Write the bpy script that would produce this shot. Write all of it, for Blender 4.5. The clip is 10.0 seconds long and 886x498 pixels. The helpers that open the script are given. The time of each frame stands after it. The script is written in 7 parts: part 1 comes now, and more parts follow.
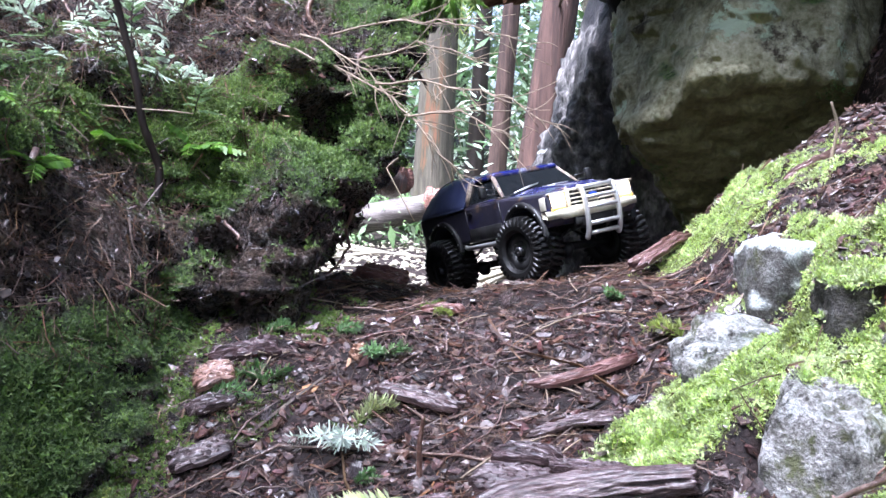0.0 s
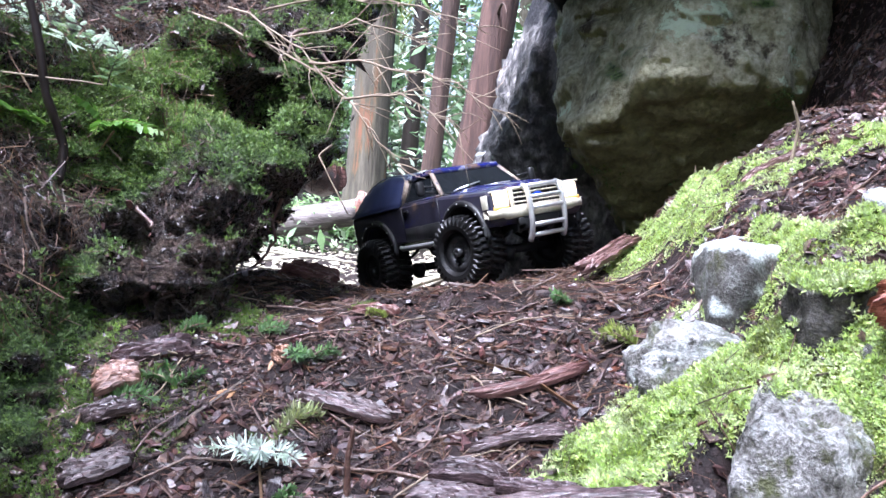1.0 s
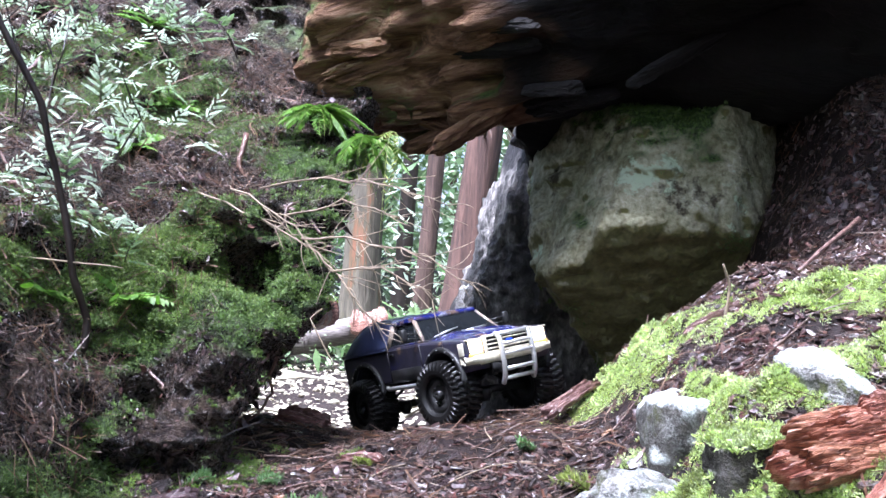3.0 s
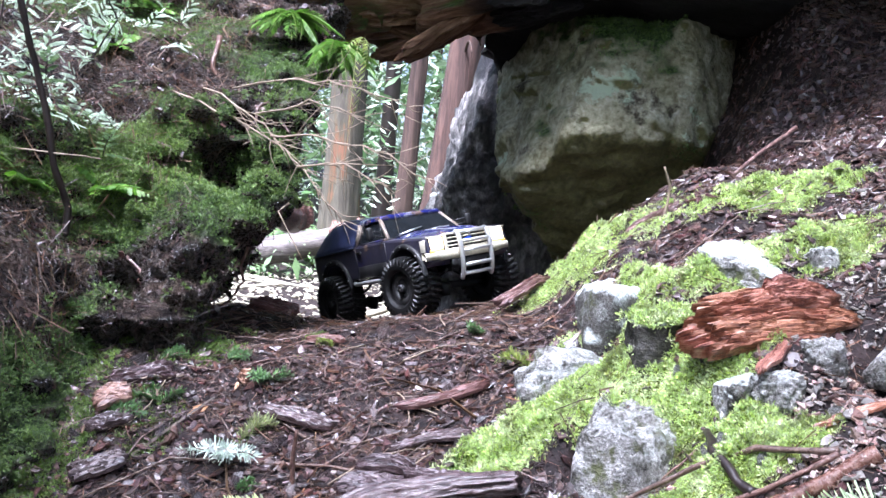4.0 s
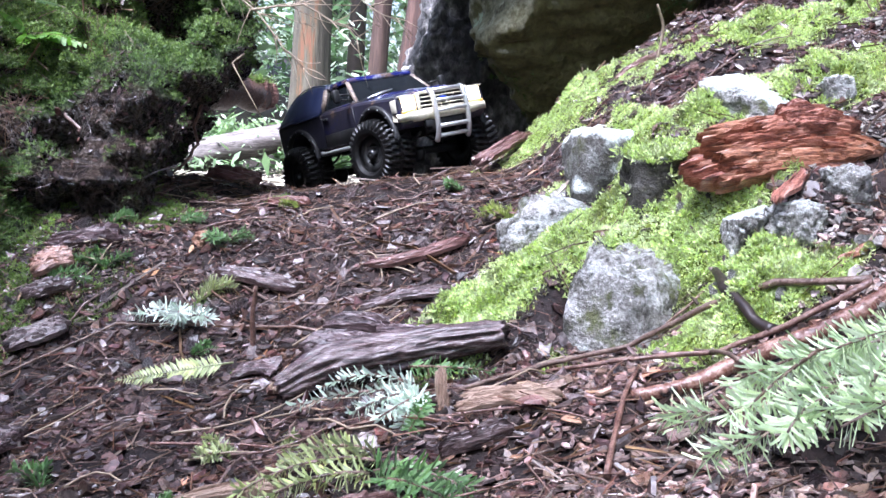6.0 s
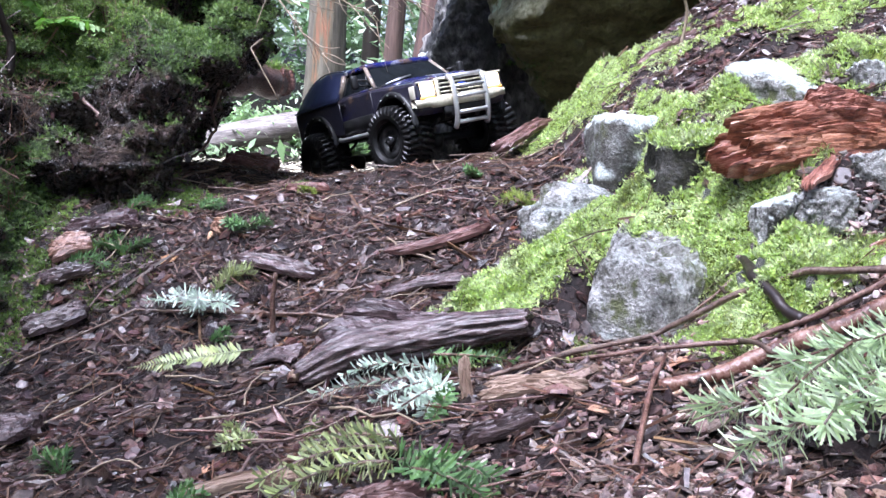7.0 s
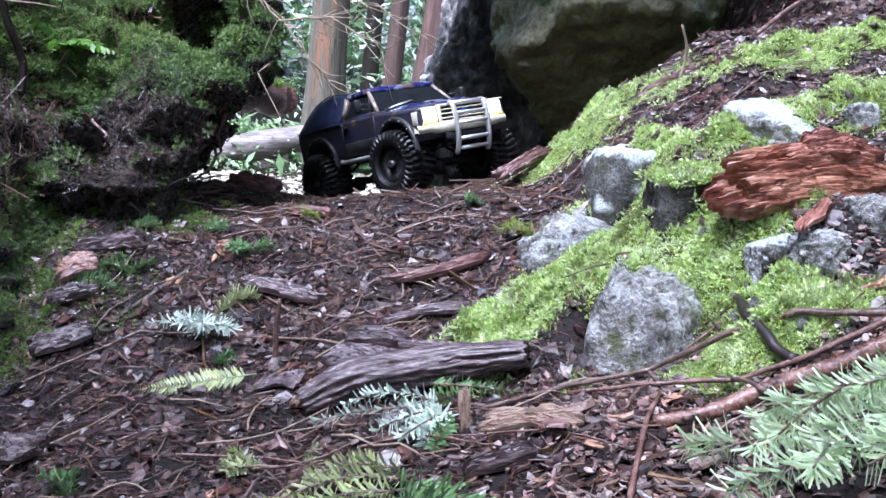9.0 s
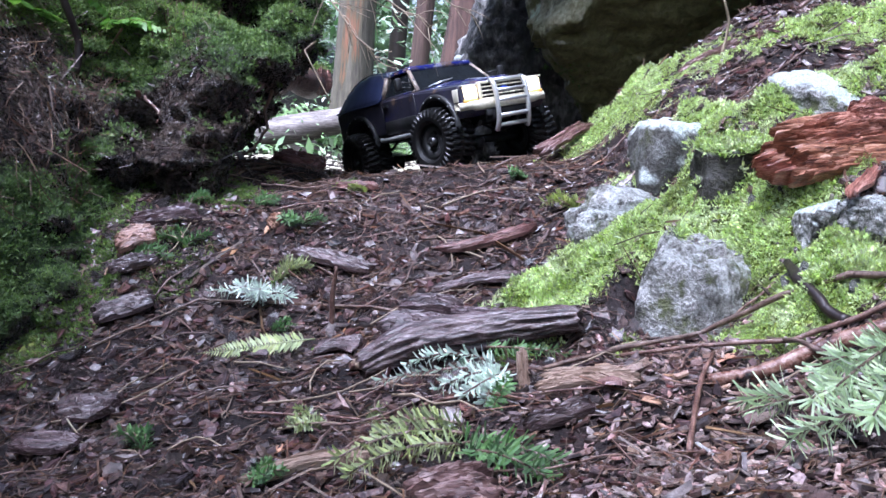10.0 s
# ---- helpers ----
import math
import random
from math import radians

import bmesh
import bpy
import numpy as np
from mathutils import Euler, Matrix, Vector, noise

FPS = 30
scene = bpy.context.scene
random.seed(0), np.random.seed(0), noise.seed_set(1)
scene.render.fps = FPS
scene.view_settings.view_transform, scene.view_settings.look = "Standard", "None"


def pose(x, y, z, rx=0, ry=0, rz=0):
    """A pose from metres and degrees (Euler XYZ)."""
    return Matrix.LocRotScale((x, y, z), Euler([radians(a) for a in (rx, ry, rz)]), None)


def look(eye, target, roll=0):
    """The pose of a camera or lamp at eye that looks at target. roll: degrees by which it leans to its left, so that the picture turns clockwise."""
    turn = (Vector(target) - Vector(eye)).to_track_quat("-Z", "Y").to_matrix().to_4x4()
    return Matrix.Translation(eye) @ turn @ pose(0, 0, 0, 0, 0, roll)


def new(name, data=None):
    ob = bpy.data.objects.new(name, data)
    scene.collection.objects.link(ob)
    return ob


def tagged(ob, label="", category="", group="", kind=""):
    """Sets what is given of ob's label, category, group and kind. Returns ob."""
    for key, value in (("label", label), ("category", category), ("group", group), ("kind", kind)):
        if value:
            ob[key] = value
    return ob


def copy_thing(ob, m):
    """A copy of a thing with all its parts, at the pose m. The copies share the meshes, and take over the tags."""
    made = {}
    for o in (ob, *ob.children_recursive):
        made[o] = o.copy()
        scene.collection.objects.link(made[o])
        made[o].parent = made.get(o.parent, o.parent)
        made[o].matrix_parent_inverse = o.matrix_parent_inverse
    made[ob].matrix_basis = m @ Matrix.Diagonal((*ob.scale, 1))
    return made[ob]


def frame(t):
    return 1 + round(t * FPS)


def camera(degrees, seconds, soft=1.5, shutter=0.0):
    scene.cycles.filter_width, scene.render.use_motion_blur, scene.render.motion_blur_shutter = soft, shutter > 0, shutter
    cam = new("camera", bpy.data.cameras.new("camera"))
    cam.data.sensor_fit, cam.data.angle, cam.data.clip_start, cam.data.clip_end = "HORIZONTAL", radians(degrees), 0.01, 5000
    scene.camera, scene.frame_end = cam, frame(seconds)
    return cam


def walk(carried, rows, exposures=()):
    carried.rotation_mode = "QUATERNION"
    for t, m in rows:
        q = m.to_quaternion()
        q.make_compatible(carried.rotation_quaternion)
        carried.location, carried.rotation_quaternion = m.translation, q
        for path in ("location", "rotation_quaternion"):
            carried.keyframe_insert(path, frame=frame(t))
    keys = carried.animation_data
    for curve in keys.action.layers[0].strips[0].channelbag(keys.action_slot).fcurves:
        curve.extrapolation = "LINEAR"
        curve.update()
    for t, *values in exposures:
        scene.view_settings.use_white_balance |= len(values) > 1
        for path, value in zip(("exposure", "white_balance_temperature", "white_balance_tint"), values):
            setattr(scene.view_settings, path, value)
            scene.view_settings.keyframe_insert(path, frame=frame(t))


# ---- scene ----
cam = camera(50.0, 10.0)
PATH = [
    (0, (0.1879, 0.1440, 0.2890), (0.0293, 2.1335, 0.1594), 2.00),
    (0.5, (0.1802, 0.1710, 0.2807), (0.1216, 2.1676, 0.1806), 3.60),
    (1, (0.1727, 0.2490, 0.2645), (0.1613, 2.2464, 0.1630), 3.90),
    (1.5, (0.1686, 0.3300, 0.2953), (0.1414, 2.3295, 0.3314), 3.90),
    (2, (0.1722, 0.2880, 0.3375), (0.1459, 2.2769, 0.5467), 3.21),
    (3.3, (0.2130, 0.0340, 0.3439), (0.2052, 2.0324, 0.4227), 2.40),
    (3.5, (0.2221, 0.0190, 0.3392), (0.2344, 2.0183, 0.3907), 2.60),
    (4, (0.2421, -0.0240, 0.3109), (0.2680, 1.9752, 0.2588), 3.60),
    (4.5, (0.2609, -0.0370, 0.2896), (0.3642, 1.9567, 0.1691), 3.20),
    (5, (0.2587, 0.0080, 0.2655), (0.3839, 1.9962, 0.0888), 2.80),
    (5.5, (0.2546, 0.0670, 0.2403), (0.3625, 2.0517, 0.0179), 2.71),
    (7, (0.2410, 0.1090, 0.2288), (0.3017, 2.0887, -0.0492), 2.62),
    (7.5, (0.2418, 0.1020, 0.2339), (0.2948, 2.0811, -0.0495), 3.12),
    (8, (0.2398, 0.0990, 0.2358), (0.2968, 2.0776, -0.0505), 3.12),
    (8.5, (0.2395, 0.0960, 0.2448), (0.3158, 2.0766, -0.0227), 3.42),
    (9, (0.2324, 0.0900, 0.2475), (0.3020, 2.0735, 0.0008), 3.91),
    (9.5, (0.2144, 0.0760, 0.2449), (0.2552, 2.0599, -0.0048), 4.12),
    (10, (0.2029, 0.0630, 0.2305), (0.2237, 2.0433, -0.0490), 3.62),
]
walk(cam, [(t, look(eye, target, roll)) for t, eye, target, roll in PATH],
     exposures=[(0, 2.75, 5950, 26), (1.0, 2.75, 5950, 26), (3.5, 2.8, 5950, 26), (4.5, 2.75, 5950, 26), (5.5, 2.75, 5950, 26), (7.0, 2.55, 5950, 26), (8.0, 2.45, 5800, 26), (9.0, 2.35, 5650, 26), (10, 2.30, 5650, 26)])

# ---- world ----
world = bpy.data.worlds.new("sky")
scene.world = world
world.use_nodes = True
wn = world.node_tree.nodes
sky = wn.new("ShaderNodeTexSky")
sky.sky_type, sky.sun_disc = "NISHITA", False
sky.sun_elevation, sky.sun_rotation = radians(64), radians(213)
sky.air_density, sky.dust_density, sky.ozone_density = 1.0, 3.0, 1.0
wn["Background"].inputs["Strength"].default_value = 0.065
world.node_tree.links.new(sky.outputs["Color"], wn["Background"].inputs["Color"])
sun = new("sun", bpy.data.lights.new("sun", "SUN"))
sun.data.energy, sun.data.angle, sun.data.color = 5.0, radians(26), (0.86, 0.93, 1.0)
sun.matrix_world = look((-0.75, -1.15, 2.85), (0, 0, 0))
tagged(sun, kind="structure")


# ---- materials ----
def tex(nt, kind, coord, **inputs):
    n = nt.nodes.new(kind)
    for key, value in inputs.items():
        n.inputs[key.replace("_", " ")].default_value = value
    nt.links.new(coord, n.inputs["Vector"])
    return n


def ramp(nt, value, stops):
    n = nt.nodes.new("ShaderNodeValToRGB")
    el = n.color_ramp.elements
    while len(el) < len(stops):
        el.new(0.5)
    for e, (at, rgb) in zip(el, stops):
        e.position, e.color = at, (*rgb, 1)
    nt.links.new(value, n.inputs["Fac"])
    return n.outputs["Color"]


def mixed(nt, fac, a, b, mode="MIX"):
    n = nt.nodes.new("ShaderNodeMix")
    n.data_type, n.blend_type = "RGBA", mode
    for socket, value in ((n.inputs[0], fac), (n.inputs[6], a), (n.inputs[7], b)):
        if isinstance(value, bpy.types.NodeSocket):
            nt.links.new(value, socket)
        else:
            socket.default_value = value if isinstance(value, float) else (*value, 1)
    return n.outputs[2]


def math_node(nt, op, a, b, c=None):
    n = nt.nodes.new("ShaderNodeMath")
    n.operation = op
    for socket, value in zip(n.inputs, (a, b, c)):
        if isinstance(value, bpy.types.NodeSocket):
            nt.links.new(value, socket)
        elif value is not None:
            socket.default_value = value
    return n.outputs[0]


def surface(name, stops, scale=20.0, rough=(0.5, 0.85), bump=0.4, fine=90.0, metal=0.0, vary=0.0, stretch=(1, 1, 1), patches=None,
            moss=None, depth=0.004, island=False, ior=1.45, coat=0.0, coat_rough=0.08, warp=0.0, light=None, masks=()):
    """A procedural surface: a ramp over noise at two sizes, patches of another colour, moss where the mesh's mask says so, relief."""
    m = bpy.data.materials.new(name)
    m.use_nodes = True
    nt = m.node_tree
    bsdf = nt.nodes["Principled BSDF"]
    co = nt.nodes.new("ShaderNodeTexCoord").outputs["Object"]
    info = nt.nodes.new("ShaderNodeObjectInfo")
    mapping = nt.nodes.new("ShaderNodeMapping")
    mapping.inputs["Scale"].default_value = stretch
    nt.links.new(co, mapping.inputs["Vector"])
    shift = nt.nodes.new("ShaderNodeVectorMath")
    shift.operation = "MULTIPLY_ADD"
    nt.links.new(info.outputs["Random"], shift.inputs[0])
    shift.inputs[1].default_value = (7.3, 3.1, 5.7)
    nt.links.new(mapping.outputs[0], shift.inputs[2])
    where = shift.outputs[0]
    big = tex(nt, "ShaderNodeTexNoise", where, Scale=scale, Detail=6.0, Roughness=0.62, Distortion=warp)
    small = tex(nt, "ShaderNodeTexNoise", where, Scale=fine, Detail=5.0, Roughness=0.65)
    value = math_node(nt, "MULTIPLY_ADD", small.outputs["Fac"], 0.45, math_node(nt, "MULTIPLY", big.outputs["Fac"], 0.62))
    colour = ramp(nt, value, stops)
    if patches:
        for rgb, pscale, low, high in patches:
            spot = tex(nt, "ShaderNodeTexNoise", where, Scale=pscale, Detail=7.0, Roughness=0.7)
            fac = nt.nodes.new("ShaderNodeMapRange")
            fac.inputs["From Min"].default_value, fac.inputs["From Max"].default_value = low, high
            nt.links.new(spot.outputs["Fac"], fac.inputs["Value"])
            colour = mixed(nt, fac.outputs[0], colour, rgb)
    if vary:
        geo = nt.nodes.new("ShaderNodeNewGeometry")
        rnd = geo.outputs["Random Per Island"] if island else info.outputs["Random"]
        hsv = nt.nodes.new("ShaderNodeHueSaturation")
        nt.links.new(math_node(nt, "MULTIPLY_ADD", rnd, 0.05 * vary, 0.5 - 0.025 * vary), hsv.inputs["Hue"])
        again = math_node(nt, "FRACT", math_node(nt, "MULTIPLY", rnd, 17.3), 0.0)
        nt.links.new(math_node(nt, "MULTIPLY_ADD", again, 1.3 * vary, 1 - 0.55 * vary), hsv.inputs["Value"])
        third = math_node(nt, "FRACT", math_node(nt, "MULTIPLY", rnd, 41.7), 0.0)
        nt.links.new(math_node(nt, "MULTIPLY_ADD", third, 0.8 * vary, 1 - 0.5 * vary), hsv.inputs["Saturation"])
        nt.links.new(colour, hsv.inputs["Color"])
        colour = hsv.outputs["Color"]
    rough_value = math_node(nt, "MULTIPLY_ADD", small.outputs["Fac"], rough[1] - rough[0], rough[0])
    if moss:
        att = nt.nodes.new("ShaderNodeAttribute")
        att.attribute_name = "moss"
        edge = nt.nodes.new("ShaderNodeMapRange")
        edge.inputs["From Min"].default_value, edge.inputs["From Max"].default_value = 0.35, 0.65
        nt.links.new(math_node(nt, "ADD", att.outputs["Fac"], math_node(nt, "MULTIPLY_ADD", small.outputs["Fac"], 0.7, -0.35)), edge.inputs["Value"])
        green = ramp(nt, tex(nt, "ShaderNodeTexNoise", where, Scale=fine * 1.6, Detail=5.0).outputs["Fac"], moss)
        colour = mixed(nt, edge.outputs[0], colour, green)
        rough_value = math_node(nt, "MAXIMUM", rough_value, math_node(nt, "MULTIPLY", edge.outputs[0], 0.8))
    for key, low, high in masks:
        att = nt.nodes.new("ShaderNodeAttribute")
        att.attribute_name = key
        edge = nt.nodes.new("ShaderNodeMapRange")
        edge.inputs["From Min"].default_value, edge.inputs["From Max"].default_value = 0.28, 0.80
        nt.links.new(math_node(nt, "ADD", att.outputs["Fac"], math_node(nt, "MULTIPLY_ADD", value, 0.8, -0.42)), edge.inputs["Value"])
        colour = mixed(nt, edge.outputs[0], colour, ramp(nt, small.outputs["Fac"], [(0.3, low), (0.7, high)]))
    nt.links.new(colour, bsdf.inputs["Base Color"])
    nt.links.new(rough_value, bsdf.inputs["Roughness"])
    bsdf.inputs["Metallic"].default_value, bsdf.inputs["IOR"].default_value = metal, ior
    bsdf.inputs["Coat Weight"].default_value, bsdf.inputs["Coat Roughness"].default_value = coat, coat_rough
    if light:
        bsdf.inputs["Emission Color"].default_value, bsdf.inputs["Emission Strength"].default_value = (*light[0], 1), light[1]
    if bump:
        b = nt.nodes.new("ShaderNodeBump")
        b.inputs["Strength"].default_value, b.inputs["Distance"].default_value = bump, depth
        nt.links.new(value, b.inputs["Height"])
        nt.links.new(b.outputs[0], bsdf.inputs["Normal"])
    return m


def leaf_material(name, stops, scale=40.0, rough=0.45, vary=0.35, thin=0.35, patches=None):
    m = surface(name, stops, scale, (rough, rough + 0.2), 0.15, 200.0, vary=vary, island=True, patches=patches)
    nt = m.node_tree
    bsdf = nt.nodes["Principled BSDF"]
    clear = nt.nodes.new("ShaderNodeBsdfTranslucent")
    nt.links.new(bsdf.inputs["Base Color"].links[0].from_socket, clear.inputs["Color"])
    mix = nt.nodes.new("ShaderNodeMixShader")
    mix.inputs[0].default_value = thin
    nt.links.new(bsdf.outputs[0], mix.inputs[1])
    nt.links.new(clear.outputs[0], mix.inputs[2])
    nt.links.new(mix.outputs[0], nt.nodes["Material Output"].inputs["Surface"])
    return m


MOSS_DARK = [(0.25, (0.010, 0.020, 0.006)), (0.5, (0.045, 0.085, 0.020)), (0.75, (0.12, 0.20, 0.045))]
MOSS_LIGHT = [(0.25, (0.06, 0.085, 0.015)), (0.5, (0.20, 0.27, 0.05)), (0.78, (0.42, 0.50, 0.13))]
MOSS_BASE = [(0.25, (0.03, 0.035, 0.008)), (0.5, (0.13, 0.165, 0.03)), (0.78, (0.34, 0.40, 0.09))]
M_SOIL = surface("litter_soil", [(0.3, (0.002, 0.0013, 0.0012)), (0.5, (0.009, 0.0055, 0.005)), (0.7, (0.036, 0.023, 0.021))], 30, (0.45, 0.9), 1.0, 160, moss=MOSS_BASE, depth=0.006, ior=1.3)
M_BANK = surface("bank_soil", [(0.38, (0.003, 0.0025, 0.0024)), (0.47, (0.016, 0.0115, 0.011)), (0.56, (0.050, 0.035, 0.026)), (0.70, (0.155, 0.117, 0.098))], 34, (0.08, 0.45), 1.0, 180, moss=MOSS_DARK, depth=0.03, warp=1.0)
M_BOULDER = surface("boulder_stone", [(0.34, (0.045, 0.040, 0.020)), (0.46, (0.21, 0.195, 0.108)), (0.58, (0.44, 0.42, 0.28)), (0.72, (0.70, 0.68, 0.53))], 9, (0.5, 0.9), 1.0, 75, moss=MOSS_DARK, depth=0.016, warp=0.5,
                    patches=[((0.50, 0.60, 0.42), 6.0, 0.58, 0.61), ((0.060, 0.046, 0.026), 9.0, 0.55, 0.63), ((0.085, 0.10, 0.028), 4.0, 0.54, 0.65)], masks=[("undercut_shade", (0.085, 0.080, 0.028), (0.22, 0.205, 0.078))])
M_SLAB = surface("slab_stone", [(0.38, (0.012, 0.012, 0.012)), (0.49, (0.050, 0.047, 0.045)), (0.57, (0.15, 0.14, 0.128)), (0.67, (0.46, 0.43, 0.40))], 8, (0.5, 0.85), 1.0, 45, moss=MOSS_DARK, depth=0.03, stretch=(1, 1, 0.6), warp=0.6, masks=[("blacken", (0.003, 0.003, 0.004), (0.018, 0.016, 0.017))])
M_STONE = surface("lichen_stone", [(0.37, (0.018, 0.016, 0.012)), (0.45, (0.12, 0.113, 0.096)), (0.54, (0.30, 0.29, 0.265)), (0.66, (0.64, 0.63, 0.60))], 42, (0.6, 0.9), 1.0, 260, moss=MOSS_BASE, depth=0.020,
                  patches=[((0.50, 0.52, 0.49), 32.0, 0.57, 0.65), ((0.025, 0.023, 0.016), 40.0, 0.53, 0.62), ((0.13, 0.14, 0.06), 20.0, 0.55, 0.66)], masks=[("dark_sides", (0.008, 0.007, 0.005), (0.07, 0.062, 0.045)), ("lichen", (0.36, 0.41, 0.37), (0.80, 0.86, 0.82))])
# the mask paints a burnt edge and the trunk's shade near-black
M_LOG = surface("rotten_wood", [(0.34, (0.012, 0.007, 0.004)), (0.48, (0.105, 0.052, 0.028)), (0.6, (0.25, 0.14, 0.08)), (0.75, (0.50, 0.37, 0.24))], 8, (0.45, 0.85), 1.0, 45, stretch=(0.35, 2.2, 2.2), moss=MOSS_DARK, depth=0.03, warp=1.0, masks=[("blacken", (0.0012, 0.001, 0.001), (0.007, 0.005, 0.004))], ior=1.25)
# near-black that stands for deep shade in the hollow
M_SHADEBLACK = surface("shade_black", [(0.3, (0.002, 0.002, 0.002)), (0.7, (0.009, 0.0065, 0.006))], 8, (0.7, 0.95), 1.0, 40, stretch=(0.4, 2, 2), depth=0.02)
M_BARK = surface("wet_bark", [(0.35, (0.006, 0.0032, 0.003)), (0.46, (0.030, 0.0155, 0.015)), (0.57, (0.085, 0.047, 0.046)), (0.72, (0.27, 0.19, 0.19))], 120, (0.12, 0.40), 0.9, 520, stretch=(0.14, 1.5, 1.5), depth=0.0025, vary=0.35, ior=1.5, coat=0.5, coat_rough=0.42)
M_REDBARK = surface("red_bark", [(0.36, (0.020, 0.007, 0.005)), (0.46, (0.10, 0.034, 0.021)), (0.56, (0.26, 0.105, 0.066)), (0.70, (0.54, 0.33, 0.26))], 90, (0.2, 0.55), 0.8, 420, stretch=(0.3, 1.5, 1.5), depth=0.0018, vary=0.35, ior=1.6)
M_DARKRED = surface("dark_red_bark", [(0.34, (0.014, 0.006, 0.005)), (0.46, (0.07, 0.028, 0.022)), (0.58, (0.15, 0.07, 0.056)), (0.72, (0.34, 0.20, 0.17))], 110, (0.15, 0.5), 0.8, 480, stretch=(0.2, 1.5, 1.5), depth=0.002, vary=0.4, ior=1.6)
M_PILLAR = surface("rusty_pillar_paint", [(0.3, (0.09, 0.07, 0.055)), (0.55, (0.26, 0.20, 0.155)), (0.8, (0.50, 0.44, 0.38))], 60, (0.25, 0.5), 0.3, 240, depth=0.0005, patches=[((0.03, 0.03, 0.06), 50.0, 0.54, 0.62)])
M_CHIP = surface("bark_chips", [(0.3, (0.014, 0.007, 0.0065)), (0.52, (0.038, 0.019, 0.016)), (0.62, (0.105, 0.058, 0.047)), (0.8, (0.27, 0.175, 0.15))], 60, (0.16, 0.5), 0.8, 300, vary=0.9, island=True, depth=0.002, ior=1.55, coat=0.12, coat_rough=0.35)
M_CHIPONE = surface("bark_chip", [(0.3, (0.016, 0.009, 0.010)), (0.52, (0.046, 0.028, 0.027)), (0.63, (0.125, 0.085, 0.085)), (0.8, (0.34, 0.26, 0.26))], 1.2, (0.10, 0.42), 1.0, 7.0, vary=0.7, stretch=(0.4, 1.8, 1.8), depth=0.05, ior=1.6, coat=0.4, coat_rough=0.40)
M_TAN = surface("dry_leaf", [(0.3, (0.16, 0.08, 0.04)), (0.6, (0.38, 0.20, 0.11)), (0.8, (0.50, 0.32, 0.2))], 60, (0.5, 0.8), 0.5, 260, vary=0.4, depth=0.001)
M_TWIG = surface("twig_bark", [(0.32, (0.022, 0.011, 0.008)), (0.5, (0.10, 0.052, 0.038)), (0.72, (0.30, 0.19, 0.15))], 90, (0.15, 0.5), 1.0, 400, vary=0.4, depth=0.002, ior=1.6)
M_REDSTICK = surface("peeling_stick_bark", [(0.36, (0.022, 0.009, 0.006)), (0.5, (0.13, 0.055, 0.036)), (0.72, (0.36, 0.21, 0.16))], 40, (0.15, 0.4), 1.0, 200, depth=0.003, ior=1.6, patches=[((0.012, 0.008, 0.007), 22.0, 0.55, 0.62)])
M_TWIGS = surface("needle_litter", [(0.3, (0.03, 0.016, 0.010)), (0.55, (0.105, 0.056, 0.034)), (0.8, (0.24, 0.145, 0.09))], 30, (0.35, 0.7), 0.0, 160, vary=0.7, island=True)
M_DEADTWIG = surface("dead_twig", [(0.3, (0.12, 0.085, 0.06)), (0.6, (0.30, 0.23, 0.16)), (0.8, (0.42, 0.33, 0.24))], 30, (0.5, 0.8), 0.4, 160, depth=0.001)
M_STEM = surface("dark_stem", [(0.3, (0.006, 0.0045, 0.004)), (0.7, (0.030, 0.019, 0.015))], 20, (0.3, 0.6), 0.6, 120, depth=0.001)
M_REDWOOD = surface("redwood_bark", [(0.32, (0.008, 0.004, 0.003)), (0.48, (0.038, 0.019, 0.013)), (0.75, (0.12, 0.066, 0.048))], 5, (0.7, 0.95), 1.0, 26, stretch=(2.5, 2.5, 0.2), depth=0.03, vary=0.3)
M_GREYTRUNK = surface("mossy_trunk_bark", [(0.32, (0.016, 0.012, 0.008)), (0.5, (0.055, 0.047, 0.032)), (0.75, (0.14, 0.125, 0.09))], 5, (0.7, 0.95), 1.0, 26, stretch=(2.2, 2.2, 0.25), depth=0.03,
                      patches=[((0.05, 0.065, 0.024), 3.0, 0.52, 0.64), ((0.15, 0.062, 0.032), 3.0, 0.54, 0.62)])
M_GREYLOG = surface("bleached_log", [(0.40, (0.014, 0.010, 0.008)), (0.49, (0.055, 0.044, 0.038)), (0.75, (0.24, 0.215, 0.195))], 12, (0.45, 0.8), 1.0, 70, stretch=(0.2, 2, 2), depth=0.01)
M_PALEWOOD = surface("pale_wood", [(0.32, (0.06, 0.035, 0.022)), (0.5, (0.24, 0.155, 0.11)), (0.75, (0.48, 0.38, 0.30))], 60, (0.4, 0.75), 1.0, 300, stretch=(0.12, 1.5, 1.5), depth=0.004)
M_GRAVEL = surface("pale_creek_wood", [(0.3, (0.13, 0.115, 0.075)), (0.5, (0.28, 0.255, 0.18)), (0.75, (0.52, 0.49, 0.40))], 20, (0.5, 0.8), 0.6, 90, vary=0.3)
M_MOSS = leaf_material("moss_leaves", [(0.25, (0.16, 0.22, 0.055)), (0.5, (0.44, 0.56, 0.18)), (0.8, (0.74, 0.85, 0.46))], 30, 0.5, 0.6, 0.35, [((0.15, 0.18, 0.05), 11.0, 0.54, 0.66), ((0.68, 0.75, 0.44), 16.0, 0.53, 0.65), ((0.12, 0.09, 0.04), 24.0, 0.61, 0.68)])
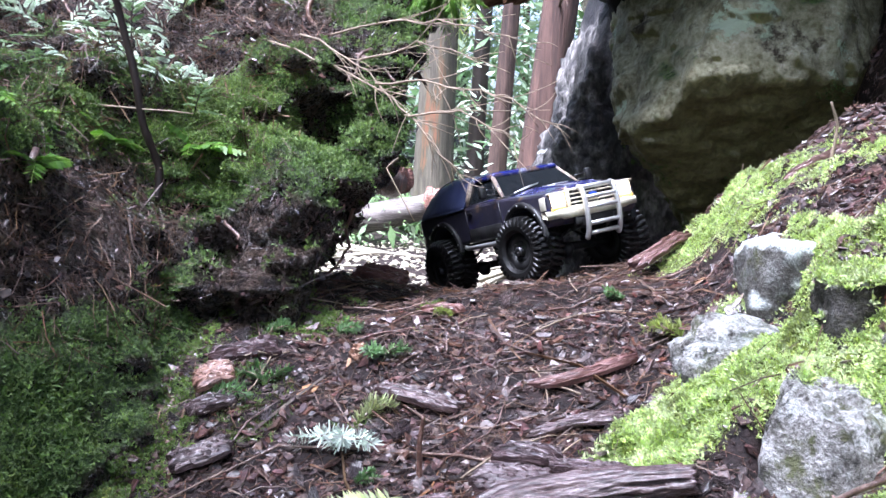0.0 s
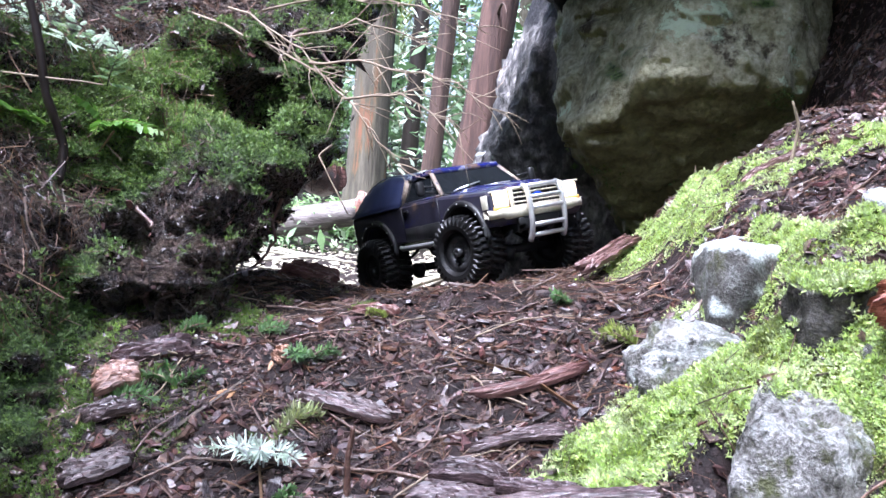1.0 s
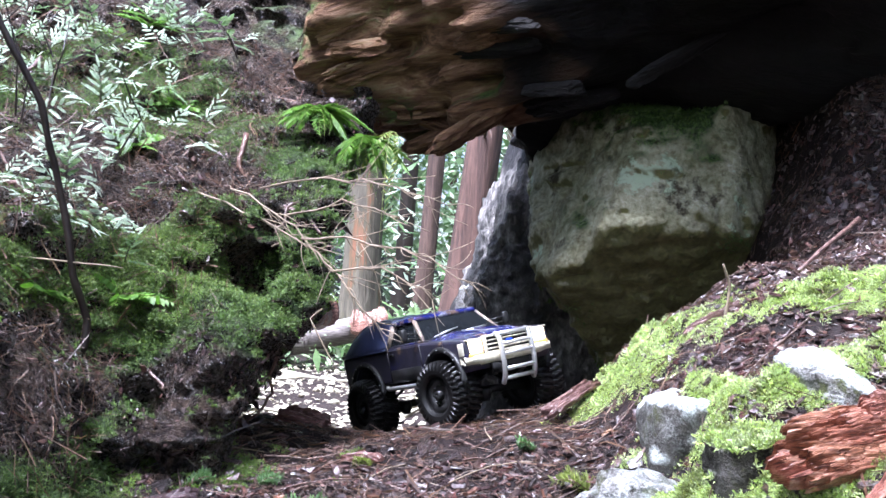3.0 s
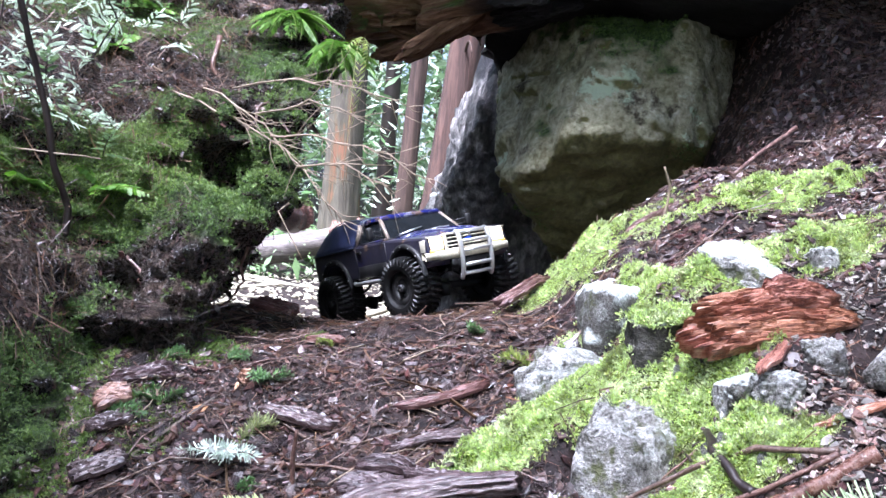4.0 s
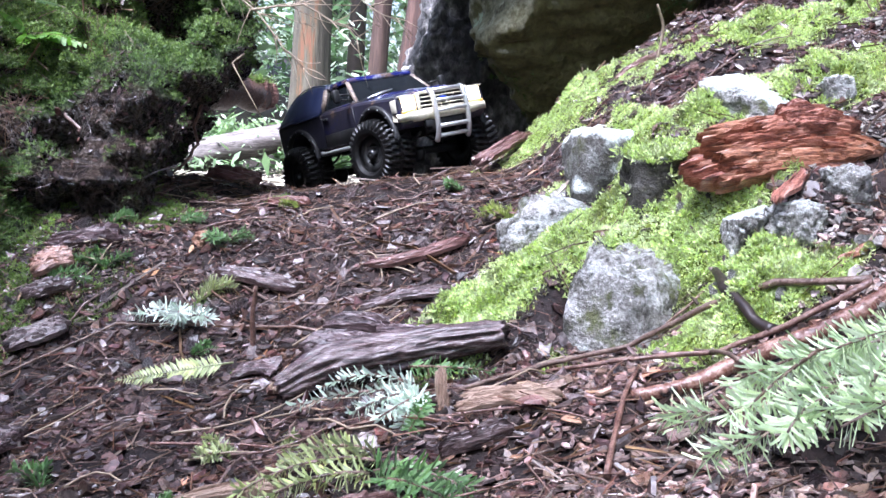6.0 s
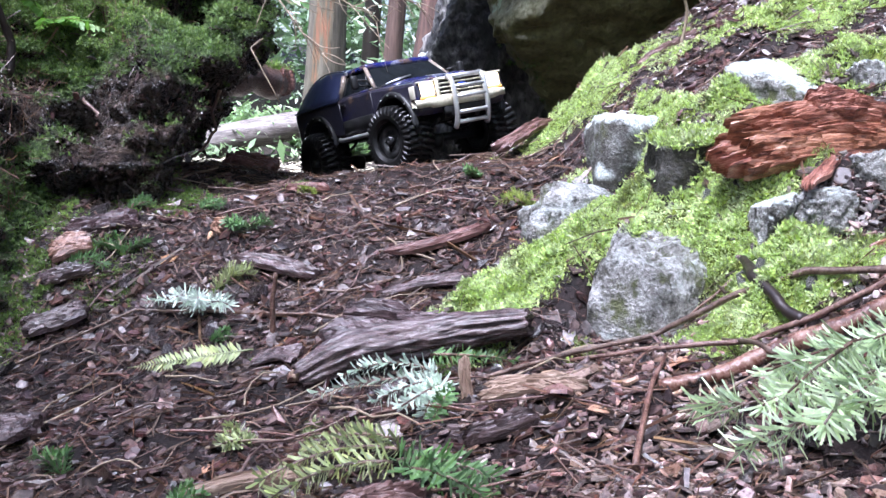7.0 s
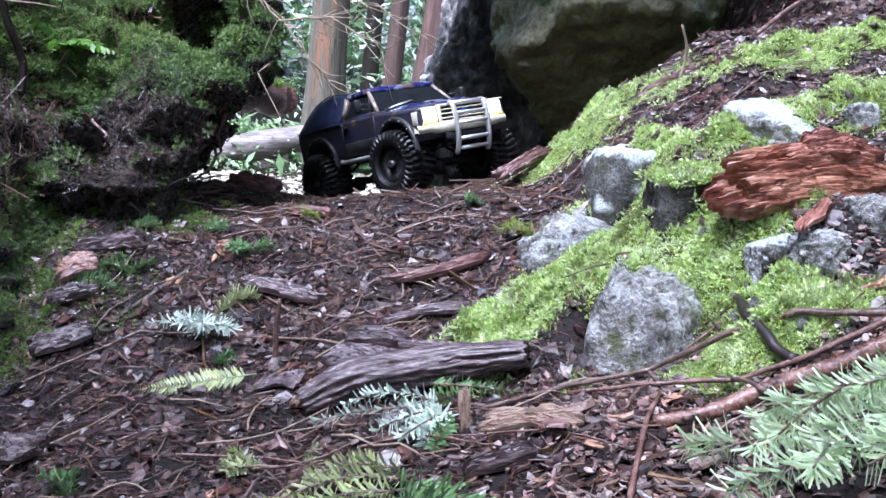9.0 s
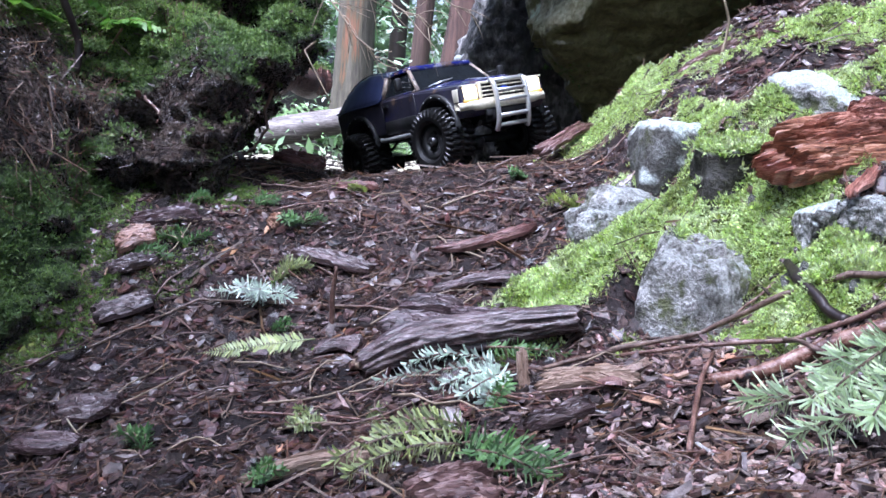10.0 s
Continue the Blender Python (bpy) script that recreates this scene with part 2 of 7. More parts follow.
M_REDCHIP = surface("red_chips", [(0.3, (0.03, 0.011, 0.008)), (0.55, (0.11, 0.045, 0.033)), (0.8, (0.27, 0.14, 0.11))], 60, (0.15, 0.5), 0.8, 300, vary=0.7, island=True, depth=0.002, ior=1.55)
M_DRYSOIL = surface("stony_litter", [(0.3, (0.05, 0.042, 0.035)), (0.55, (0.17, 0.15, 0.13)), (0.8, (0.42, 0.39, 0.35))], 60, (0.4, 0.8), 0.8, 300, vary=0.7, island=True, depth=0.002)
M_MOSSDARK = leaf_material("dark_moss_leaves", [(0.25, (0.03, 0.052, 0.014)), (0.5, (0.095, 0.165, 0.042)), (0.8, (0.25, 0.37, 0.11))], 30, 0.55, 0.5, 0.3, [((0.18, 0.26, 0.07), 6.0, 0.55, 0.66), ((0.03, 0.04, 0.016), 8.0, 0.57, 0.66)])
M_FERN = leaf_material("fern_leaf", [(0.3, (0.05, 0.12, 0.015)), (0.6, (0.13, 0.28, 0.04)), (0.8, (0.24, 0.4, 0.08))], 40, 0.4, 0.3, 0.4)
M_PALEFERN = leaf_material("pale_fern_leaf", [(0.3, (0.14, 0.19, 0.04)), (0.6, (0.30, 0.37, 0.09)), (0.8, (0.45, 0.5, 0.17))], 40, 0.4, 0.3, 0.4)
M_FIR = leaf_material("fir_needle", [(0.3, (0.05, 0.13, 0.04)), (0.6, (0.16, 0.30, 0.11)), (0.8, (0.35, 0.5, 0.26))], 30, 0.35, 0.5, 0.25)
M_FIRPALE = leaf_material("pale_fir_needle", [(0.3, (0.28, 0.42, 0.18)), (0.6, (0.62, 0.76, 0.46)), (0.8, (0.92, 0.96, 0.84))], 30, 0.25, 0.6, 0.35)
M_PALECHIP = surface("pale_chips", [(0.34, (0.05, 0.028, 0.022)), (0.55, (0.22, 0.135, 0.11)), (0.8, (0.50, 0.38, 0.34))], 60, (0.12, 0.5), 0.8, 300, vary=0.9, island=True, depth=0.002, ior=1.6)
M_MOSSMID = leaf_material("green_moss_leaves", [(0.25, (0.05, 0.09, 0.022)), (0.5, (0.15, 0.24, 0.055)), (0.8, (0.32, 0.45, 0.13))], 30, 0.5, 0.5, 0.35, [((0.05, 0.07, 0.02), 9.0, 0.53, 0.64)])
M_FIRBLUE = leaf_material("blue_fir_needle", [(0.3, (0.34, 0.45, 0.34)), (0.6, (0.68, 0.79, 0.66)), (0.8, (0.88, 0.93, 0.86))], 30, 0.28, 0.7, 0.3)
M_OLIVEFIR = leaf_material("olive_fir_needle", [(0.3, (0.20, 0.25, 0.09)), (0.6, (0.42, 0.48, 0.22)), (0.8, (0.66, 0.70, 0.42))], 30, 0.3, 0.5, 0.3)
M_LEAF = leaf_material("shrub_leaf", [(0.3, (0.07, 0.13, 0.05)), (0.6, (0.17, 0.27, 0.12)), (0.8, (0.31, 0.43, 0.24))], 8, 0.4, 0.6, 0.4)
# the shrub leaf again, with bright light put into a paler colour
M_SUNLEAF = leaf_material("leaf_painted_sunlit", [(0.3, (0.42, 0.56, 0.38)), (0.6, (0.68, 0.80, 0.63)), (0.8, (0.86, 0.93, 0.84))], 8, 0.3, 0.4, 0.45)
M_FARLEAF = leaf_material("woodland_leaf", [(0.3, (0.06, 0.11, 0.045)), (0.6, (0.15, 0.25, 0.11)), (0.8, (0.28, 0.40, 0.21))], 1.2, 0.5, 0.6, 0.5)

# truck
M_PAINT = surface("worn_blue_paint", [(0.3, (0.006, 0.008, 0.045)), (0.7, (0.014, 0.019, 0.13))], 18, (0.12, 0.3), 0.1, 120, coat=0.6, depth=0.0006,
                  patches=[((0.30, 0.30, 0.33), 26.0, 0.55, 0.65), ((0.13, 0.085, 0.055), 34.0, 0.54, 0.64), ((0.010, 0.010, 0.016), 17.0, 0.60, 0.68)])
M_SIDEPAINT = surface("dark_primer_paint", [(0.3, (0.012, 0.011, 0.016)), (0.6, (0.035, 0.033, 0.05)), (0.8, (0.07, 0.065, 0.075))], 22, (0.2, 0.45), 0.1, 140, coat=0.3, depth=0.0006,
                      patches=[((0.014, 0.015, 0.09), 20.0, 0.56, 0.66), ((0.14, 0.095, 0.065), 34.0, 0.57, 0.67)])
M_CREAM = surface("dirty_cream_plastic", [(0.3, (0.40, 0.36, 0.24)), (0.6, (0.64, 0.60, 0.47)), (0.8, (0.76, 0.74, 0.66))], 30, (0.25, 0.5), 0.1, 160, depth=0.0004, patches=[((0.16, 0.11, 0.05), 34.0, 0.60, 0.72)])
M_SILVER = surface("satin_silver", [(0.3, (0.48, 0.48, 0.48)), (0.7, (0.72, 0.72, 0.70))], 40, (0.25, 0.45), 0.05, 200, metal=0.7, depth=0.0003, patches=[((0.2, 0.18, 0.14), 40.0, 0.64, 0.76)])
M_BLACK = surface("black_plastic", [(0.3, (0.006, 0.006, 0.006)), (0.7, (0.02, 0.02, 0.02))], 40, (0.35, 0.6), 0.1, 200, depth=0.0004)
M_TYRE = surface("wet_tyre_rubber", [(0.3, (0.002, 0.002, 0.002)), (0.7, (0.007, 0.0068, 0.0065))], 50, (0.3, 0.6), 0.3, 260, depth=0.0005, patches=[((0.022, 0.016, 0.012), 30.0, 0.62, 0.74)])
M_RIM = surface("dark_rim_metal", [(0.3, (0.02, 0.02, 0.02)), (0.7, (0.07, 0.07, 0.07))], 40, (0.25, 0.45), 0.05, 200, metal=0.6)
M_CLOTH = surface("navy_canvas", [(0.3, (0.018, 0.024, 0.055)), (0.7, (0.050, 0.064, 0.14))], 30, (0.30, 0.50), 0.3, 600, depth=0.0006)
M_LAMP = surface("lit_headlight", [(0.3, (0.8, 0.7, 0.4)), (0.7, (0.9, 0.82, 0.6))], 30, (0.1, 0.2), 0.0, 100, light=((1.0, 0.82, 0.48), 1.2))
M_AMBER = surface("amber_lens", [(0.3, (0.50, 0.30, 0.08)), (0.7, (0.66, 0.45, 0.16))], 30, (0.1, 0.2), 0.0, 100, light=((1.0, 0.55, 0.10), 0.12))
M_BADGE = surface("blue_badge", [(0.3, (0.02, 0.05, 0.25)), (0.7, (0.03, 0.07, 0.35))], 60, (0.15, 0.3), 0.0, 100)
M_GLASS = surface("tinted_windscreen", [(0.3, (0.006, 0.008, 0.009)), (0.7, (0.012, 0.014, 0.016))], 30, (0.03, 0.06), 0.0, 100, ior=1.45, patches=[((0.16, 0.16, 0.15), 160.0, 0.68, 0.74)])


# ---- shapes ----
def vnoise(p, seed=0):
    """Smooth noise from -1 to 1 at the rows of p."""
    p = np.asarray(p, float)
    cell = np.floor(p).astype(np.int64)
    f = p - cell
    f = f * f * (3 - 2 * f)
    total = np.zeros(len(p))
    for i in (0, 1):
        for j in (0, 1):
            for k in (0, 1):
                h = ((cell[:, 0] + i) * 73856093 ^ (cell[:, 1] + j) * 19349663 ^ (cell[:, 2] + k) * 83492791 ^ (seed * 2654435761)) & 0xFFFFFFFF
                h = ((h ^ (h >> 15)) * 2246822519) & 0xFFFFFFFF
                h = ((h ^ (h >> 13)) * 3266489917) & 0xFFFFFFFF
                h = (h ^ (h >> 16)) & 0xFFFFFFFF
                w = (f[:, 0] if i else 1 - f[:, 0]) * (f[:, 1] if j else 1 - f[:, 1]) * (f[:, 2] if k else 1 - f[:, 2])
                total += w * (h / 2147483648.0 - 1)
    return total


def fbm(p, freq, octaves=4, seed=0, gain=0.5, ridged=False):
    p = np.asarray(p, float)
    total, amp = np.zeros(len(p)), 1.0
    for o in range(octaves):
        n = vnoise(p * freq, seed + o)
        total += amp * ((1 - 2 * np.abs(n)) if ridged else n)
        freq, amp = freq * 2.03, amp * gain
    return total


def smax(a, b, k):
    h = np.clip(0.5 + 0.5 * (a - b) / k, 0, 1)
    return b + (a - b) * h + k * h * (1 - h)


def smin(a, b, k):
    return -smax(-a, -b, k)


def step01(v, a, b):
    t = np.clip((v - a) / (b - a), 0, 1)
    return t * t * (3 - 2 * t)


def nets(field, lo, hi, step):
    """The surface where field() is nought, as vertices and quads."""
    lo = np.array(lo, float)
    n = [int(round((hi[i] - lo[i]) / step)) + 1 for i in range(3)]
    grid = np.stack(np.meshgrid(*[lo[i] + step * np.arange(n[i]) for i in range(3)], indexing="ij"), -1)
    v = field(grid.reshape(-1, 3)).reshape(n)
    c = [m - 1 for m in n]
    acc, cnt = np.zeros((*c, 3)), np.zeros(c)

    def corner(o):
        return v[o[0]:o[0] + c[0], o[1]:o[1] + c[1], o[2]:o[2] + c[2]]

    for d in range(3):
        for i in (0, 1):
            for j in (0, 1):
                a = [0, 0, 0]
                a[(d + 1) % 3], a[(d + 2) % 3] = i, j
                b = list(a)
                b[d] = 1
                va, vb = corner(a), corner(b)
                cross = (va < 0) != (vb < 0)
                t = np.where(cross, va / np.where(cross, va - vb, 1), 0)
                for axis in range(3):
                    acc[..., axis] += cross * (t if axis == d else a[axis])
                cnt += cross
    active = cnt > 0
    idx = np.full(c, -1)
    idx[active] = np.arange(active.sum())
    verts = lo + step * (np.argwhere(active) + acc[active] / cnt[active][:, None])
    faces = []
    for d in range(3):
        e, f = (d + 1) % 3, (d + 2) % 3
        a, b = [slice(1, -1)] * 3, [slice(1, -1)] * 3
        a[d], b[d] = slice(0, -1), slice(1, None)
        ia, ib = v[tuple(a)] < 0, v[tuple(b)] < 0
        cells = np.argwhere(ia != ib)
        if not len(cells):
            continue
        into = ia[tuple(cells.T)]
        at = cells.copy()
        at[:, e] += 1
        at[:, f] += 1
        quad = []
        for de, df in ((-1, -1), (0, -1), (0, 0), (-1, 0)):
            k = at.copy()
            k[:, e] += de
            k[:, f] += df
            quad.append(idx[tuple(k.T)])
        quad = np.stack(quad, 1)
        quad[~into] = quad[~into][:, ::-1]
        faces.append(quad[(quad >= 0).all(1)])
    return verts, np.concatenate(faces)


def mesh_of(name, verts, faces, smooth=True):
    """A mesh from vertices and faces; faces: a list, or arrays of faces with equal corner counts."""
    me = bpy.data.meshes.new(name)
    verts = np.asarray(verts, np.float32)
    if isinstance(faces, np.ndarray):
        faces = [faces]
    elif not isinstance(faces[0], np.ndarray):
        by = {}
        for f in faces:
            by.setdefault(len(f), []).append(f)
        faces = [np.array(f) for f in by.values()]
    loops = np.concatenate([f.ravel() for f in faces]).astype(np.int32)
    sizes = np.concatenate([np.full(len(f), f.shape[1]) for f in faces])
    me.vertices.add(len(verts))
    me.vertices.foreach_set("co", verts.ravel())
    me.loops.add(len(loops))
    me.loops.foreach_set("vertex_index", loops)
    me.polygons.add(len(sizes))
    me.polygons.foreach_set("loop_start", np.concatenate([[0], np.cumsum(sizes)[:-1]]).astype(np.int32))
    me.polygons.foreach_set("use_smooth", np.full(len(sizes), smooth))
    me.update(calc_edges=True)
    me.validate()
    return me


def thing(name, shape, material, label="", category="", group="", kind="", at=None, smooth=True):
    """A top-level thing; without a shape, an Empty for parts."""
    ob = new(name, mesh_of(name, *shape, smooth=smooth) if shape else None)
    if material:
        ob.data.materials.append(material)
    if at is not None:
        ob.matrix_world = at
    return tagged(ob, label, category, group, kind)


def part(name, shape, material, parent, label="", smooth=True, at=None):
    ob = new(name, shape if isinstance(shape, bpy.types.Mesh) else mesh_of(name, *shape, smooth=smooth))
    if material and not ob.data.materials:
        ob.data.materials.append(material)
    ob.parent = parent
    if at is not None:
        ob.matrix_basis = at
    return tagged(ob, label)


def from_bm(bm):
    bm.verts.ensure_lookup_table()
    bm.verts.index_update()
    out = np.array([v.co[:] for v in bm.verts]), [[v.index for v in f.verts] for f in bm.faces]
    bm.free()
    return out


def block(size, centre=(0, 0, 0), bevel=0.0, taper=None, segments=2):
    bm = bmesh.new()
    bmesh.ops.create_cube(bm, size=1)
    for v in bm.verts:
        k = taper if taper and v.co.z > 0 else (1, 1)
        v.co = Vector((v.co.x * size[0] * k[0], v.co.y * size[1] * k[1], v.co.z * size[2])) + Vector(centre)
    if bevel:
        bmesh.ops.bevel(bm, geom=bm.edges[:], offset=bevel, segments=segments, affect="EDGES", profile=0.5)
    return from_bm(bm)


def joined(shapes):
    verts, faces, base = [], [], 0
    for v, f in shapes:
        v = np.asarray(v, float)
        verts.append(v)
        if isinstance(f, np.ndarray):
            f = f.tolist()
        faces += [[i + base for i in q] for q in f]
        base += len(v)
    return np.concatenate(verts), faces


def moved(shape, m):
    v = np.asarray(shape[0], float)
    r = np.array(m.to_3x3())
    return v @ r.T + np.array(m.translation), shape[1]


def tube(points, r0, r1=None, sides=6):
    """A tapered tube along points; radii may be a list."""
    p = np.asarray(points, float)
    n = len(p)
    radii = np.asarray(r0, float) if np.ndim(r0) else np.linspace(r0, r0 if r1 is None else r1, n)
    tangent = np.gradient(p, axis=0)
    tangent /= np.linalg.norm(tangent, axis=1)[:, None] + 1e-12
    ref = np.array((0.0, 0.0, 1.0)) if abs(tangent[:, 2]).mean() < 0.8 else np.array((1.0, 0.0, 0.0))
    a = np.cross(tangent, ref)
    a /= np.linalg.norm(a, axis=1)[:, None] + 1e-12
    b = np.cross(tangent, a)
    ang = 2 * np.pi * np.arange(sides) / sides
    ring = a[:, None] * np.cos(ang)[None, :, None] + b[:, None] * np.sin(ang)[None, :, None]
    verts = (p[:, None] + ring * radii[:, None, None]).reshape(-1, 3)
    faces = [[i * sides + j, i * sides + (j + 1) % sides, (i + 1) * sides + (j + 1) % sides, (i + 1) * sides + j] for i in range(n - 1) for j in range(sides)]
    faces += [list(range(sides))[::-1], [(n - 1) * sides + j for j in range(sides)]]
    return verts, faces


def bezier(a, b, c, n=10):
    t = np.linspace(0, 1, n)[:, None]
    return (1 - t) ** 2 * np.array(a) + 2 * t * (1 - t) * np.array(b) + t * t * np.array(c)


def wander(a, b, rng, sway=0.08, n=10, sag=0.0):
    """A crooked line from a to b."""
    a, b = np.array(a, float), np.array(b, float)
    t = np.linspace(0, 1, n)
    off = rng.normal(0, 1, (n, 3)).cumsum(0)
    off -= np.outer(1 - t, off[0]) + np.outer(t, off[-1])
    p = a + np.outer(t, b - a) + off * sway * np.linalg.norm(b - a) / np.sqrt(n)
    p[:, 2] -= sag * 4 * t * (1 - t)
    return p


def rock(size, seed, detail=5, planes=None, soft=0.12, rough=0.05, freq=2.5, count=14):
    """A faceted stone with rounded edges; size: half-lengths, planes: (normal, distance) in units of the half-lengths."""
    rng = np.random.default_rng(seed)
    bm = bmesh.new()
    bmesh.ops.create_icosphere(bm, subdivisions=detail, radius=1)
    verts, faces = from_bm(bm)
    if planes is None:
        normals = rng.normal(0, 1, (count, 3))
        normals /= np.linalg.norm(normals, axis=1)[:, None]
        planes = [(n, rng.uniform(0.62, 1.0)) for n in normals]
    inv = np.zeros(len(verts))
    for n, d in planes:
        n = np.array(n, float)
        n /= np.linalg.norm(n)
        inv += np.maximum(verts @ n / d, 0) ** (1 / soft)
    r = 1 / np.maximum(inv, 1e-9) ** soft
    r = np.minimum(r, 1.4)
    p = verts * r[:, None]
    p *= (1 + rough * fbm(p, freq, 5, seed) + 0.35 * rough * fbm(p, freq * 3, 3, seed + 9, ridged=True) + 0.16 * rough * fbm(p, freq * 11, 3, seed + 19))[:, None]
    return p * np.array(size), faces


def slab(length, width, thick, seed, rows=40, strands=24, fibre=0.6, bend=0.05, point=0.3):
    """A torn piece of bark or wood along x: strands of fibre of uneven length and height, in layers."""
    rng = np.random.default_rng(seed)
    u = np.linspace(-1, 1, strands)
    t = np.linspace(0, 1, rows)
    step = np.repeat(rng.normal(0, 1, strands // 3 + 1), 3)[:strands] * 0.5 + rng.normal(0, 0.5, strands)
    start = -1 + 0.10 * np.abs(rng.normal(0, 1, strands)) + point * 0.5 * np.abs(u) ** 2.5 + 0.12 * np.abs(step)
    stop = 1 - 0.10 * np.abs(rng.normal(0, 1, strands)) - point * 0.5 * np.abs(u) ** 2.5 - 0.12 * np.abs(np.roll(step, 2))
    S = start[:, None] + (stop - start)[:, None] * t[None]
    U = np.repeat(u[:, None], rows, 1)
    q = np.stack([S.ravel() * 1.4, U.ravel() * 3.2, np.full(S.size, seed * 0.37)], 1)
    wide = (1 + 0.22 * fbm(np.stack([S.ravel() * 1.3, 0 * U.ravel(), 0 * U.ravel() + seed], 1), 1.0, 3, seed)).reshape(S.shape)
    arch_ = bend * length * fbm(np.stack([S.ravel(), 0 * U.ravel(), 0 * U.ravel() + 3.1], 1), 0.8, 2, seed + 11).reshape(S.shape)
    body = thick * (0.30 + 0.32 * (1 - np.abs(U) ** 4)) * (1 - 0.55 * np.abs(2 * t - 1)[None] ** 6)
    layer = np.round(2.2 * fbm(q, 0.8, 3, seed + 3)).reshape(S.shape) * 0.17 * thick
    grain = fibre * thick * (0.10 * step[:, None] + 0.20 * fbm(q * (1, 4, 1), 1.2, 4, seed + 7, 0.65).reshape(S.shape))
    top = body + layer + grain
    low = -body * 0.8 + 0.5 * grain
    low = np.minimum(low, top - 0.12 * thick)
    y = U * width / 2 * wide + arch_
    x = S * length / 2
    verts = np.concatenate([np.stack([x, y, top + arch_ * 0.5], -1).reshape(-1, 3), np.stack([x, y, low + arch_ * 0.5], -1).reshape(-1, 3)])
    k = np.arange(strands * rows).reshape(strands, rows)
    m = strands * rows
    quad = np.stack([k[:-1, :-1], k[:-1, 1:], k[1:, 1:], k[1:, :-1]], -1).reshape(-1, 4)
    faces = [quad[:, ::-1], quad + m]
    rim = np.concatenate([k[0], k[1:, -1], k[-1, -2::-1], k[-2:0:-1, 0]])
    nxt = np.roll(rim, -1)
    faces.append(np.stack([rim, nxt, nxt + m, rim + m], 1)[:, ::-1])
    return verts, np.concatenate(faces)


def flake(rng, size, thick=None, corners=6):
    """A chip of bark: an uneven plate, longer than wide."""
    a = np.sort(rng.uniform(0, 2 * np.pi, corners)) * 0.4 + 0.6 * 2 * np.pi * np.arange(corners) / corners
    r = rng.uniform(0.6, 1.0, corners)
    x, y = np.cos(a) * r * size, np.sin(a) * r * size * rng.uniform(0.3, 0.75)
    h = thick or size * rng.uniform(0.12, 0.3)
    curl = rng.uniform(-0.25, 0.35) * (x / size) ** 2 * size
    top = np.stack([x * 0.94, y * 0.94, curl + h * rng.uniform(0.7, 1.2, corners)], 1)
    low = np.stack([x, y, curl], 1)
    n = corners
    return np.concatenate([low, top]), [list(range(n))[::-1], list(range(n, 2 * n))] + [[i, (i + 1) % n, n + (i + 1) % n, n + i] for i in range(n)]


def scattered(shapes, spots, turns, sizes, seed=5):
    """Many turned copies of a few shapes as one mesh: spots (n, 3), turns (n, 3, 3)."""
    verts, faces, base = [], {}, 0
    pick = np.random.default_rng(seed).integers(0, len(shapes), len(spots))
    for k, (v, f) in enumerate(shapes):
        sel = np.nonzero(pick == k)[0]
        if not len(sel):
            continue
        v = np.asarray(v, float)
        w = np.einsum("nij,vj->nvi", turns[sel] * sizes[sel][:, None, None], v) + spots[sel][:, None]
        verts.append(w.reshape(-1, 3))
        start = base + np.arange(len(sel)) * len(v)
        by = {}
        for q in f:
            by.setdefault(len(q), []).append(q)
        for size, q in by.items():
            faces.setdefault(size, []).append((np.array(q)[None] + start[:, None, None]).reshape(-1, size))
        base += len(sel) * len(v)
    return np.concatenate(verts), [np.concatenate(q) for q in faces.values()]


def frames(normals, rng, lean=0.3):
    """Turns whose z follows the normals, spun at random."""
    n = normals + rng.normal(0, lean, normals.shape)
    n /= np.linalg.norm(n, axis=1)[:, None]
    r = rng.normal(0, 1, n.shape)
    x = np.cross(n, r)
    x /= np.linalg.norm(x, axis=1)[:, None]
    return np.stack([x, np.cross(n, x), n], 2)


# ---- the ground ----
PROFILE_Y = [-60, -2, 0.3, 0.76, 0.9, 1.05, 1.2, 1.35, 1.5, 1.62, 1.8, 2.1, 2.6, 3.4, 4.5, 7, 12, 30, 400]
PROFILE_Z = [0.5, -0.05, -0.07, -0.068, -0.062, -0.039, 0.0, 0.060, 0.098, 0.108, 0.118, 0.06, -0.05, -0.12, -0.16, -0.10, 0.30, 2.0, 20.0]
_fine = np.arange(-3, 14, 0.01)
_prof = np.convolve(np.pad(np.interp(_fine, PROFILE_Y, PROFILE_Z), 6, mode="edge"), np.ones(13) / 13, "valid")


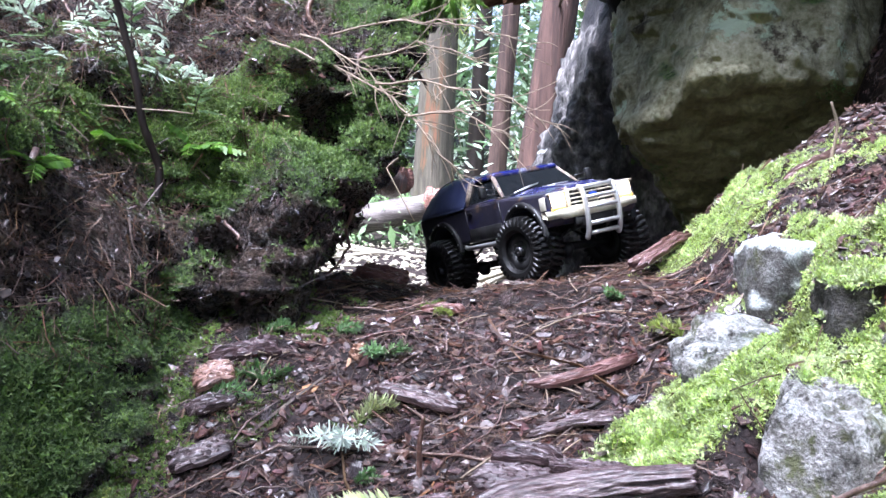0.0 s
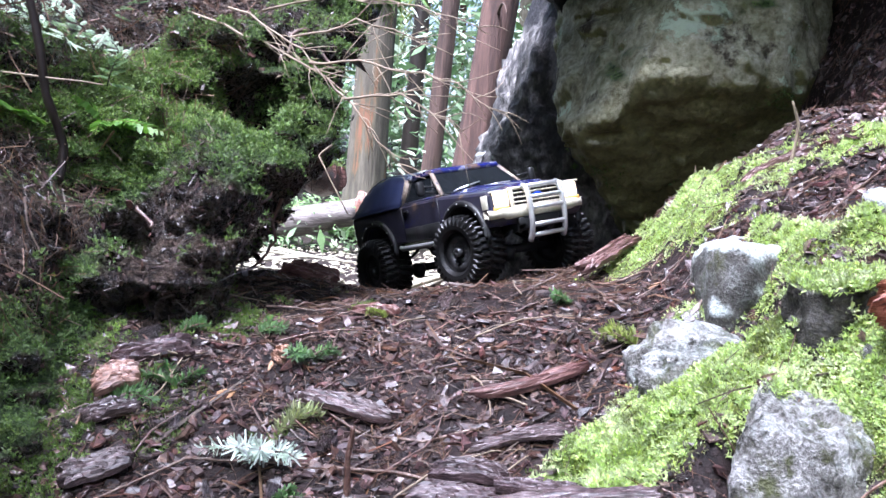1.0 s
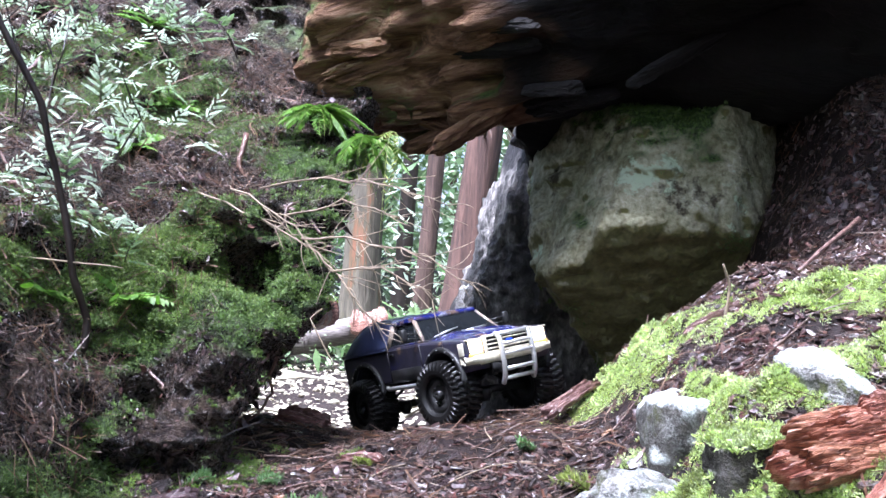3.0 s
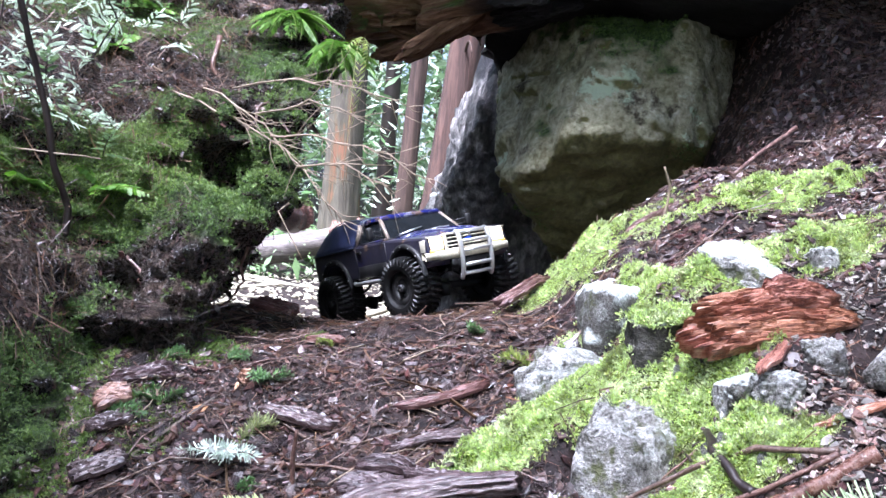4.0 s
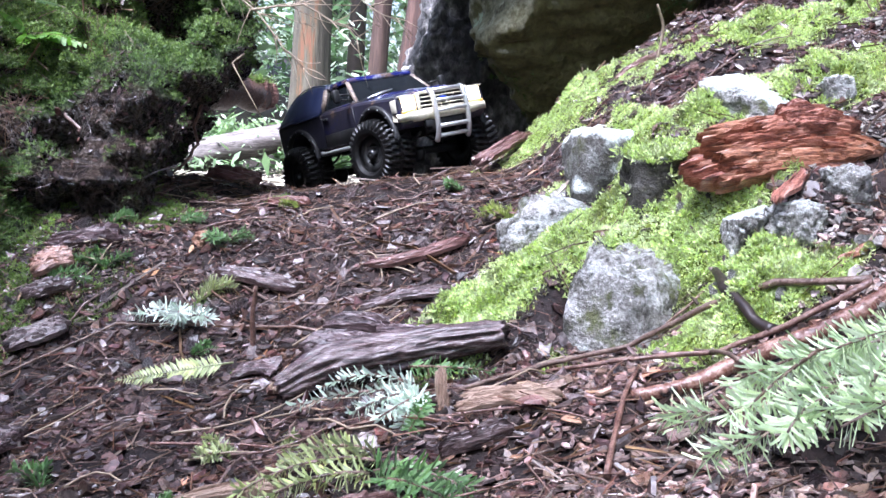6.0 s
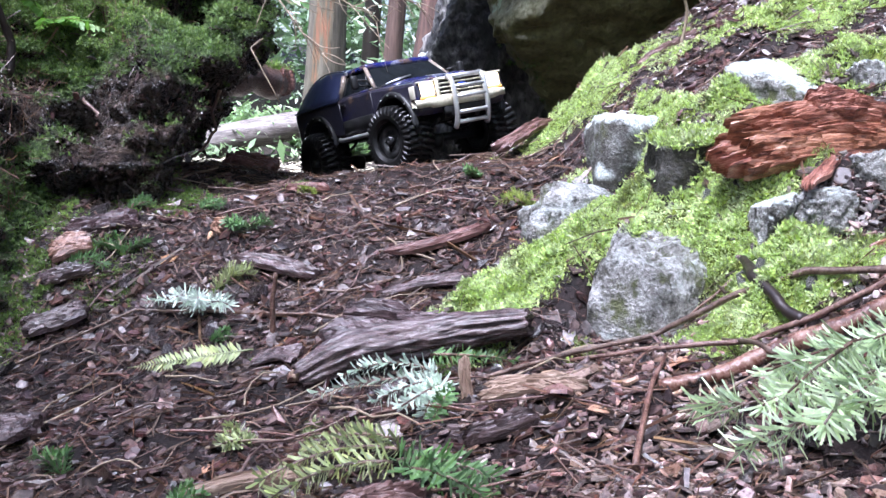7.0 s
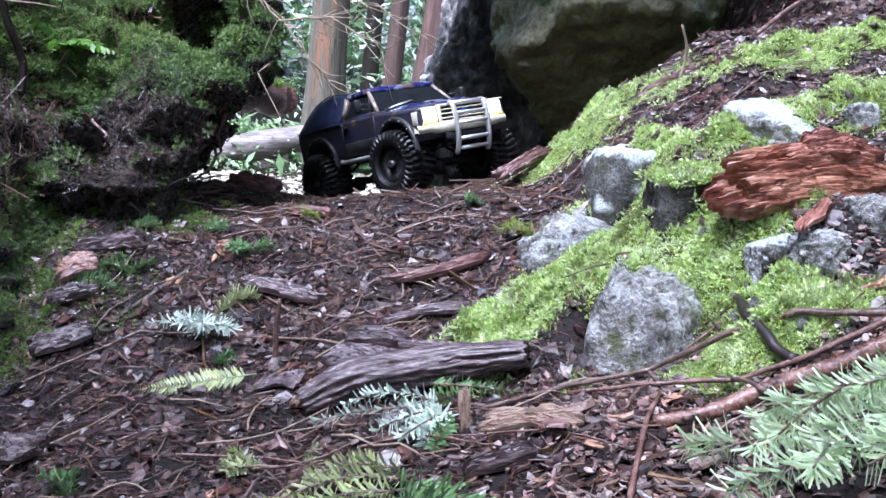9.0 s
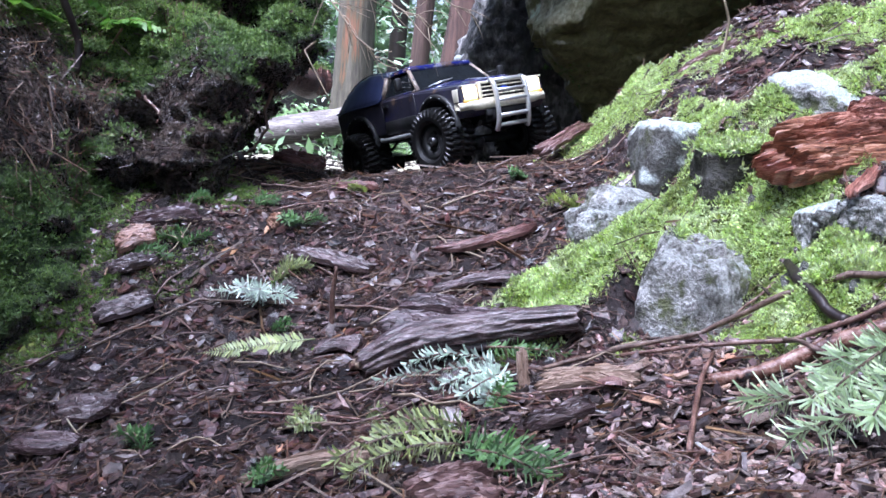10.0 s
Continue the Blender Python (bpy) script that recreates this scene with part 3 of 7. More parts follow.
def ground_z(x, y, relief=True):
    x, y = np.atleast_1d(np.asarray(x, float)), np.atleast_1d(np.asarray(y, float))
    z = np.where((y > -2.9) & (y < 13.9), np.interp(y, _fine, _prof), np.interp(y, PROFILE_Y, PROFILE_Z))
    z = z + 0.179 * np.clip(x, -0.3, 0.8) * (1 - 0.75 * step01(y, 1.6, 2.4)) * step01(y, -3, 0)
    z = z + 0.13 * np.clip(0.12 - x, 0, 0.42) * step01(y, 1.05, 1.3) * (1 - step01(y, 1.6, 2.4))
    rise = 0.75 * (np.minimum(x, 0.53) - 0.37) + 0.22 * (np.clip(x, 0.53, 0.8) - 0.53) + 0.5 * (np.clip(x, 0.8, 1.0) - 0.8) + 0.75 * (np.clip(x, 1.0, 2.5) - 1.0)
    yy = np.clip(y, 0.55, 1.6)
    mound = 0.05 + rise + (0.12 + 0.8 * np.clip(x - 0.4, 0, 0.3)) * (yy - 1.0)
    mound = mound - (0.03 + 0.085 * step01(x, 0.36, 0.40) * (1 - step01(x, 0.46, 0.66))) * (1 - step01(y, 0.93 + 0.04 * step01(x, 0.40, 0.43), 1.04 + 0.03 * step01(x, 0.40, 0.43)))
    mound = mound - step01(y, 1.68, 2.1) * (0.16 + 0.2 * np.clip(x - 0.4, 0, 0.6)) * (1 - step01(x, 0.88, 1.08))
    mound = mound - 0.9 * step01(y, 2.6, 4.5) - 0.15 * step01(-y, 0, 3)
    mound = mound - 0.075 * np.exp(-((x - 0.475) / 0.065) ** 2 - ((y - 1.235) / 0.060) ** 2) - 0.050 * np.exp(-((x - 0.500) / 0.045) ** 2 - ((y - 1.062) / 0.032) ** 2)
    z = smax(z, mound, 0.035)
    # last term: an unseen rise at the near left, added to shade the path
    z = z + 0.55 * step01(-x, 0.45, 1.6) * step01(y, 0.3, 1.5) * (1 - step01(y, 2.4, 4.0)) + 0.75 * step01(-x, 0.55, 1.0) * step01(y, -1.2, -0.2) * (1 - step01(y, 1.2, 1.6))
    z = z + 0.24 * np.exp(-((x - 1.16) / 0.2) ** 2 - ((y - 2.15) / 0.28) ** 2)
    z = z + 0.8 * step01(x + 0.6 * (y - 2.0), 1.0, 1.9) * step01(y, 1.6, 2.4) * (1 - step01(y, 3.0, 4.5))
    z = z - 0.024 * step01(x, -0.12, 0.04) * (1 - step01(x, 0.36, 0.46)) * step01(y, 1.5, 1.75) * (1 - step01(y, 2.0, 2.2))
    z = z + 0.30 * step01(x, 0.78, 0.90) * (1 - step01(x, 0.98, 1.14)) * step01(y, 1.72, 2.05) * (1 - step01(y, 2.35, 2.7))
    z = z + 0.030 * step01(x + 0.45 * (y - 2.0), 0.14, 0.36) * step01(y, 1.78, 1.95) * (1 - step01(y, 2.4, 2.7)) * (1 - step01(x, 0.55, 0.75))
    z = z + 0.9 * step01(np.abs(x), 2.5, 9) * step01(y, 2, 9)
    if relief:
        p = np.stack([x, y, np.zeros_like(x)], 1)
        near = 1 - step01(np.hypot(x, y - 1), 2.5, 6)
        z = z + 0.034 * np.clip(moss_mask(x, y), 0, 0.9) * (0.40 + 0.55 * fbm(p, 12, 2, 17) + 0.60 * fbm(p, 30, 3, 19)) + 0.022 * step01(x - 0.4 * y, 0.0, 0.2) * near * fbm(p, 9, 3, 18)
        z = z + (0.011 * fbm(p, 7, 3, 3) + 0.0045 * fbm(p, 38, 3, 8)) * (0.4 + 0.6 * near)
    return z


def ground_n(x, y):
    e = 0.01
    n = np.stack([-(ground_z(x + e, y, False) - ground_z(x - e, y, False)) / (2 * e), -(ground_z(x, y + e, False) - ground_z(x, y - e, False)) / (2 * e), np.ones(len(x))], 1)
    return n / np.linalg.norm(n, axis=1)[:, None]


MOSS_BEDS = [(0.49, 1.62, 0.07, 0.07), (0.59, 1.51, 0.09, 0.065), (0.70, 1.455, 0.10, 0.055), (0.80, 1.42, 0.07, 0.04), (0.56, 1.30, 0.10, 0.045), (0.645, 1.24, 0.06, 0.04), (0.51, 1.045, 0.075, 0.06),
             (0.545, 0.93, 0.05, 0.055), (0.45, 1.11, 0.06, 0.055), (0.33, 1.06, 0.055, 0.06), (0.385, 1.10, 0.06, 0.07), (0.395, 1.01, 0.04, 0.05), (0.585, 0.90, 0.05, 0.03), (0.59, 1.03, 0.05, 0.03), (0.81, 1.225, 0.08, 0.04), (0.42, 1.17, 0.05, 0.05)]


def moss_mask(x, y):
    """Where moss grows on the ground: in beds on the mound, and in thin patches by the bank."""
    p = np.stack([x, y, np.zeros_like(x)], 1)
    n = fbm(p, 8, 4, 31)
    m = np.zeros_like(x)
    for cx, cy, rx, ry in MOSS_BEDS:
        m = np.maximum(m, np.exp(-(((x - cx) / rx) ** 2 + ((y - cy) / ry) ** 2) ** 1.5 * 0.5))
    m = m * (0.80 + 0.45 * n) + 0.25 * n * step01(m, 0.1, 0.5) + 0.12 * fbm(p, 30, 2, 33) * step01(m, 0.1, 0.5)
    left = step01(-x, -0.06, 0.24) * step01(y, 0.95, 1.2) * (1 - step01(y, 1.5, 1.7))
    return np.clip(np.maximum(m, left * (0.22 + 0.5 * n)), 0, 1)


def spaced(lo, hi, near_lo, near_hi, fine, grow):
    out = list(np.arange(near_lo, near_hi, fine))
    step, v = fine, near_hi
    while v < hi:
        out.append(v)
        step *= grow
        v += step
    out.append(hi)
    step, v = fine, near_lo
    while v > lo:
        step *= grow
        v -= step
        out.insert(0, max(v, lo))
    return np.array(out)


gx, gy = spaced(-400, 400, -0.6, 1.3, 0.0083, 1.10), spaced(-60, 400, 0.45, 2.1, 0.0083, 1.10)
X, Y = np.meshgrid(gx, gy, indexing="ij")
Z = ground_z(X.ravel(), Y.ravel())
nx, ny = len(gx), len(gy)
ids = np.arange(nx * ny).reshape(nx, ny)
quads = np.stack([ids[:-1, :-1], ids[1:, :-1], ids[1:, 1:], ids[:-1, 1:]], -1).reshape(-1, 4)
ground = thing("ground", (np.stack([X.ravel(), Y.ravel(), Z], 1), quads), M_SOIL, "dark wet forest soil strewn with bark litter and moss", "ground", kind="structure")
mask = ground.data.attributes.new("moss", "FLOAT", "POINT")
mask.data.foreach_set("value", moss_mask(X.ravel(), Y.ravel()).astype(np.float32))


def on_ground(x, y, lift=0.0):
    return Vector((x, y, float(ground_z(x, y)[0]) + lift))


def lie(x, y, turn=0.0, lift=0.0, tip=0.0, roll=0.0):
    """A pose on the ground, following its slope, its x axis turned by degrees."""
    n = Vector(ground_n(np.array([x]), np.array([y]))[0])
    ax = Vector((math.cos(radians(turn)), math.sin(radians(turn)), 0))
    ax = (ax - n * ax.dot(n)).normalized()
    m = Matrix((ax, n.cross(ax), n)).transposed().to_4x4()
    return Matrix.Translation(on_ground(x, y, lift)) @ m @ pose(0, 0, 0, roll, -tip, 0)


def set_moss(ob, values):
    att = ob.data.attributes.new("moss", "FLOAT", "POINT")
    att.data.foreach_set("value", np.clip(values, 0, 1).astype(np.float32))


def normals_of(ob):
    n = np.zeros(len(ob.data.vertices) * 3)
    ob.data.vertices.foreach_get("normal", n)
    return n.reshape(-1, 3)


def points_of(ob):
    v = np.zeros(len(ob.data.vertices) * 3)
    ob.data.vertices.foreach_get("co", v)
    return v.reshape(-1, 3)


# ---- the bank, a mossy rotten root mass ----
def bank_field(p):
    x, y, z = p.T
    front = np.interp(z, [-0.2, 0.0, 0.15, 0.3, 0.5, 0.75, 1.1], [1.40, 1.40, 1.42, 1.49, 1.70, 2.08, 2.50])
    front = front - 0.28 * step01(-x, 0.22, 0.7) * (1 - 0.5 * step01(z, 0.3, 0.8))
    side = np.interp(z, [-0.2, 0.0, 0.08, 0.2, 0.30, 0.45, 0.6, 0.7, 1.0], [-0.17, -0.18, -0.20, -0.11, -0.03, 0.0, 0.0, 0.0, 0.02])
    side = side + 0.14 * (1.6 - y) * (y < 1.6) * 1.2 - 0.25 * step01(y, 1.75, 2.4) * (1 - step01(z, 0.5, 0.75))
    d = smax((front - y) * 0.75, x - side, 0.06)

    def hole(cx, cy, cz, rx, ry, rz):
        return (np.sqrt(((x - cx) / rx) ** 2 + ((y - cy) / ry) ** 2 + ((z - cz) / rz) ** 2) - 1) * min(rx, ry, rz)

    def lump(cx, cy, cz, rx, ry, rz):
        return hole(cx, cy, cz, rx, ry, rz)

    foot = np.interp(y, [0.8, 1.0, 1.12, 1.18, 1.31, 1.445, 1.72], [-0.58, -0.345, -0.240, -0.208, -0.182, -0.168, -0.125])
    rise = foot - x
    height = -0.05 + 0.35 * (np.minimum(y, 1.50) - 1.1) - 0.5 * np.clip(y - 1.62, 0, 1) + np.minimum(1.5 * rise, 0.30 + 0.30 * rise) - 0.025 * np.sin(np.clip(rise, 0, 0.3) * 21)
    d = smin(d, (z - height) * 0.68, 0.03)
    d = smin(d, lump(-0.17, 1.54, 0.24, 0.10, 0.12, 0.10), 0.04)
    d = smin(d, lump(-0.19, 1.47, 0.12, 0.05, 0.08, 0.10), 0.04)
    d = smin(d, lump(-0.13, 1.70, 0.50, 0.10, 0.10, 0.05), 0.04)
    d = smax(d, -hole(-0.13, 1.58, 0.385, 0.075, 0.10, 0.040), 0.02)
    d = smax(d, -hole(-0.07, 1.62, 0.10, 0.075, 0.13, 0.050), 0.02)
    d = smin(d, lump(-0.155, 1.60, 0.165, 0.065, 0.06, 0.050), 0.02)
    d = smin(d, lump(-0.245, 1.42, 0.135, 0.085, 0.08, 0.085), 0.025)
    near = np.abs(d) < 0.09
    q = p[near]
    d[near] += 0.030 * fbm(q, 9, 3, 12) + 0.021 * fbm(q * np.array((1, 1, 1.6)), 17, 3, 40, 0.55, True) + 0.005 * fbm(q, 60, 2, 43)
    return d


bank = thing("mossy_bank", nets(bank_field, (-1.05, 0.9, -0.2), (0.12, 2.62, 1.3), 0.0108), M_BANK,
             "dark rotten root mass overgrown with green moss beside the path", "bank")
bv, bn = points_of(bank), normals_of(bank)
bank_moss = 0.42 + 0.95 * fbm(bv, 5, 4, 77) + 0.35 * (bn[:, 2] - 0.15) + 0.28 * step01(-bv[:, 0], 0.20, 0.32) * (1 - step01(bv[:, 2], 0.3, 0.5))
bank_moss += 0.55 * np.exp(-(((bv[:, 0] + 0.27) / 0.11) ** 2 + ((bv[:, 2] - 0.35) / 0.08) ** 2)) - 0.35 * np.exp(-(((bv[:, 0] + 0.16) / 0.07) ** 2 + ((bv[:, 2] - 0.30) / 0.11) ** 2)) - 0.6 * np.exp(-(((bv[:, 0] + 0.37) / 0.07) ** 2 + ((bv[:, 2] - 0.24) / 0.07) ** 2))
bank_moss *= step01(bn[:, 2], -0.45, 0.05) * (1 - 0.40 * step01(bv[:, 2] + 0.1 * fbm(bv, 6, 3, 79), 0.42, 0.60))
bank_moss *= 1 - 0.5 * step01(bv[:, 0], -0.27, -0.19) * (1 - step01(bv[:, 2], 0.22, 0.36))
set_moss(bank, bank_moss)

# ---- boulder, slab and fallen trunk ----
BOULDER_FACES = [((0.02, -1.0, 0.12), (0.70, 2.115, 0.60)), ((-0.80, -0.46, 0.34), (0.45, 2.150, 0.42)), ((-1.0, 0.10, -0.10), (0.392, 2.38, 0.52)), ((-0.80, 0.08, -0.60), (0.415, 2.25, 0.40)),
                 ((0.10, -0.65, -0.76), (0.56, 2.105, 0.507)), ((-0.12, -0.30, 0.95), (0.65, 2.25, 0.83)), ((0.70, -0.70, 0.12), (0.82, 2.125, 0.60)), ((0.95, -0.2, 0.1), (1.06, 2.35, 0.5)), ((0, 1, 0), (0.7, 2.85, 0.5)),
                 ((-0.55, -0.55, 0.62), (0.50, 2.20, 0.735))]


def boulder_field(p):
    """Flat faces met in worn edges, the lower ones overhanging."""
    d = np.full(len(p), -9.0)
    for n, q in BOULDER_FACES:
        n = np.array(n) / np.linalg.norm(n)
        d = smax(d, (p - np.array(q)) @ n, 0.022)
    return d + 0.016 * fbm(p, 6, 4, 55) + 0.011 * fbm(p * (1, 1, 1.5), 15, 3, 57, 0.5, True) + 0.003 * fbm(p, 50, 2, 58)


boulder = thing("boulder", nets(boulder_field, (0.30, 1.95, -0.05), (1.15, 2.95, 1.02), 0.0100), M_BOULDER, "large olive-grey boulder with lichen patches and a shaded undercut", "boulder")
v, n = points_of(boulder), normals_of(boulder)
ledge = step01(n[:, 2], -0.45, -0.15)
# extra moss on the overhanging faces, which also darkens the undercut
set_moss(boulder, -0.02 + 0.40 * (1 - ledge) + 0.4 * n[:, 2] * (n[:, 2] > 0.3) + 0.55 * fbm(v, 6, 4, 5) + 0.35 * np.exp(-((v[:, 0] - 0.66) / 0.10) ** 2 - ((v[:, 2] - 0.76) / 0.07) ** 2))

SC = np.array((0.46, 2.78, 0.42))


def plane_s(n, q):
    n = np.array(n, float)
    n /= np.linalg.norm(n)
    return n, float((np.array(q) - SC) @ n)


slab_planes = [plane_s((-0.95, -0.15, 0.27), (0.290, 2.72, 0.40)), plane_s((-1.0, -0.2, -0.02), (0.262, 2.72, 0.15)), plane_s((-0.45, -0.88, 0.15), (0.393, 2.616, 0.42)), plane_s((0.25, -0.95, -0.2), (0.47, 2.58, 0.30)),
               plane_s((0.9, -0.4, 0.1), (0.70, 2.7, 0.4)), plane_s((0, 1, 0), (0.48, 3.05, 0.4)), plane_s((0, 0, -1), (0.48, 2.8, -0.06)), plane_s((-0.3, -0.1, 0.95), (0.53, 2.8, 1.10))]
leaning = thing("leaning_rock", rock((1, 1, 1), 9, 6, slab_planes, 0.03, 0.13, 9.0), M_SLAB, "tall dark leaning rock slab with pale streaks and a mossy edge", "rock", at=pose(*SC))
v, n = points_of(leaning), normals_of(leaning)
set_moss(leaning, -0.40 + 0.6 * step01(-n[:, 0], 0.3, 0.8) + 0.3 * fbm(v, 8, 3, 15) - 0.4 * step01(v[:, 2], 0.0, 0.3))


def trunk_field(p):
    """The broken end of the trunk, its axis along x."""
    x, y, z = p.T
    s = np.clip((x + 0.45) / 2.4, 0, 1)
    # the right end bends forward, put there to shade the slope
    cy, cz = 2.44 - 0.66 * s - 2.2 * np.maximum(0, s - 0.42), 1.06 + 0.02 * s
    r = 0.30 + 0.04 * np.sin(x * 3.0) + 0.06 * s
    d = np.sqrt((y - cy) ** 2 + (z - cz) ** 2) - r
    d = smax(d, -x - 0.10 + 0.35 * (z - 0.95), 0.05)
    lower = np.sqrt(((x - 0.24) / 0.36) ** 2 + ((y - 2.26) / 0.20) ** 2 + ((z - 0.79) / 0.10) ** 2) - 1
    d = smin(d, lower * 0.10, 0.03)
    near = np.abs(d) < 0.1
    q = p[near] * np.array((0.30, 1, 1))
    d[near] += 0.035 * fbm(q, 6, 3, 22) + 0.032 * fbm(q, 15, 3, 24, 0.55, True) + 0.006 * fbm(q, 55, 2, 26)
    return d


def hollow_field(p):
    """An added dark mass behind it, over the boulder and down to the slope."""
    x, y, z = p.T
    # drawn nearer towards the right, to shade the slope as well
    d = np.sqrt((y - 2.50 + 0.62 * (x - 0.4)) ** 2 + (z - 1.08 - 0.05 * x) ** 2) - 0.32
    d = smax(d, 0.37 - x + 0.25 * (z - 0.9), 0.06)
    back = np.sqrt(((x - 1.15) / 0.75) ** 2 + ((y - 2.80) / 0.30) ** 2 + ((z - 0.80) / 0.6) ** 2) - 1
    d = smin(d, back * 0.22, 0.08)
    lip = np.sqrt(((x - 0.46) / 0.09) ** 2 + ((y - 2.62) / 0.16) ** 2 + ((z - 0.84) / 0.24) ** 2) - 1
    d = smin(d, lip * 0.09, 0.05)
    q = p * np.array((0.35, 1, 1))
    return d + 0.03 * fbm(q, 6, 3, 27) + 0.02 * fbm(q, 15, 3, 29, 0.55, True)


# fills the shadowed hollow above the boulder; no such log is known
hollow_mass = thing("charred_log", nets(hollow_field, (0.25, 1.0, 0.05), (2.2, 3.3, 1.6), 0.026), M_SHADEBLACK, "dark mass added over the boulder, its shade painted black", "tree trunk")
fallen = thing("fallen_trunk", nets(trunk_field, (-0.35, 0.5, 0.4), (1.75, 3.0, 1.6), 0.020), M_LOG, "huge rotten fallen redwood trunk bridging the gap, its shaded right part painted black", "tree trunk")
fallen.matrix_world = Matrix.Translation((0.12, 0, 0.72)) @ Matrix.Rotation(radians(-17), 4, "Y") @ Matrix.Translation((-0.12, 0, -0.72))
fv = points_of(fallen)
set_moss(fallen, 0.1 + 0.4 * fbm(fv, 5, 4, 61) + 0.3 * (normals_of(fallen)[:, 2] > 0.4))


def set_mask(ob, key, values):
    att = ob.data.attributes.new(key, "FLOAT", "POINT")
    att.data.foreach_set("value", np.clip(values, 0, 1).astype(np.float32))


# olive film and the overhang's shade, both painted onto downward faces
set_mask(boulder, "undercut_shade", 1.0 - step01(normals_of(boulder)[:, 2] + 0.12 * fbm(points_of(boulder), 9, 3, 78), -0.42, -0.12))
# black towards the right: shade painted over the wood
set_mask(fallen, "blacken", step01(fv[:, 0] + 0.10 * fbm(fv, 4, 3, 71), 0.26, 0.46))
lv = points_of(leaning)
# black towards the slab's upper inner part
set_mask(leaning, "blacken", step01(lv[:, 2] + 0.5 * lv[:, 0] + 0.06 * fbm(lv, 6, 3, 72), 0.18, 0.40))


rng = np.random.default_rng(63)
front = np.nonzero((normals_of(fallen)[:, 1] < -0.25) & (fv[:, 0] > -0.12) & (fv[:, 0] < 0.75) & (fv[:, 2] < 1.15))[0]
for k, i in enumerate(rng.choice(front, 34)):
    length = rng.uniform(0.10, 0.30)
    d = Vector((1.0, rng.normal(-0.1, 0.05), rng.normal(0.10, 0.10))).normalized()
    n_ = Vector(normals_of(fallen)[i])
    d = (d - n_ * d.dot(n_)).normalized()
    m = Matrix.Translation(Vector(fv[i]) + n_ * 0.002) @ Matrix((d, n_.cross(d), n_)).transposed().to_4x4()
    part("wood_splinter", slab(length, rng.uniform(0.025, 0.06), rng.uniform(0.012, 0.026), 900 + k, 24, 12, 0.7, 0.03, 0.5), M_LOG if fv[i][0] < 0.30 else M_SHADEBLACK, fallen, smooth=False, at=m)


# ---- the model truck ----
def extruded(profile, half, bevel=0.0, segments=2):
    """A side outline (y, z) given thickness from -half to half in x."""
    bm = bmesh.new()
    left = [bm.verts.new((-half, y, z)) for y, z in profile]
    right = [bm.verts.new((half, y, z)) for y, z in profile]
    n = len(profile)
    bm.faces.new(left)
    bm.faces.new(right[::-1])
    for i in range(n):
        bm.faces.new((left[i], right[i], right[(i + 1) % n], left[(i + 1) % n])[::-1])
    bmesh.ops.recalc_face_normals(bm, faces=bm.faces[:])
    if bevel:
        rim = [e for e in bm.edges if abs(e.verts[0].co.x - e.verts[1].co.x) < 1e-6]
        bmesh.ops.bevel(bm, geom=rim, offset=bevel, segments=segments, affect="EDGES", profile=0.5)
    bmesh.ops.triangulate(bm, faces=[f for f in bm.faces if len(f.verts) > 4])
    return from_bm(bm)


def lathe(profile, turns=32):
    """A ring about the x axis from (x, radius) pairs, closed."""
    n = len(profile)
    verts = [(x, r * math.cos(2 * math.pi * k / turns), r * math.sin(2 * math.pi * k / turns)) for k in range(turns) for x, r in profile]
    faces = [[k * n + i, k * n + (i + 1) % n, ((k + 1) % turns) * n + (i + 1) % n, ((k + 1) % turns) * n + i] for k in range(turns) for i in range(n)]
    return np.array(verts), faces


def hull_quad(corners, thick):
    """A thin pane through four corners."""
    c = np.array(corners, float)
    n = np.cross(c[1] - c[0], c[3] - c[0])
    n /= np.linalg.norm(n)
    return np.concatenate([c, c - n * thick]), [[0, 1, 2, 3], [7, 6, 5, 4]] + [[i, i + 4, (i + 1) % 4 + 4, (i + 1) % 4] for i in range(4)]


def arch(cy, cz, r, floor, n=12):
    a0 = math.acos(max(-1, min(1, (floor - cz) / r)))
    return [(cy + r * math.sin(a), cz + r * math.cos(a)) for a in np.linspace(a0, -a0, n)]


NUT = mesh_of("wheel_nut", *block((0.004, 0.003, 0.003), (0, 0, 0), 0.0005, segments=1))
NUT.materials.append(M_RIM)


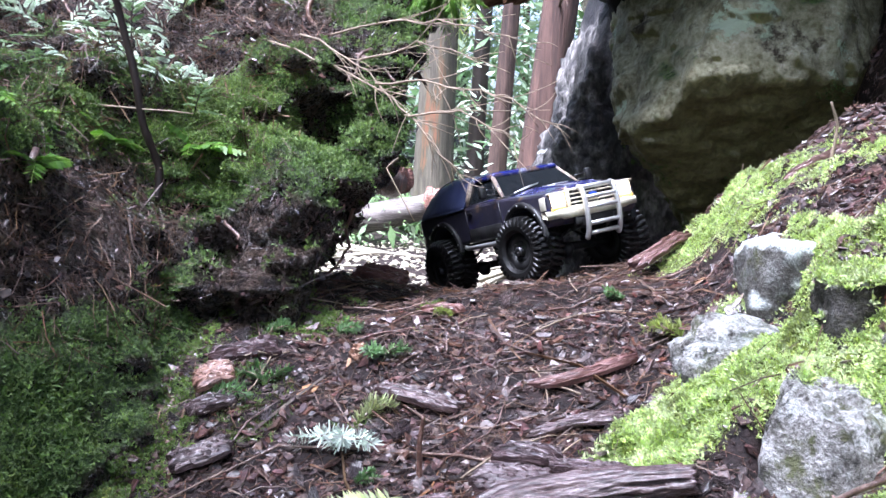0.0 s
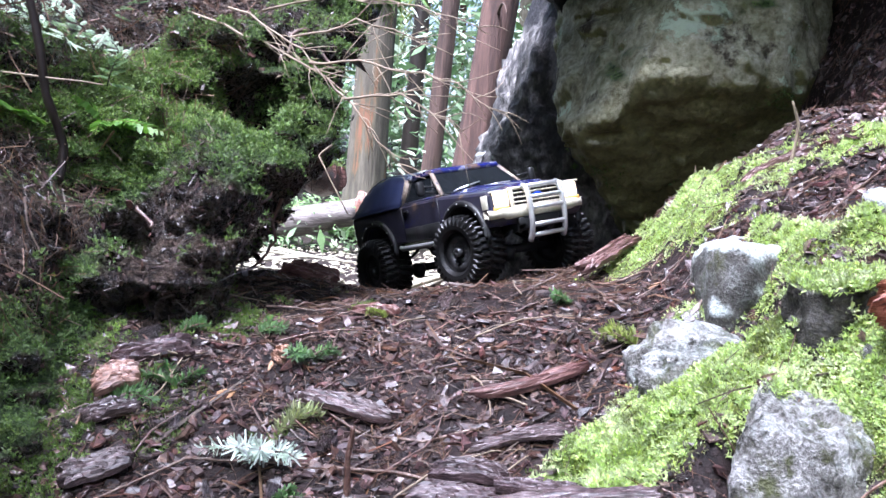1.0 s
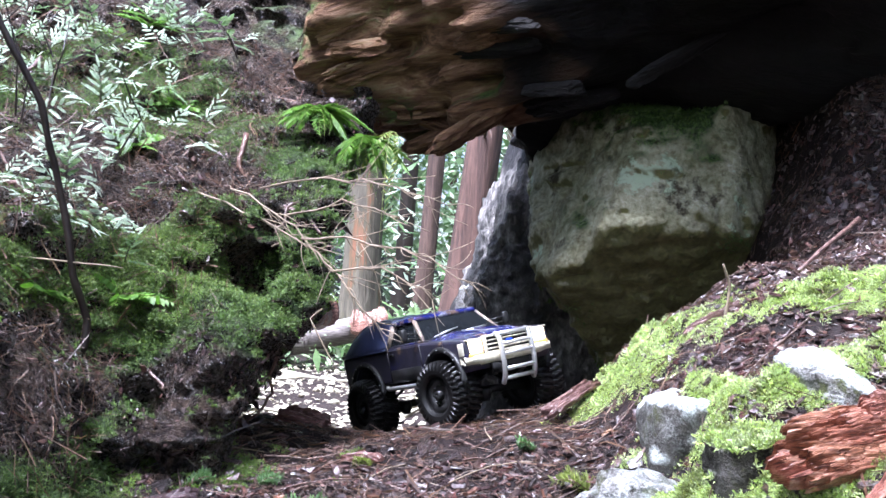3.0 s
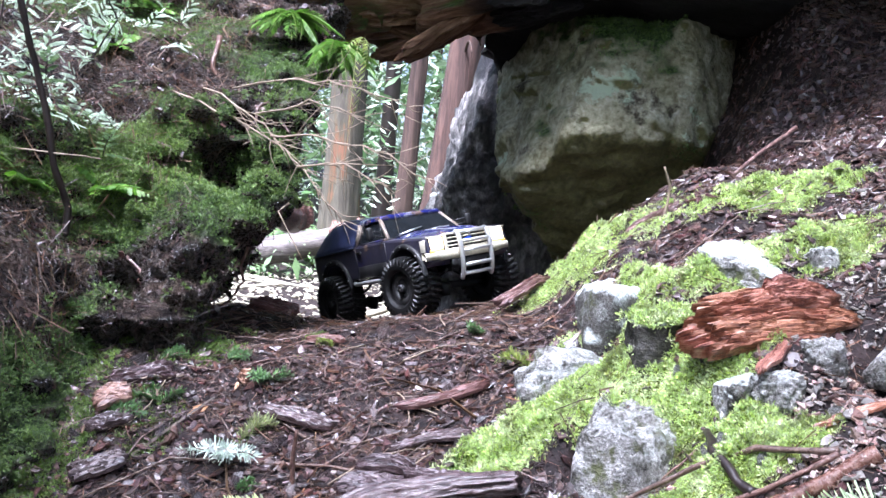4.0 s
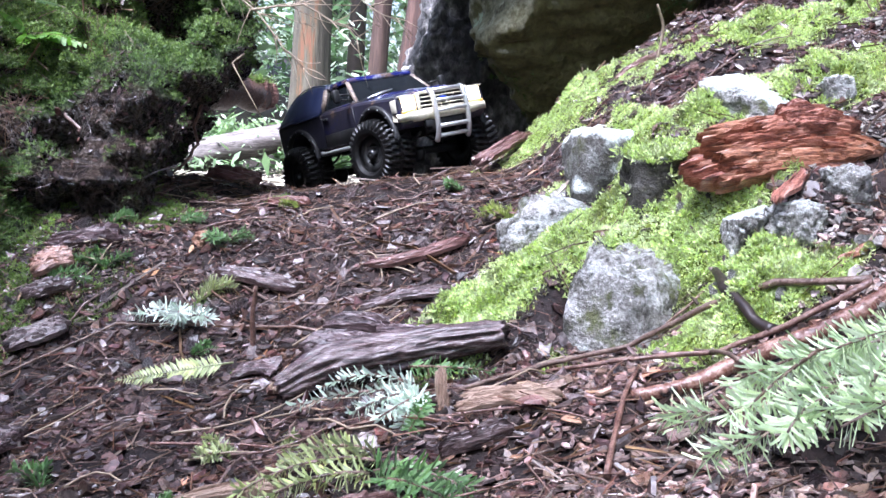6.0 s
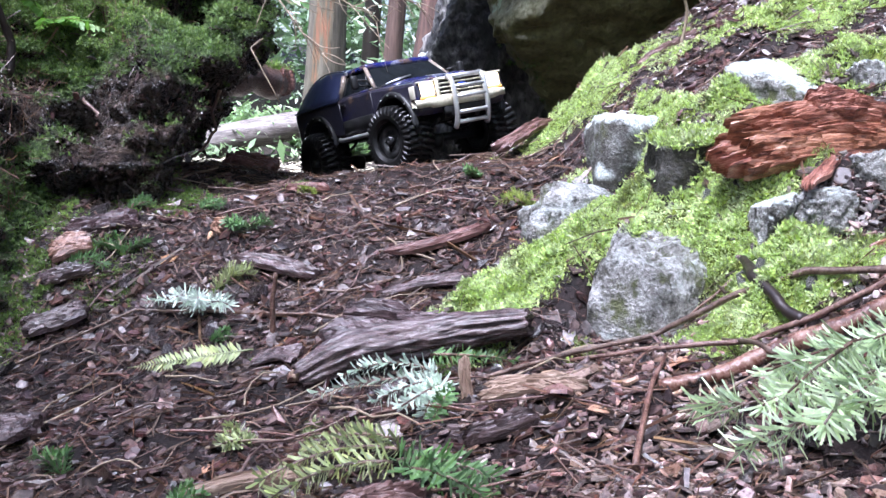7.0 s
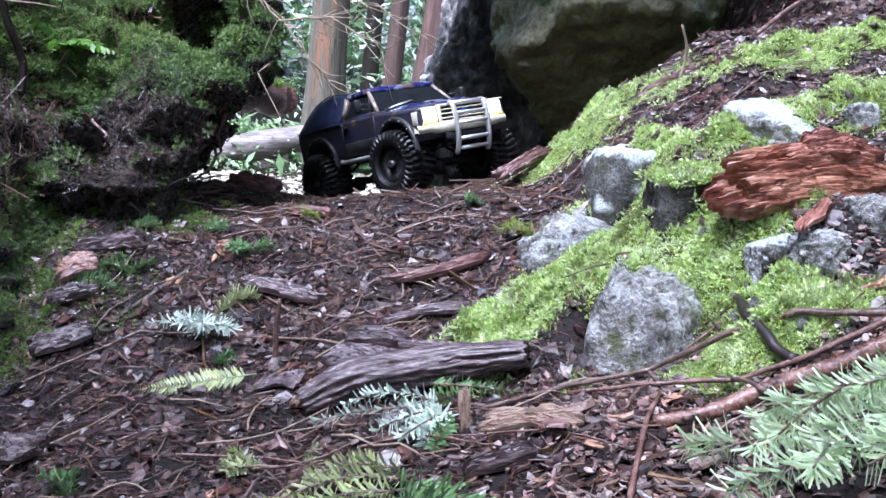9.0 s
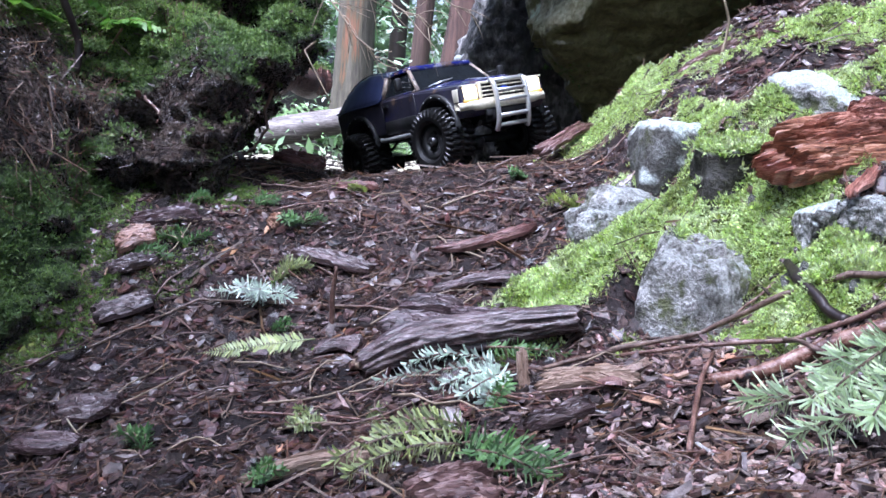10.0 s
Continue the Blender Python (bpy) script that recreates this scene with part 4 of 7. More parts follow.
def wheel(parent, m):
    w = part("wheel", mesh_of("wheel_core", *lathe([(-0.020, 0.018), (0.020, 0.018), (0.020, 0.031), (-0.020, 0.031)], 24)), M_RIM, parent, "knobbly black off-road wheel", at=m)
    ring = [(-0.025, 0.031), (-0.029, 0.036), (-0.0300, 0.0420), (-0.0297, 0.0465), (-0.0285, 0.0505), (-0.0255, 0.0535), (-0.020, 0.0550), (-0.013, 0.0555), (-0.006, 0.0555), (-0.002, 0.0555)]
    ring = ring + [(-x, r) for x, r in ring[::-1]]
    turns = 132
    tv = []
    for k in range(turns):
        for x, r in ring:
            skew = k + (3 if x > 0 else 0) + 90 * abs(x)
            gap = (skew % 4) >= 2.3
            deep = 0.0 if r < 0.045 else (-0.0034 if gap else 0.0020)
            if abs(x) < 0.004:
                deep = min(deep, -0.002)
            wide = 1.0 if r < 0.045 or r > 0.054 else (0.985 if gap else 1.015)
            a = 2 * math.pi * k / turns
            tv.append((x * wide, (r + deep) * math.cos(a), (r + deep) * math.sin(a)))
    m_ = len(ring)
    tf = [[k * m_ + i, k * m_ + (i + 1) % m_, ((k + 1) % turns) * m_ + (i + 1) % m_, ((k + 1) % turns) * m_ + i] for k in range(turns) for i in range(m_)]
    part("tyre", (tv, tf), M_TYRE, w, "wet black rubber tyre with deep lugs", smooth=False)
    dish = lathe([(0.012, 0.006), (0.020, 0.012), (0.014, 0.020), (0.016, 0.029), (0.012, 0.029), (0.010, 0.006)], 24)
    part("rim", dish, M_RIM, w, "dark steel rim")
    for k in range(8):
        a = 2 * math.pi * k / 8
        part("wheel_nut", NUT, None, w, at=pose(0.018, 0.0165 * math.cos(a), 0.0165 * math.sin(a)))
    part("hub", lathe([(0.014, 0.001), (0.026, 0.001), (0.026, 0.007), (0.014, 0.008)], 12), M_RIM, w, "small dark hub")
    return w


WB, TRACK, AXLE = 0.30, 0.097, 0.0585
truck = tagged(new("model_truck"), "muddy blue model pickup with navy canvas bed cover and lit headlights", "toy truck")

floor_z, top = 0.088, 0.150
outline = [(0.080, 0.096), (0.083, 0.118), (0.081, 0.140), (0.070, 0.1475), (0.0, 0.153), (-0.062, 0.158), (-0.200, 0.160), (-0.205, 0.157), (-0.395, 0.157), (-0.398, 0.150), (-0.396, 0.10), (-0.385, floor_z)]
outline += [(y, z) for y, z in arch(-WB, 0.072, 0.064, floor_z)][::-1] + [(-0.200, floor_z)] + [(y, z) for y, z in arch(0, 0.072, 0.064, floor_z)][::-1] + [(0.070, floor_z)]
part("body", extruded(outline, 0.0975, 0.006), M_SIDEPAINT, truck, "dark scuffed body sides with blue and rust patches", smooth=False)

# bonnet with a raised centre and a seam
def bonnet_z(x, y):
    s = (0.072 - y) / 0.132
    return 0.1495 + 0.0125 * s + 0.0045 * math.exp(-(x / 0.052) ** 6) - 0.012 * (abs(x) / 0.095) ** 6 - 0.008 * max(0, 1 - s * 7) ** 2


bv_, bf_ = [], []
nx_, ny_ = 33, 21
for i in range(nx_):
    for j in range(ny_):
        x, y = -0.093 + 0.186 * i / (nx_ - 1), 0.074 - 0.134 * j / (ny_ - 1)
        bv_.append((x, y, bonnet_z(x, y)))
for i in range(nx_):
    for j in range(ny_):
        bv_.append((bv_[i * ny_ + j][0], bv_[i * ny_ + j][1], 0.142))
half_n = nx_ * ny_
for i in range(nx_ - 1):
    for j in range(ny_ - 1):
        q = [i * ny_ + j, i * ny_ + j + 1, (i + 1) * ny_ + j + 1, (i + 1) * ny_ + j]
        bf_ += [q[::-1], [k + half_n for k in q]]
edge = [i * ny_ for i in range(nx_)] + [(nx_ - 1) * ny_ + j for j in range(1, ny_)] + [i * ny_ + ny_ - 1 for i in range(nx_ - 2, -1, -1)] + [j for j in range(ny_ - 2, 0, -1)]
bf_ += [[a, a + half_n, b + half_n, b] for a, b in zip(edge, edge[1:] + edge[:1])]
bonnet = part("bonnet", (bv_, bf_), M_PAINT, truck, "glossy worn blue bonnet with bare patches")
for x in (-0.034, 0.034):
    part("crease", tube([(x * (1.1 - 0.25 * k / 6), 0.068 - 0.125 * k / 6, bonnet_z(x, 0.068 - 0.125 * k / 6) + 0.0006) for k in range(7)], 0.0015, sides=6), M_PAINT, bonnet)
part("seam", tube([(0, 0.070 - 0.128 * k / 6, bonnet_z(0, 0.07 - 0.128 * k / 6) + 0.0002) for k in range(7)], 0.0008, sides=5), M_SILVER, bonnet, "pale worn seam along the bonnet")
part("cowl_vent", block((0.15, 0.012, 0.003), (0, -0.062, 0.1615), 0.001), M_BLACK, truck, "black slotted cowl vent")

# cab: pillars, roof, panes, dark inside
base_w, roof_w, belt, roof_z = 0.090, 0.074, 0.159, 0.203
cab = part("cab_floor", block((0.17, 0.13, 0.012), (0, -0.130, 0.156), 0.002), M_BLACK, truck, "dark cab interior")
part("dashboard", block((0.165, 0.025, 0.010), (0, -0.082, 0.164), 0.003), M_BLACK, cab)
part("bench_seat", joined([block((0.15, 0.04, 0.012), (0, -0.150, 0.166), 0.004), block((0.15, 0.014, 0.034), (0, -0.176, 0.182), 0.005)]), M_CLOTH, cab, "dark bench seat")
A = {s: (np.array((s * base_w, -0.062, belt)), np.array((s * roof_w, -0.108, roof_z))) for s in (-1, 1)}
Bp = {s: (np.array((s * base_w, -0.198, belt)), np.array((s * roof_w, -0.192, roof_z))) for s in (-1, 1)}
for s in (-1, 1):
    part("windscreen_pillar", tube([A[s][0], A[s][1]], 0.0042, sides=8), M_PILLAR, truck, "pillar with rusty tan paint")
    part("rear_pillar", tube([Bp[s][0], Bp[s][1]], 0.0065, sides=8), M_PILLAR, truck)
    part("window_sill", tube([A[s][0], Bp[s][0]], 0.0035, sides=8), M_SIDEPAINT, truck)
    pane = hull_quad([A[s][0] + (0, -0.006, 0.002), Bp[s][0] + (0, 0.006, 0.002), Bp[s][1] + (0, 0.005, -0.003), A[s][1] + (0, -0.003, -0.003)][::-s], 0.0012)
    part("side_window", pane, M_GLASS, truck, "dark tinted side window", smooth=False)
    part("window_post", tube([A[s][0] * 0.8 + Bp[s][0] * 0.2, A[s][1] * 0.97 + Bp[s][1] * 0.03], 0.0018, sides=6), M_BLACK, truck)
roof_v, roof_f = block((2 * roof_w + 0.010, 0.094, 0.011), (0, -0.149, roof_z + 0.0035), 0.0045, (0.93, 0.95), 3)
part("roof", (roof_v, roof_f), M_PAINT, truck, "worn blue and white roof panel")
for x in (-0.045, -0.015, 0.015, 0.045):
    part("roof_rib", block((0.012, 0.075, 0.0012), (x, -0.150, roof_z + 0.0095), 0.0005, segments=1), M_PAINT, truck)
screen = part("windscreen", hull_quad([A[-1][0] + (0.004, 0.001, 0.001), A[1][0] + (-0.004, 0.001, 0.001), A[1][1] + (-0.004, 0.001, -0.001), A[-1][1] + (0.004, 0.001, -0.001)], 0.0015), M_GLASS, truck,
              "raked windscreen mirroring the bright sky", smooth=False)
for a, b in ((A[-1][0], A[1][0]), (A[-1][1], A[1][1])):
    part("windscreen_seal", tube([a + (0, 0.001, 0), b + (0, 0.001, 0)], 0.0016, sides=6), M_BLACK, truck)
part("rear_window", hull_quad([Bp[1][0] + (-0.01, 0, 0.004), Bp[-1][0] + (0.01, 0, 0.004), Bp[-1][1] + (0.01, 0, -0.004), Bp[1][1] + (-0.01, 0, -0.004)], 0.0015), M_GLASS, truck, "dark rear cab window", smooth=False)
slope = (A[1][1] - A[1][0]) / np.linalg.norm(A[1][1] - A[1][0])
lift = np.array((0, 0.0035, 0.003))
for x0, x1, k in ((0.066, 0.004, 0.017), (0.002, -0.062, 0.006)):
    p0, p1 = np.array((x0, -0.062, belt + 0.002)) + lift, np.array((x1, -0.062, belt + 0.002)) + slope * k + lift
    part("wiper", joined([tube([p0, (p0 + p1) / 2 + (0, 0, 0.002), p1], 0.0011, sides=6), tube([p0 * 0.75 + p1 * 0.25 + (0, 0.001, 0), p1], 0.0018, 0.0011, sides=4)]), M_SILVER, truck, "silver windscreen wiper")

# canvas cover over the bed
rows, cols = 26, 30
cv = []
for i in range(rows):
    t = i / (rows - 1)
    y = -0.199 - 0.193 * t
    crown = 0.2145 + 0.008 * math.sin(math.pi * min(1, t * 1.4)) - 0.020 * max(0, t - 0.72) / 0.28
    for j in range(cols):
        u = j / (cols - 1)
        s = abs(2 * u - 1)
        if s < 0.62:
            x, z = math.copysign(0.069 * s / 0.62, 2 * u - 1), crown - 0.003 * (s / 0.62) ** 2
        else:
            k = (s - 0.62) / 0.38
            x, z = math.copysign(0.069 + 0.029 * k, 2 * u - 1), crown - 0.003 + (0.157 - crown + 0.003) * k
        wob = noise.noise(Vector((x * 45, y * 30, z * 30)))
        cv.append((x * (1 + 0.02 * wob), y + 0.003 * wob, z + 0.0028 * wob - 0.004 * math.sin(u * math.pi) * math.sin(t * math.pi * 3) ** 2 * (s < 0.62)))
cf = [[i * cols + j, (i + 1) * cols + j, (i + 1) * cols + j + 1, i * cols + j + 1] for i in range(rows - 1) for j in range(cols - 1)]
cf += [list(range(cols)), [(rows - 1) * cols + j for j in range(cols - 1, -1, -1)], [i * cols for i in range(rows - 1, -1, -1)] + [i * cols + cols - 1 for i in range(rows)]]
canopy = part("canvas_cover", (cv, cf), M_CLOTH, truck, "creased shiny navy canvas bed cover")
for s in (-1, 1):
    part("hem", tube([(s * 0.0985, -0.199 - 0.193 * k / 8, 0.158) for k in range(9)], 0.0018, sides=6), M_CLOTH, canopy)
    part("edge_piping", tube([(s * 0.0695, -0.199 - 0.185 * k / 8, 0.2125 + 0.008 * math.sin(math.pi * min(1, k / 8 * 1.4)) - 0.020 * max(0, k / 8 - 0.72) / 0.28) for k in range(9)], 0.0013, sides=6), M_CLOTH, canopy)
part("front_hem", tube([(-0.095, -0.197, 0.160), (-0.068, -0.197, 0.212), (0.0, -0.197, 0.2155), (0.068, -0.197, 0.212), (0.095, -0.197, 0.160)], 0.003, sides=8), M_CLOTH, canopy, "rolled front edge of the canvas")

# front: bumper, lamps, grille
bar = [(0.1015 * math.sin(a), 0.074 + 0.018 * (math.cos(a) - 0.1)) for a in np.linspace(-1.45, 1.45, 21)]
bumper_v, bumper_f = [], []
for k, (x, y) in enumerate(bar):
    for dy, z in ((0.0, 0.097), (0.004, 0.100), (0.005, 0.110), (0.002, 0.115), (-0.010, 0.115), (-0.010, 0.097)):
        bumper_v.append((x, y + dy, z + (0.006 if z < 0.1 and abs(x) > 0.07 else 0)))
for k in range(20):
    bumper_f += [[k * 6 + i, (k + 1) * 6 + i, (k + 1) * 6 + (i + 1) % 6, k * 6 + (i + 1) % 6][::-1] for i in range(6)]
bumper_f += [[0, 1, 2, 3, 4, 5], [125, 124, 123, 122, 121, 120]]
part("front_bumper", (bumper_v, bumper_f), M_CREAM, truck, "dirty cream front bumper with rust at the corners")
part("air_dam", block((0.10, 0.010, 0.014), (0, 0.086, 0.090), 0.003), M_BLACK, truck, "black air dam")
for s in (-1, 1):
    lamp = part("headlight", block((0.030, 0.012, 0.024), (s * 0.074, 0.0795, 0.1310), 0.004, (0.95, 1.0)), M_LAMP, truck, "glowing warm headlight")
    part("turn_signal", block((0.032, 0.010, 0.006), (s * 0.076, 0.0805, 0.1165), 0.002), M_AMBER, lamp, "amber turn signal")
    part("lamp_bezel", joined([block((0.040, 0.008, 0.003), (s * 0.074, 0.081, 0.1445), 0.001), block((0.003, 0.009, 0.030), (s * 0.054, 0.082, 0.130), 0.001)]), M_CREAM, lamp)
    part("marker_light", block((0.006, 0.018, 0.024), (s * 0.0955, 0.068, 0.129), 0.002), M_CREAM, truck, "dull cream corner light")
grille = part("grille", block((0.104, 0.006, 0.029), (0, 0.080, 0.1295), 0.001), M_BLACK, truck, "black grille with cream bars")
part("grille_surround", joined([block((0.112, 0.010, 0.005), (0, 0.083, 0.1455), 0.0015), block((0.112, 0.010, 0.004), (0, 0.083, 0.1155), 0.0015),
                                block((0.005, 0.010, 0.030), (-0.0535, 0.083, 0.1305), 0.001), block((0.005, 0.010, 0.030), (0.0535, 0.083, 0.1305), 0.001)]), M_CREAM, grille, "pale grille surround")
for z in (0.1225, 0.1300, 0.1375):
    part("grille_bar", block((0.102, 0.004, 0.0025), (0, 0.0845, z), 0.0008, segments=1), M_CREAM, grille)
for x in np.linspace(-0.042, 0.042, 7):
    part("grille_slat", block((0.0016, 0.003, 0.026), (float(x), 0.0836, 0.1295), 0.0004, segments=1), M_RIM, grille)
bm = bmesh.new()
bmesh.ops.create_uvsphere(bm, u_segments=20, v_segments=10, radius=1)
for vert in bm.verts:
    vert.co = Vector((vert.co.x * 0.0105, 0.0868 + vert.co.y * 0.0015, 0.1305 + vert.co.z * 0.0046))
part("badge", from_bm(bm), M_BADGE, grille, "plain blue oval badge")

# bull bar of silver tube
guard = part("bull_bar", tube([(-0.0350, 0.101, 0.1455), (0.0350, 0.101, 0.1455)], 0.0042, sides=10), M_SILVER, truck, "dull silver tubular bull bar")
for s in (-1, 1):
    line = bezier((s * 0.0350, 0.094, 0.147), (s * 0.0350, 0.110, 0.148), (s * 0.0350, 0.107, 0.105), 8).tolist() + bezier((s * 0.0350, 0.107, 0.1045), (s * 0.0350, 0.106, 0.070), (s * 0.0350, 0.092, 0.056), 8).tolist()
    part("upright", tube(line, 0.0048, sides=10), M_SILVER, guard)
for y, z, r in ((0.108, 0.1270, 0.0030), (0.108, 0.1090, 0.0034), (0.104, 0.0810, 0.0040), (0.098, 0.0645, 0.0040)):
    part("crossbar", tube([(-0.0350, y, z), (0.0350, y, z)], r, sides=10), M_SILVER, guard)
for s in (-1, 1):
    part("bracket", block((0.004, 0.035, 0.016), (s * 0.0350, 0.088, 0.085), 0.001), M_BLACK, guard)

# mirrors, flares, steps, handles
for s in (-1, 1):
    mirror = part("wing_mirror", block((0.014, 0.011, 0.026), (s * 0.124, -0.075, 0.176), 0.004), M_BLACK, truck, "black towing mirror on twin arms")
    for z in (0.170, 0.180):
        part("mirror_arm", tube([(s * 0.091, -0.078, z - 0.003), (s * 0.120, -0.076, z)], 0.0018, sides=6), M_BLACK, mirror)
    for cy in (0.0, -WB):
        flare = []
        for k, a in enumerate(np.linspace(-1.72, 1.72, 17)):
            flare.append((s * 0.1000, cy + 0.0655 * math.sin(a), 0.072 + 0.0655 * math.cos(a)))
        fl = part("wheel_flare", tube(flare, 0.0055, sides=8), M_BLACK, truck, "riveted black wheel flare")
        for k in range(2, 15, 2):
            part("rivet", block((0.002, 0.0028, 0.0028), (s * 0.1058, flare[k][1], flare[k][2]), 0.0006, segments=1), M_SILVER, fl)
    part("side_step", joined([tube([(s * 0.100, -0.085, 0.082), (s * 0.103, -0.095, 0.079), (s * 0.103, -0.205, 0.079), (s * 0.100, -0.215, 0.082)], 0.0045, sides=8)]), M_SILVER, truck, "silver side step")
    for y in (-0.070, -0.196):
        part("door_line", block((0.0012, 0.0016, 0.062), (s * 0.0977, y, 0.124), 0), M_BLACK, truck)
    part("door_handle", block((0.004, 0.018, 0.005), (s * 0.0990, -0.180, 0.145), 0.0012), M_BLACK, truck)
    part("lower_panel", block((0.0016, 0.118, 0.026), (s * 0.0980, -0.133, 0.102), 0.0006, segments=1), M_RIM, truck, "grey lower door panel")

# the stand: nose up on the far side of the crest, each axle rocking to meet the ground
stand = Matrix.Translation((0.300, 1.9063, 0.1455)) @ Matrix.Rotation(radians(-147.3), 4, "Z") @ Matrix.Rotation(radians(9.7), 4, "X") @ Matrix.Rotation(radians(10.5), 4, "Y")
truck.matrix_world = stand


def drop(s, cy):
    """How far a wheel moves along the truck's own z to rest on the ground."""
    q = stand @ Vector((s * TRACK, cy, 0))
    gap = float(ground_z(q.x, q.y, False)[0]) + 0.004 - q.z
    return max(-0.026, min(0.024, gap / (stand.to_3x3() @ Vector((0, 0, 1))).z))


# chassis and running gear
part("chassis", joined([block((0.010, 0.44, 0.014), (s * 0.034, -0.15, 0.080), 0.001) for s in (-1, 1)] + [block((0.07, 0.012, 0.010), (0, y, 0.080), 0.001) for y in (0.05, -0.12, -0.25, -0.36)]), M_BLACK, truck, "black ladder frame")
part("skid_plate", block((0.06, 0.16, 0.014), (0, -0.15, 0.066), 0.003), M_BLACK, truck)
part("rear_bumper", block((0.18, 0.012, 0.014), (0, -0.404, 0.096), 0.003), M_SILVER, truck, "silver rear bumper")
for cy in (0.0, -WB):
    left_z, right_z = AXLE + drop(-1, cy), AXLE + drop(1, cy)
    mid_z, tilt = (left_z + right_z) / 2, math.degrees(math.atan2(left_z - right_z, 2 * TRACK))
    axle = part("axle", joined([tube([(-0.075, cy, mid_z + (left_z - mid_z) * 0.77), (0.075, cy, mid_z + (right_z - mid_z) * 0.77)], 0.008, sides=10), moved(rock((0.02, 0.018, 0.018), 3, 2), pose(0.02, cy, mid_z - 0.002))]), M_BLACK, truck, "black axle with gear housing")
    for s in (-1, 1):
        end_z = left_z if s < 0 else right_z
        part("shock_absorber", tube([(s * 0.055, cy - 0.006, end_z + 0.004), (s * 0.046, cy - 0.022, 0.116)], 0.0055, sides=8), M_RIM, axle)
        part("leaf_spring", tube(bezier((s * 0.045, cy + 0.06, 0.078), (s * 0.045, cy, end_z - 0.002), (s * 0.045, cy - 0.06, 0.078)), 0.003, sides=6), M_RIM, axle)
        steer = 9 if cy == 0 else 0
        wheel(truck, pose(s * TRACK, cy, end_z + 0.005) @ pose(0, 0, 0, 0, tilt, steer if s > 0 else 180 + steer) @ Matrix.Diagonal((1.12, 1.09, 1.09, 1)))


# ---- stones on the mound ----
def stone(x, y, size, seed, label, lift=0.0, turn=0.0, moss_top=0.0, detail=5, z=None, lichen=0.5, soft=0.075, tilt=12.0, rough=0.07, name="stone", dark=0.0):
    """A blocky, weathered stone sunk a little into the ground; pale lichen and moss on its top, darker steep sides."""
    r = np.random.default_rng(seed)
    planes = []
    for axis in range(3):
        for sign in (-1, 1):
            n = np.zeros(3)
            n[axis] = sign
            planes.append((n + r.normal(0, radians(tilt), 3), r.uniform(0.78, 0.95)))
    for _ in range(5):
        planes.append((r.normal(0, 1, 3), r.uniform(0.95, 1.12)))
    spot = on_ground(x, y, lift)
    if z is not None:
        spot.z = z
    ob = thing(name, rock(size, seed, detail, planes, soft, rough * 1.35, 3.4), M_STONE, label, "stone", at=Matrix.Translation(spot) @ pose(0, 0, 0, 0, 0, turn))
    v, n = points_of(ob), normals_of(ob)
    noise_ = fbm(v, 30, 4, seed)
    set_moss(ob, moss_top * (0.2 + 0.9 * n[:, 2]) + 0.3 * noise_ - 0.12)
    # lichen on upward faces, its paleness also painting sky light on the tops
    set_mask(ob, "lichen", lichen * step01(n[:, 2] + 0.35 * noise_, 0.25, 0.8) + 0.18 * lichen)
    # steep and downward faces darkened
    set_mask(ob, "dark_sides", dark * (1 - step01(n[:, 2] + 0.12 * noise_, 0.20, 0.60)) * (0.85 + 0.2 * noise_))
    return ob


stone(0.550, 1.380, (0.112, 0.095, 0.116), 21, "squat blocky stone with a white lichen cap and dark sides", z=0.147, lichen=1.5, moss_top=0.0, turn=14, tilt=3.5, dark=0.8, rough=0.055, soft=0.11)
stone(0.470, 1.018, (0.060, 0.050, 0.098), 34, "upright grey granite stone with pale lichen, set in moss", z=0.022, lichen=0.30, moss_top=0.15, turn=-28, tilt=8, soft=0.06)
stone(0.462, 1.235, (0.100, 0.062, 0.052), 43, "low pale rough stone ledge at the moss edge", z=0.088, lichen=0.35, moss_top=0.25, turn=12)
stone(0.665, 1.240, (0.068, 0.050, 0.045), 52, "white lichen-covered stone in bright moss", z=0.255, lichen=0.75, turn=-35, soft=0.1)
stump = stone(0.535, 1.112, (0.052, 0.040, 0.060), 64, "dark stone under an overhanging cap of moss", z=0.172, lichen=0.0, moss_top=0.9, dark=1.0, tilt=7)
stone(0.618, 0.962, (0.028, 0.025, 0.026), 83, "pale rounded stone half buried in moss", lift=-0.006, lichen=0.5, moss_top=0.6, soft=0.15, rough=0.12, turn=30)
stone(0.745, 1.195, (0.018, 0.017, 0.018), 92, "small pale stone on dark litter", lift=-0.002, lichen=0.5)
stone(0.815, 0.985, (0.080, 0.045, 0.050), 105, "flat grey angular stone slab on the mound", lift=0.022, turn=-12, lichen=0.2, rough=0.025, soft=0.02)
stone(0.672, 0.990, (0.027, 0.026, 0.027), 117, "pale rough stone below the red bark", lift=-0.008, lichen=0.3, turn=-20, moss_top=0.3, soft=0.14, rough=0.12)
stone(0.576, 0.986, (0.022, 0.020, 0.022), 118, "small white lichen-crusted stone in moss", lift=0.004, lichen=1.0, turn=20, soft=0.1)
stone(0.672, 0.735, (0.026, 0.020, 0.030), 128, "smooth bright white stone beside fir needles", lift=0.020, rough=0.02, lichen=1.0, soft=0.12)
stone(0.262, 2.93, (0.045, 0.05, 0.075), 141, "pale mossy stone leaning against the dark slab", z=0.335, lichen=0.9, moss_top=0.5, soft=0.12)
stone(0.275, 2.95, (0.07, 0.06, 0.17), 142, "mossy stone block behind the slab", z=0.14, lichen=0.3, moss_top=0.8, soft=0.1)
rng = np.random.default_rng(11)
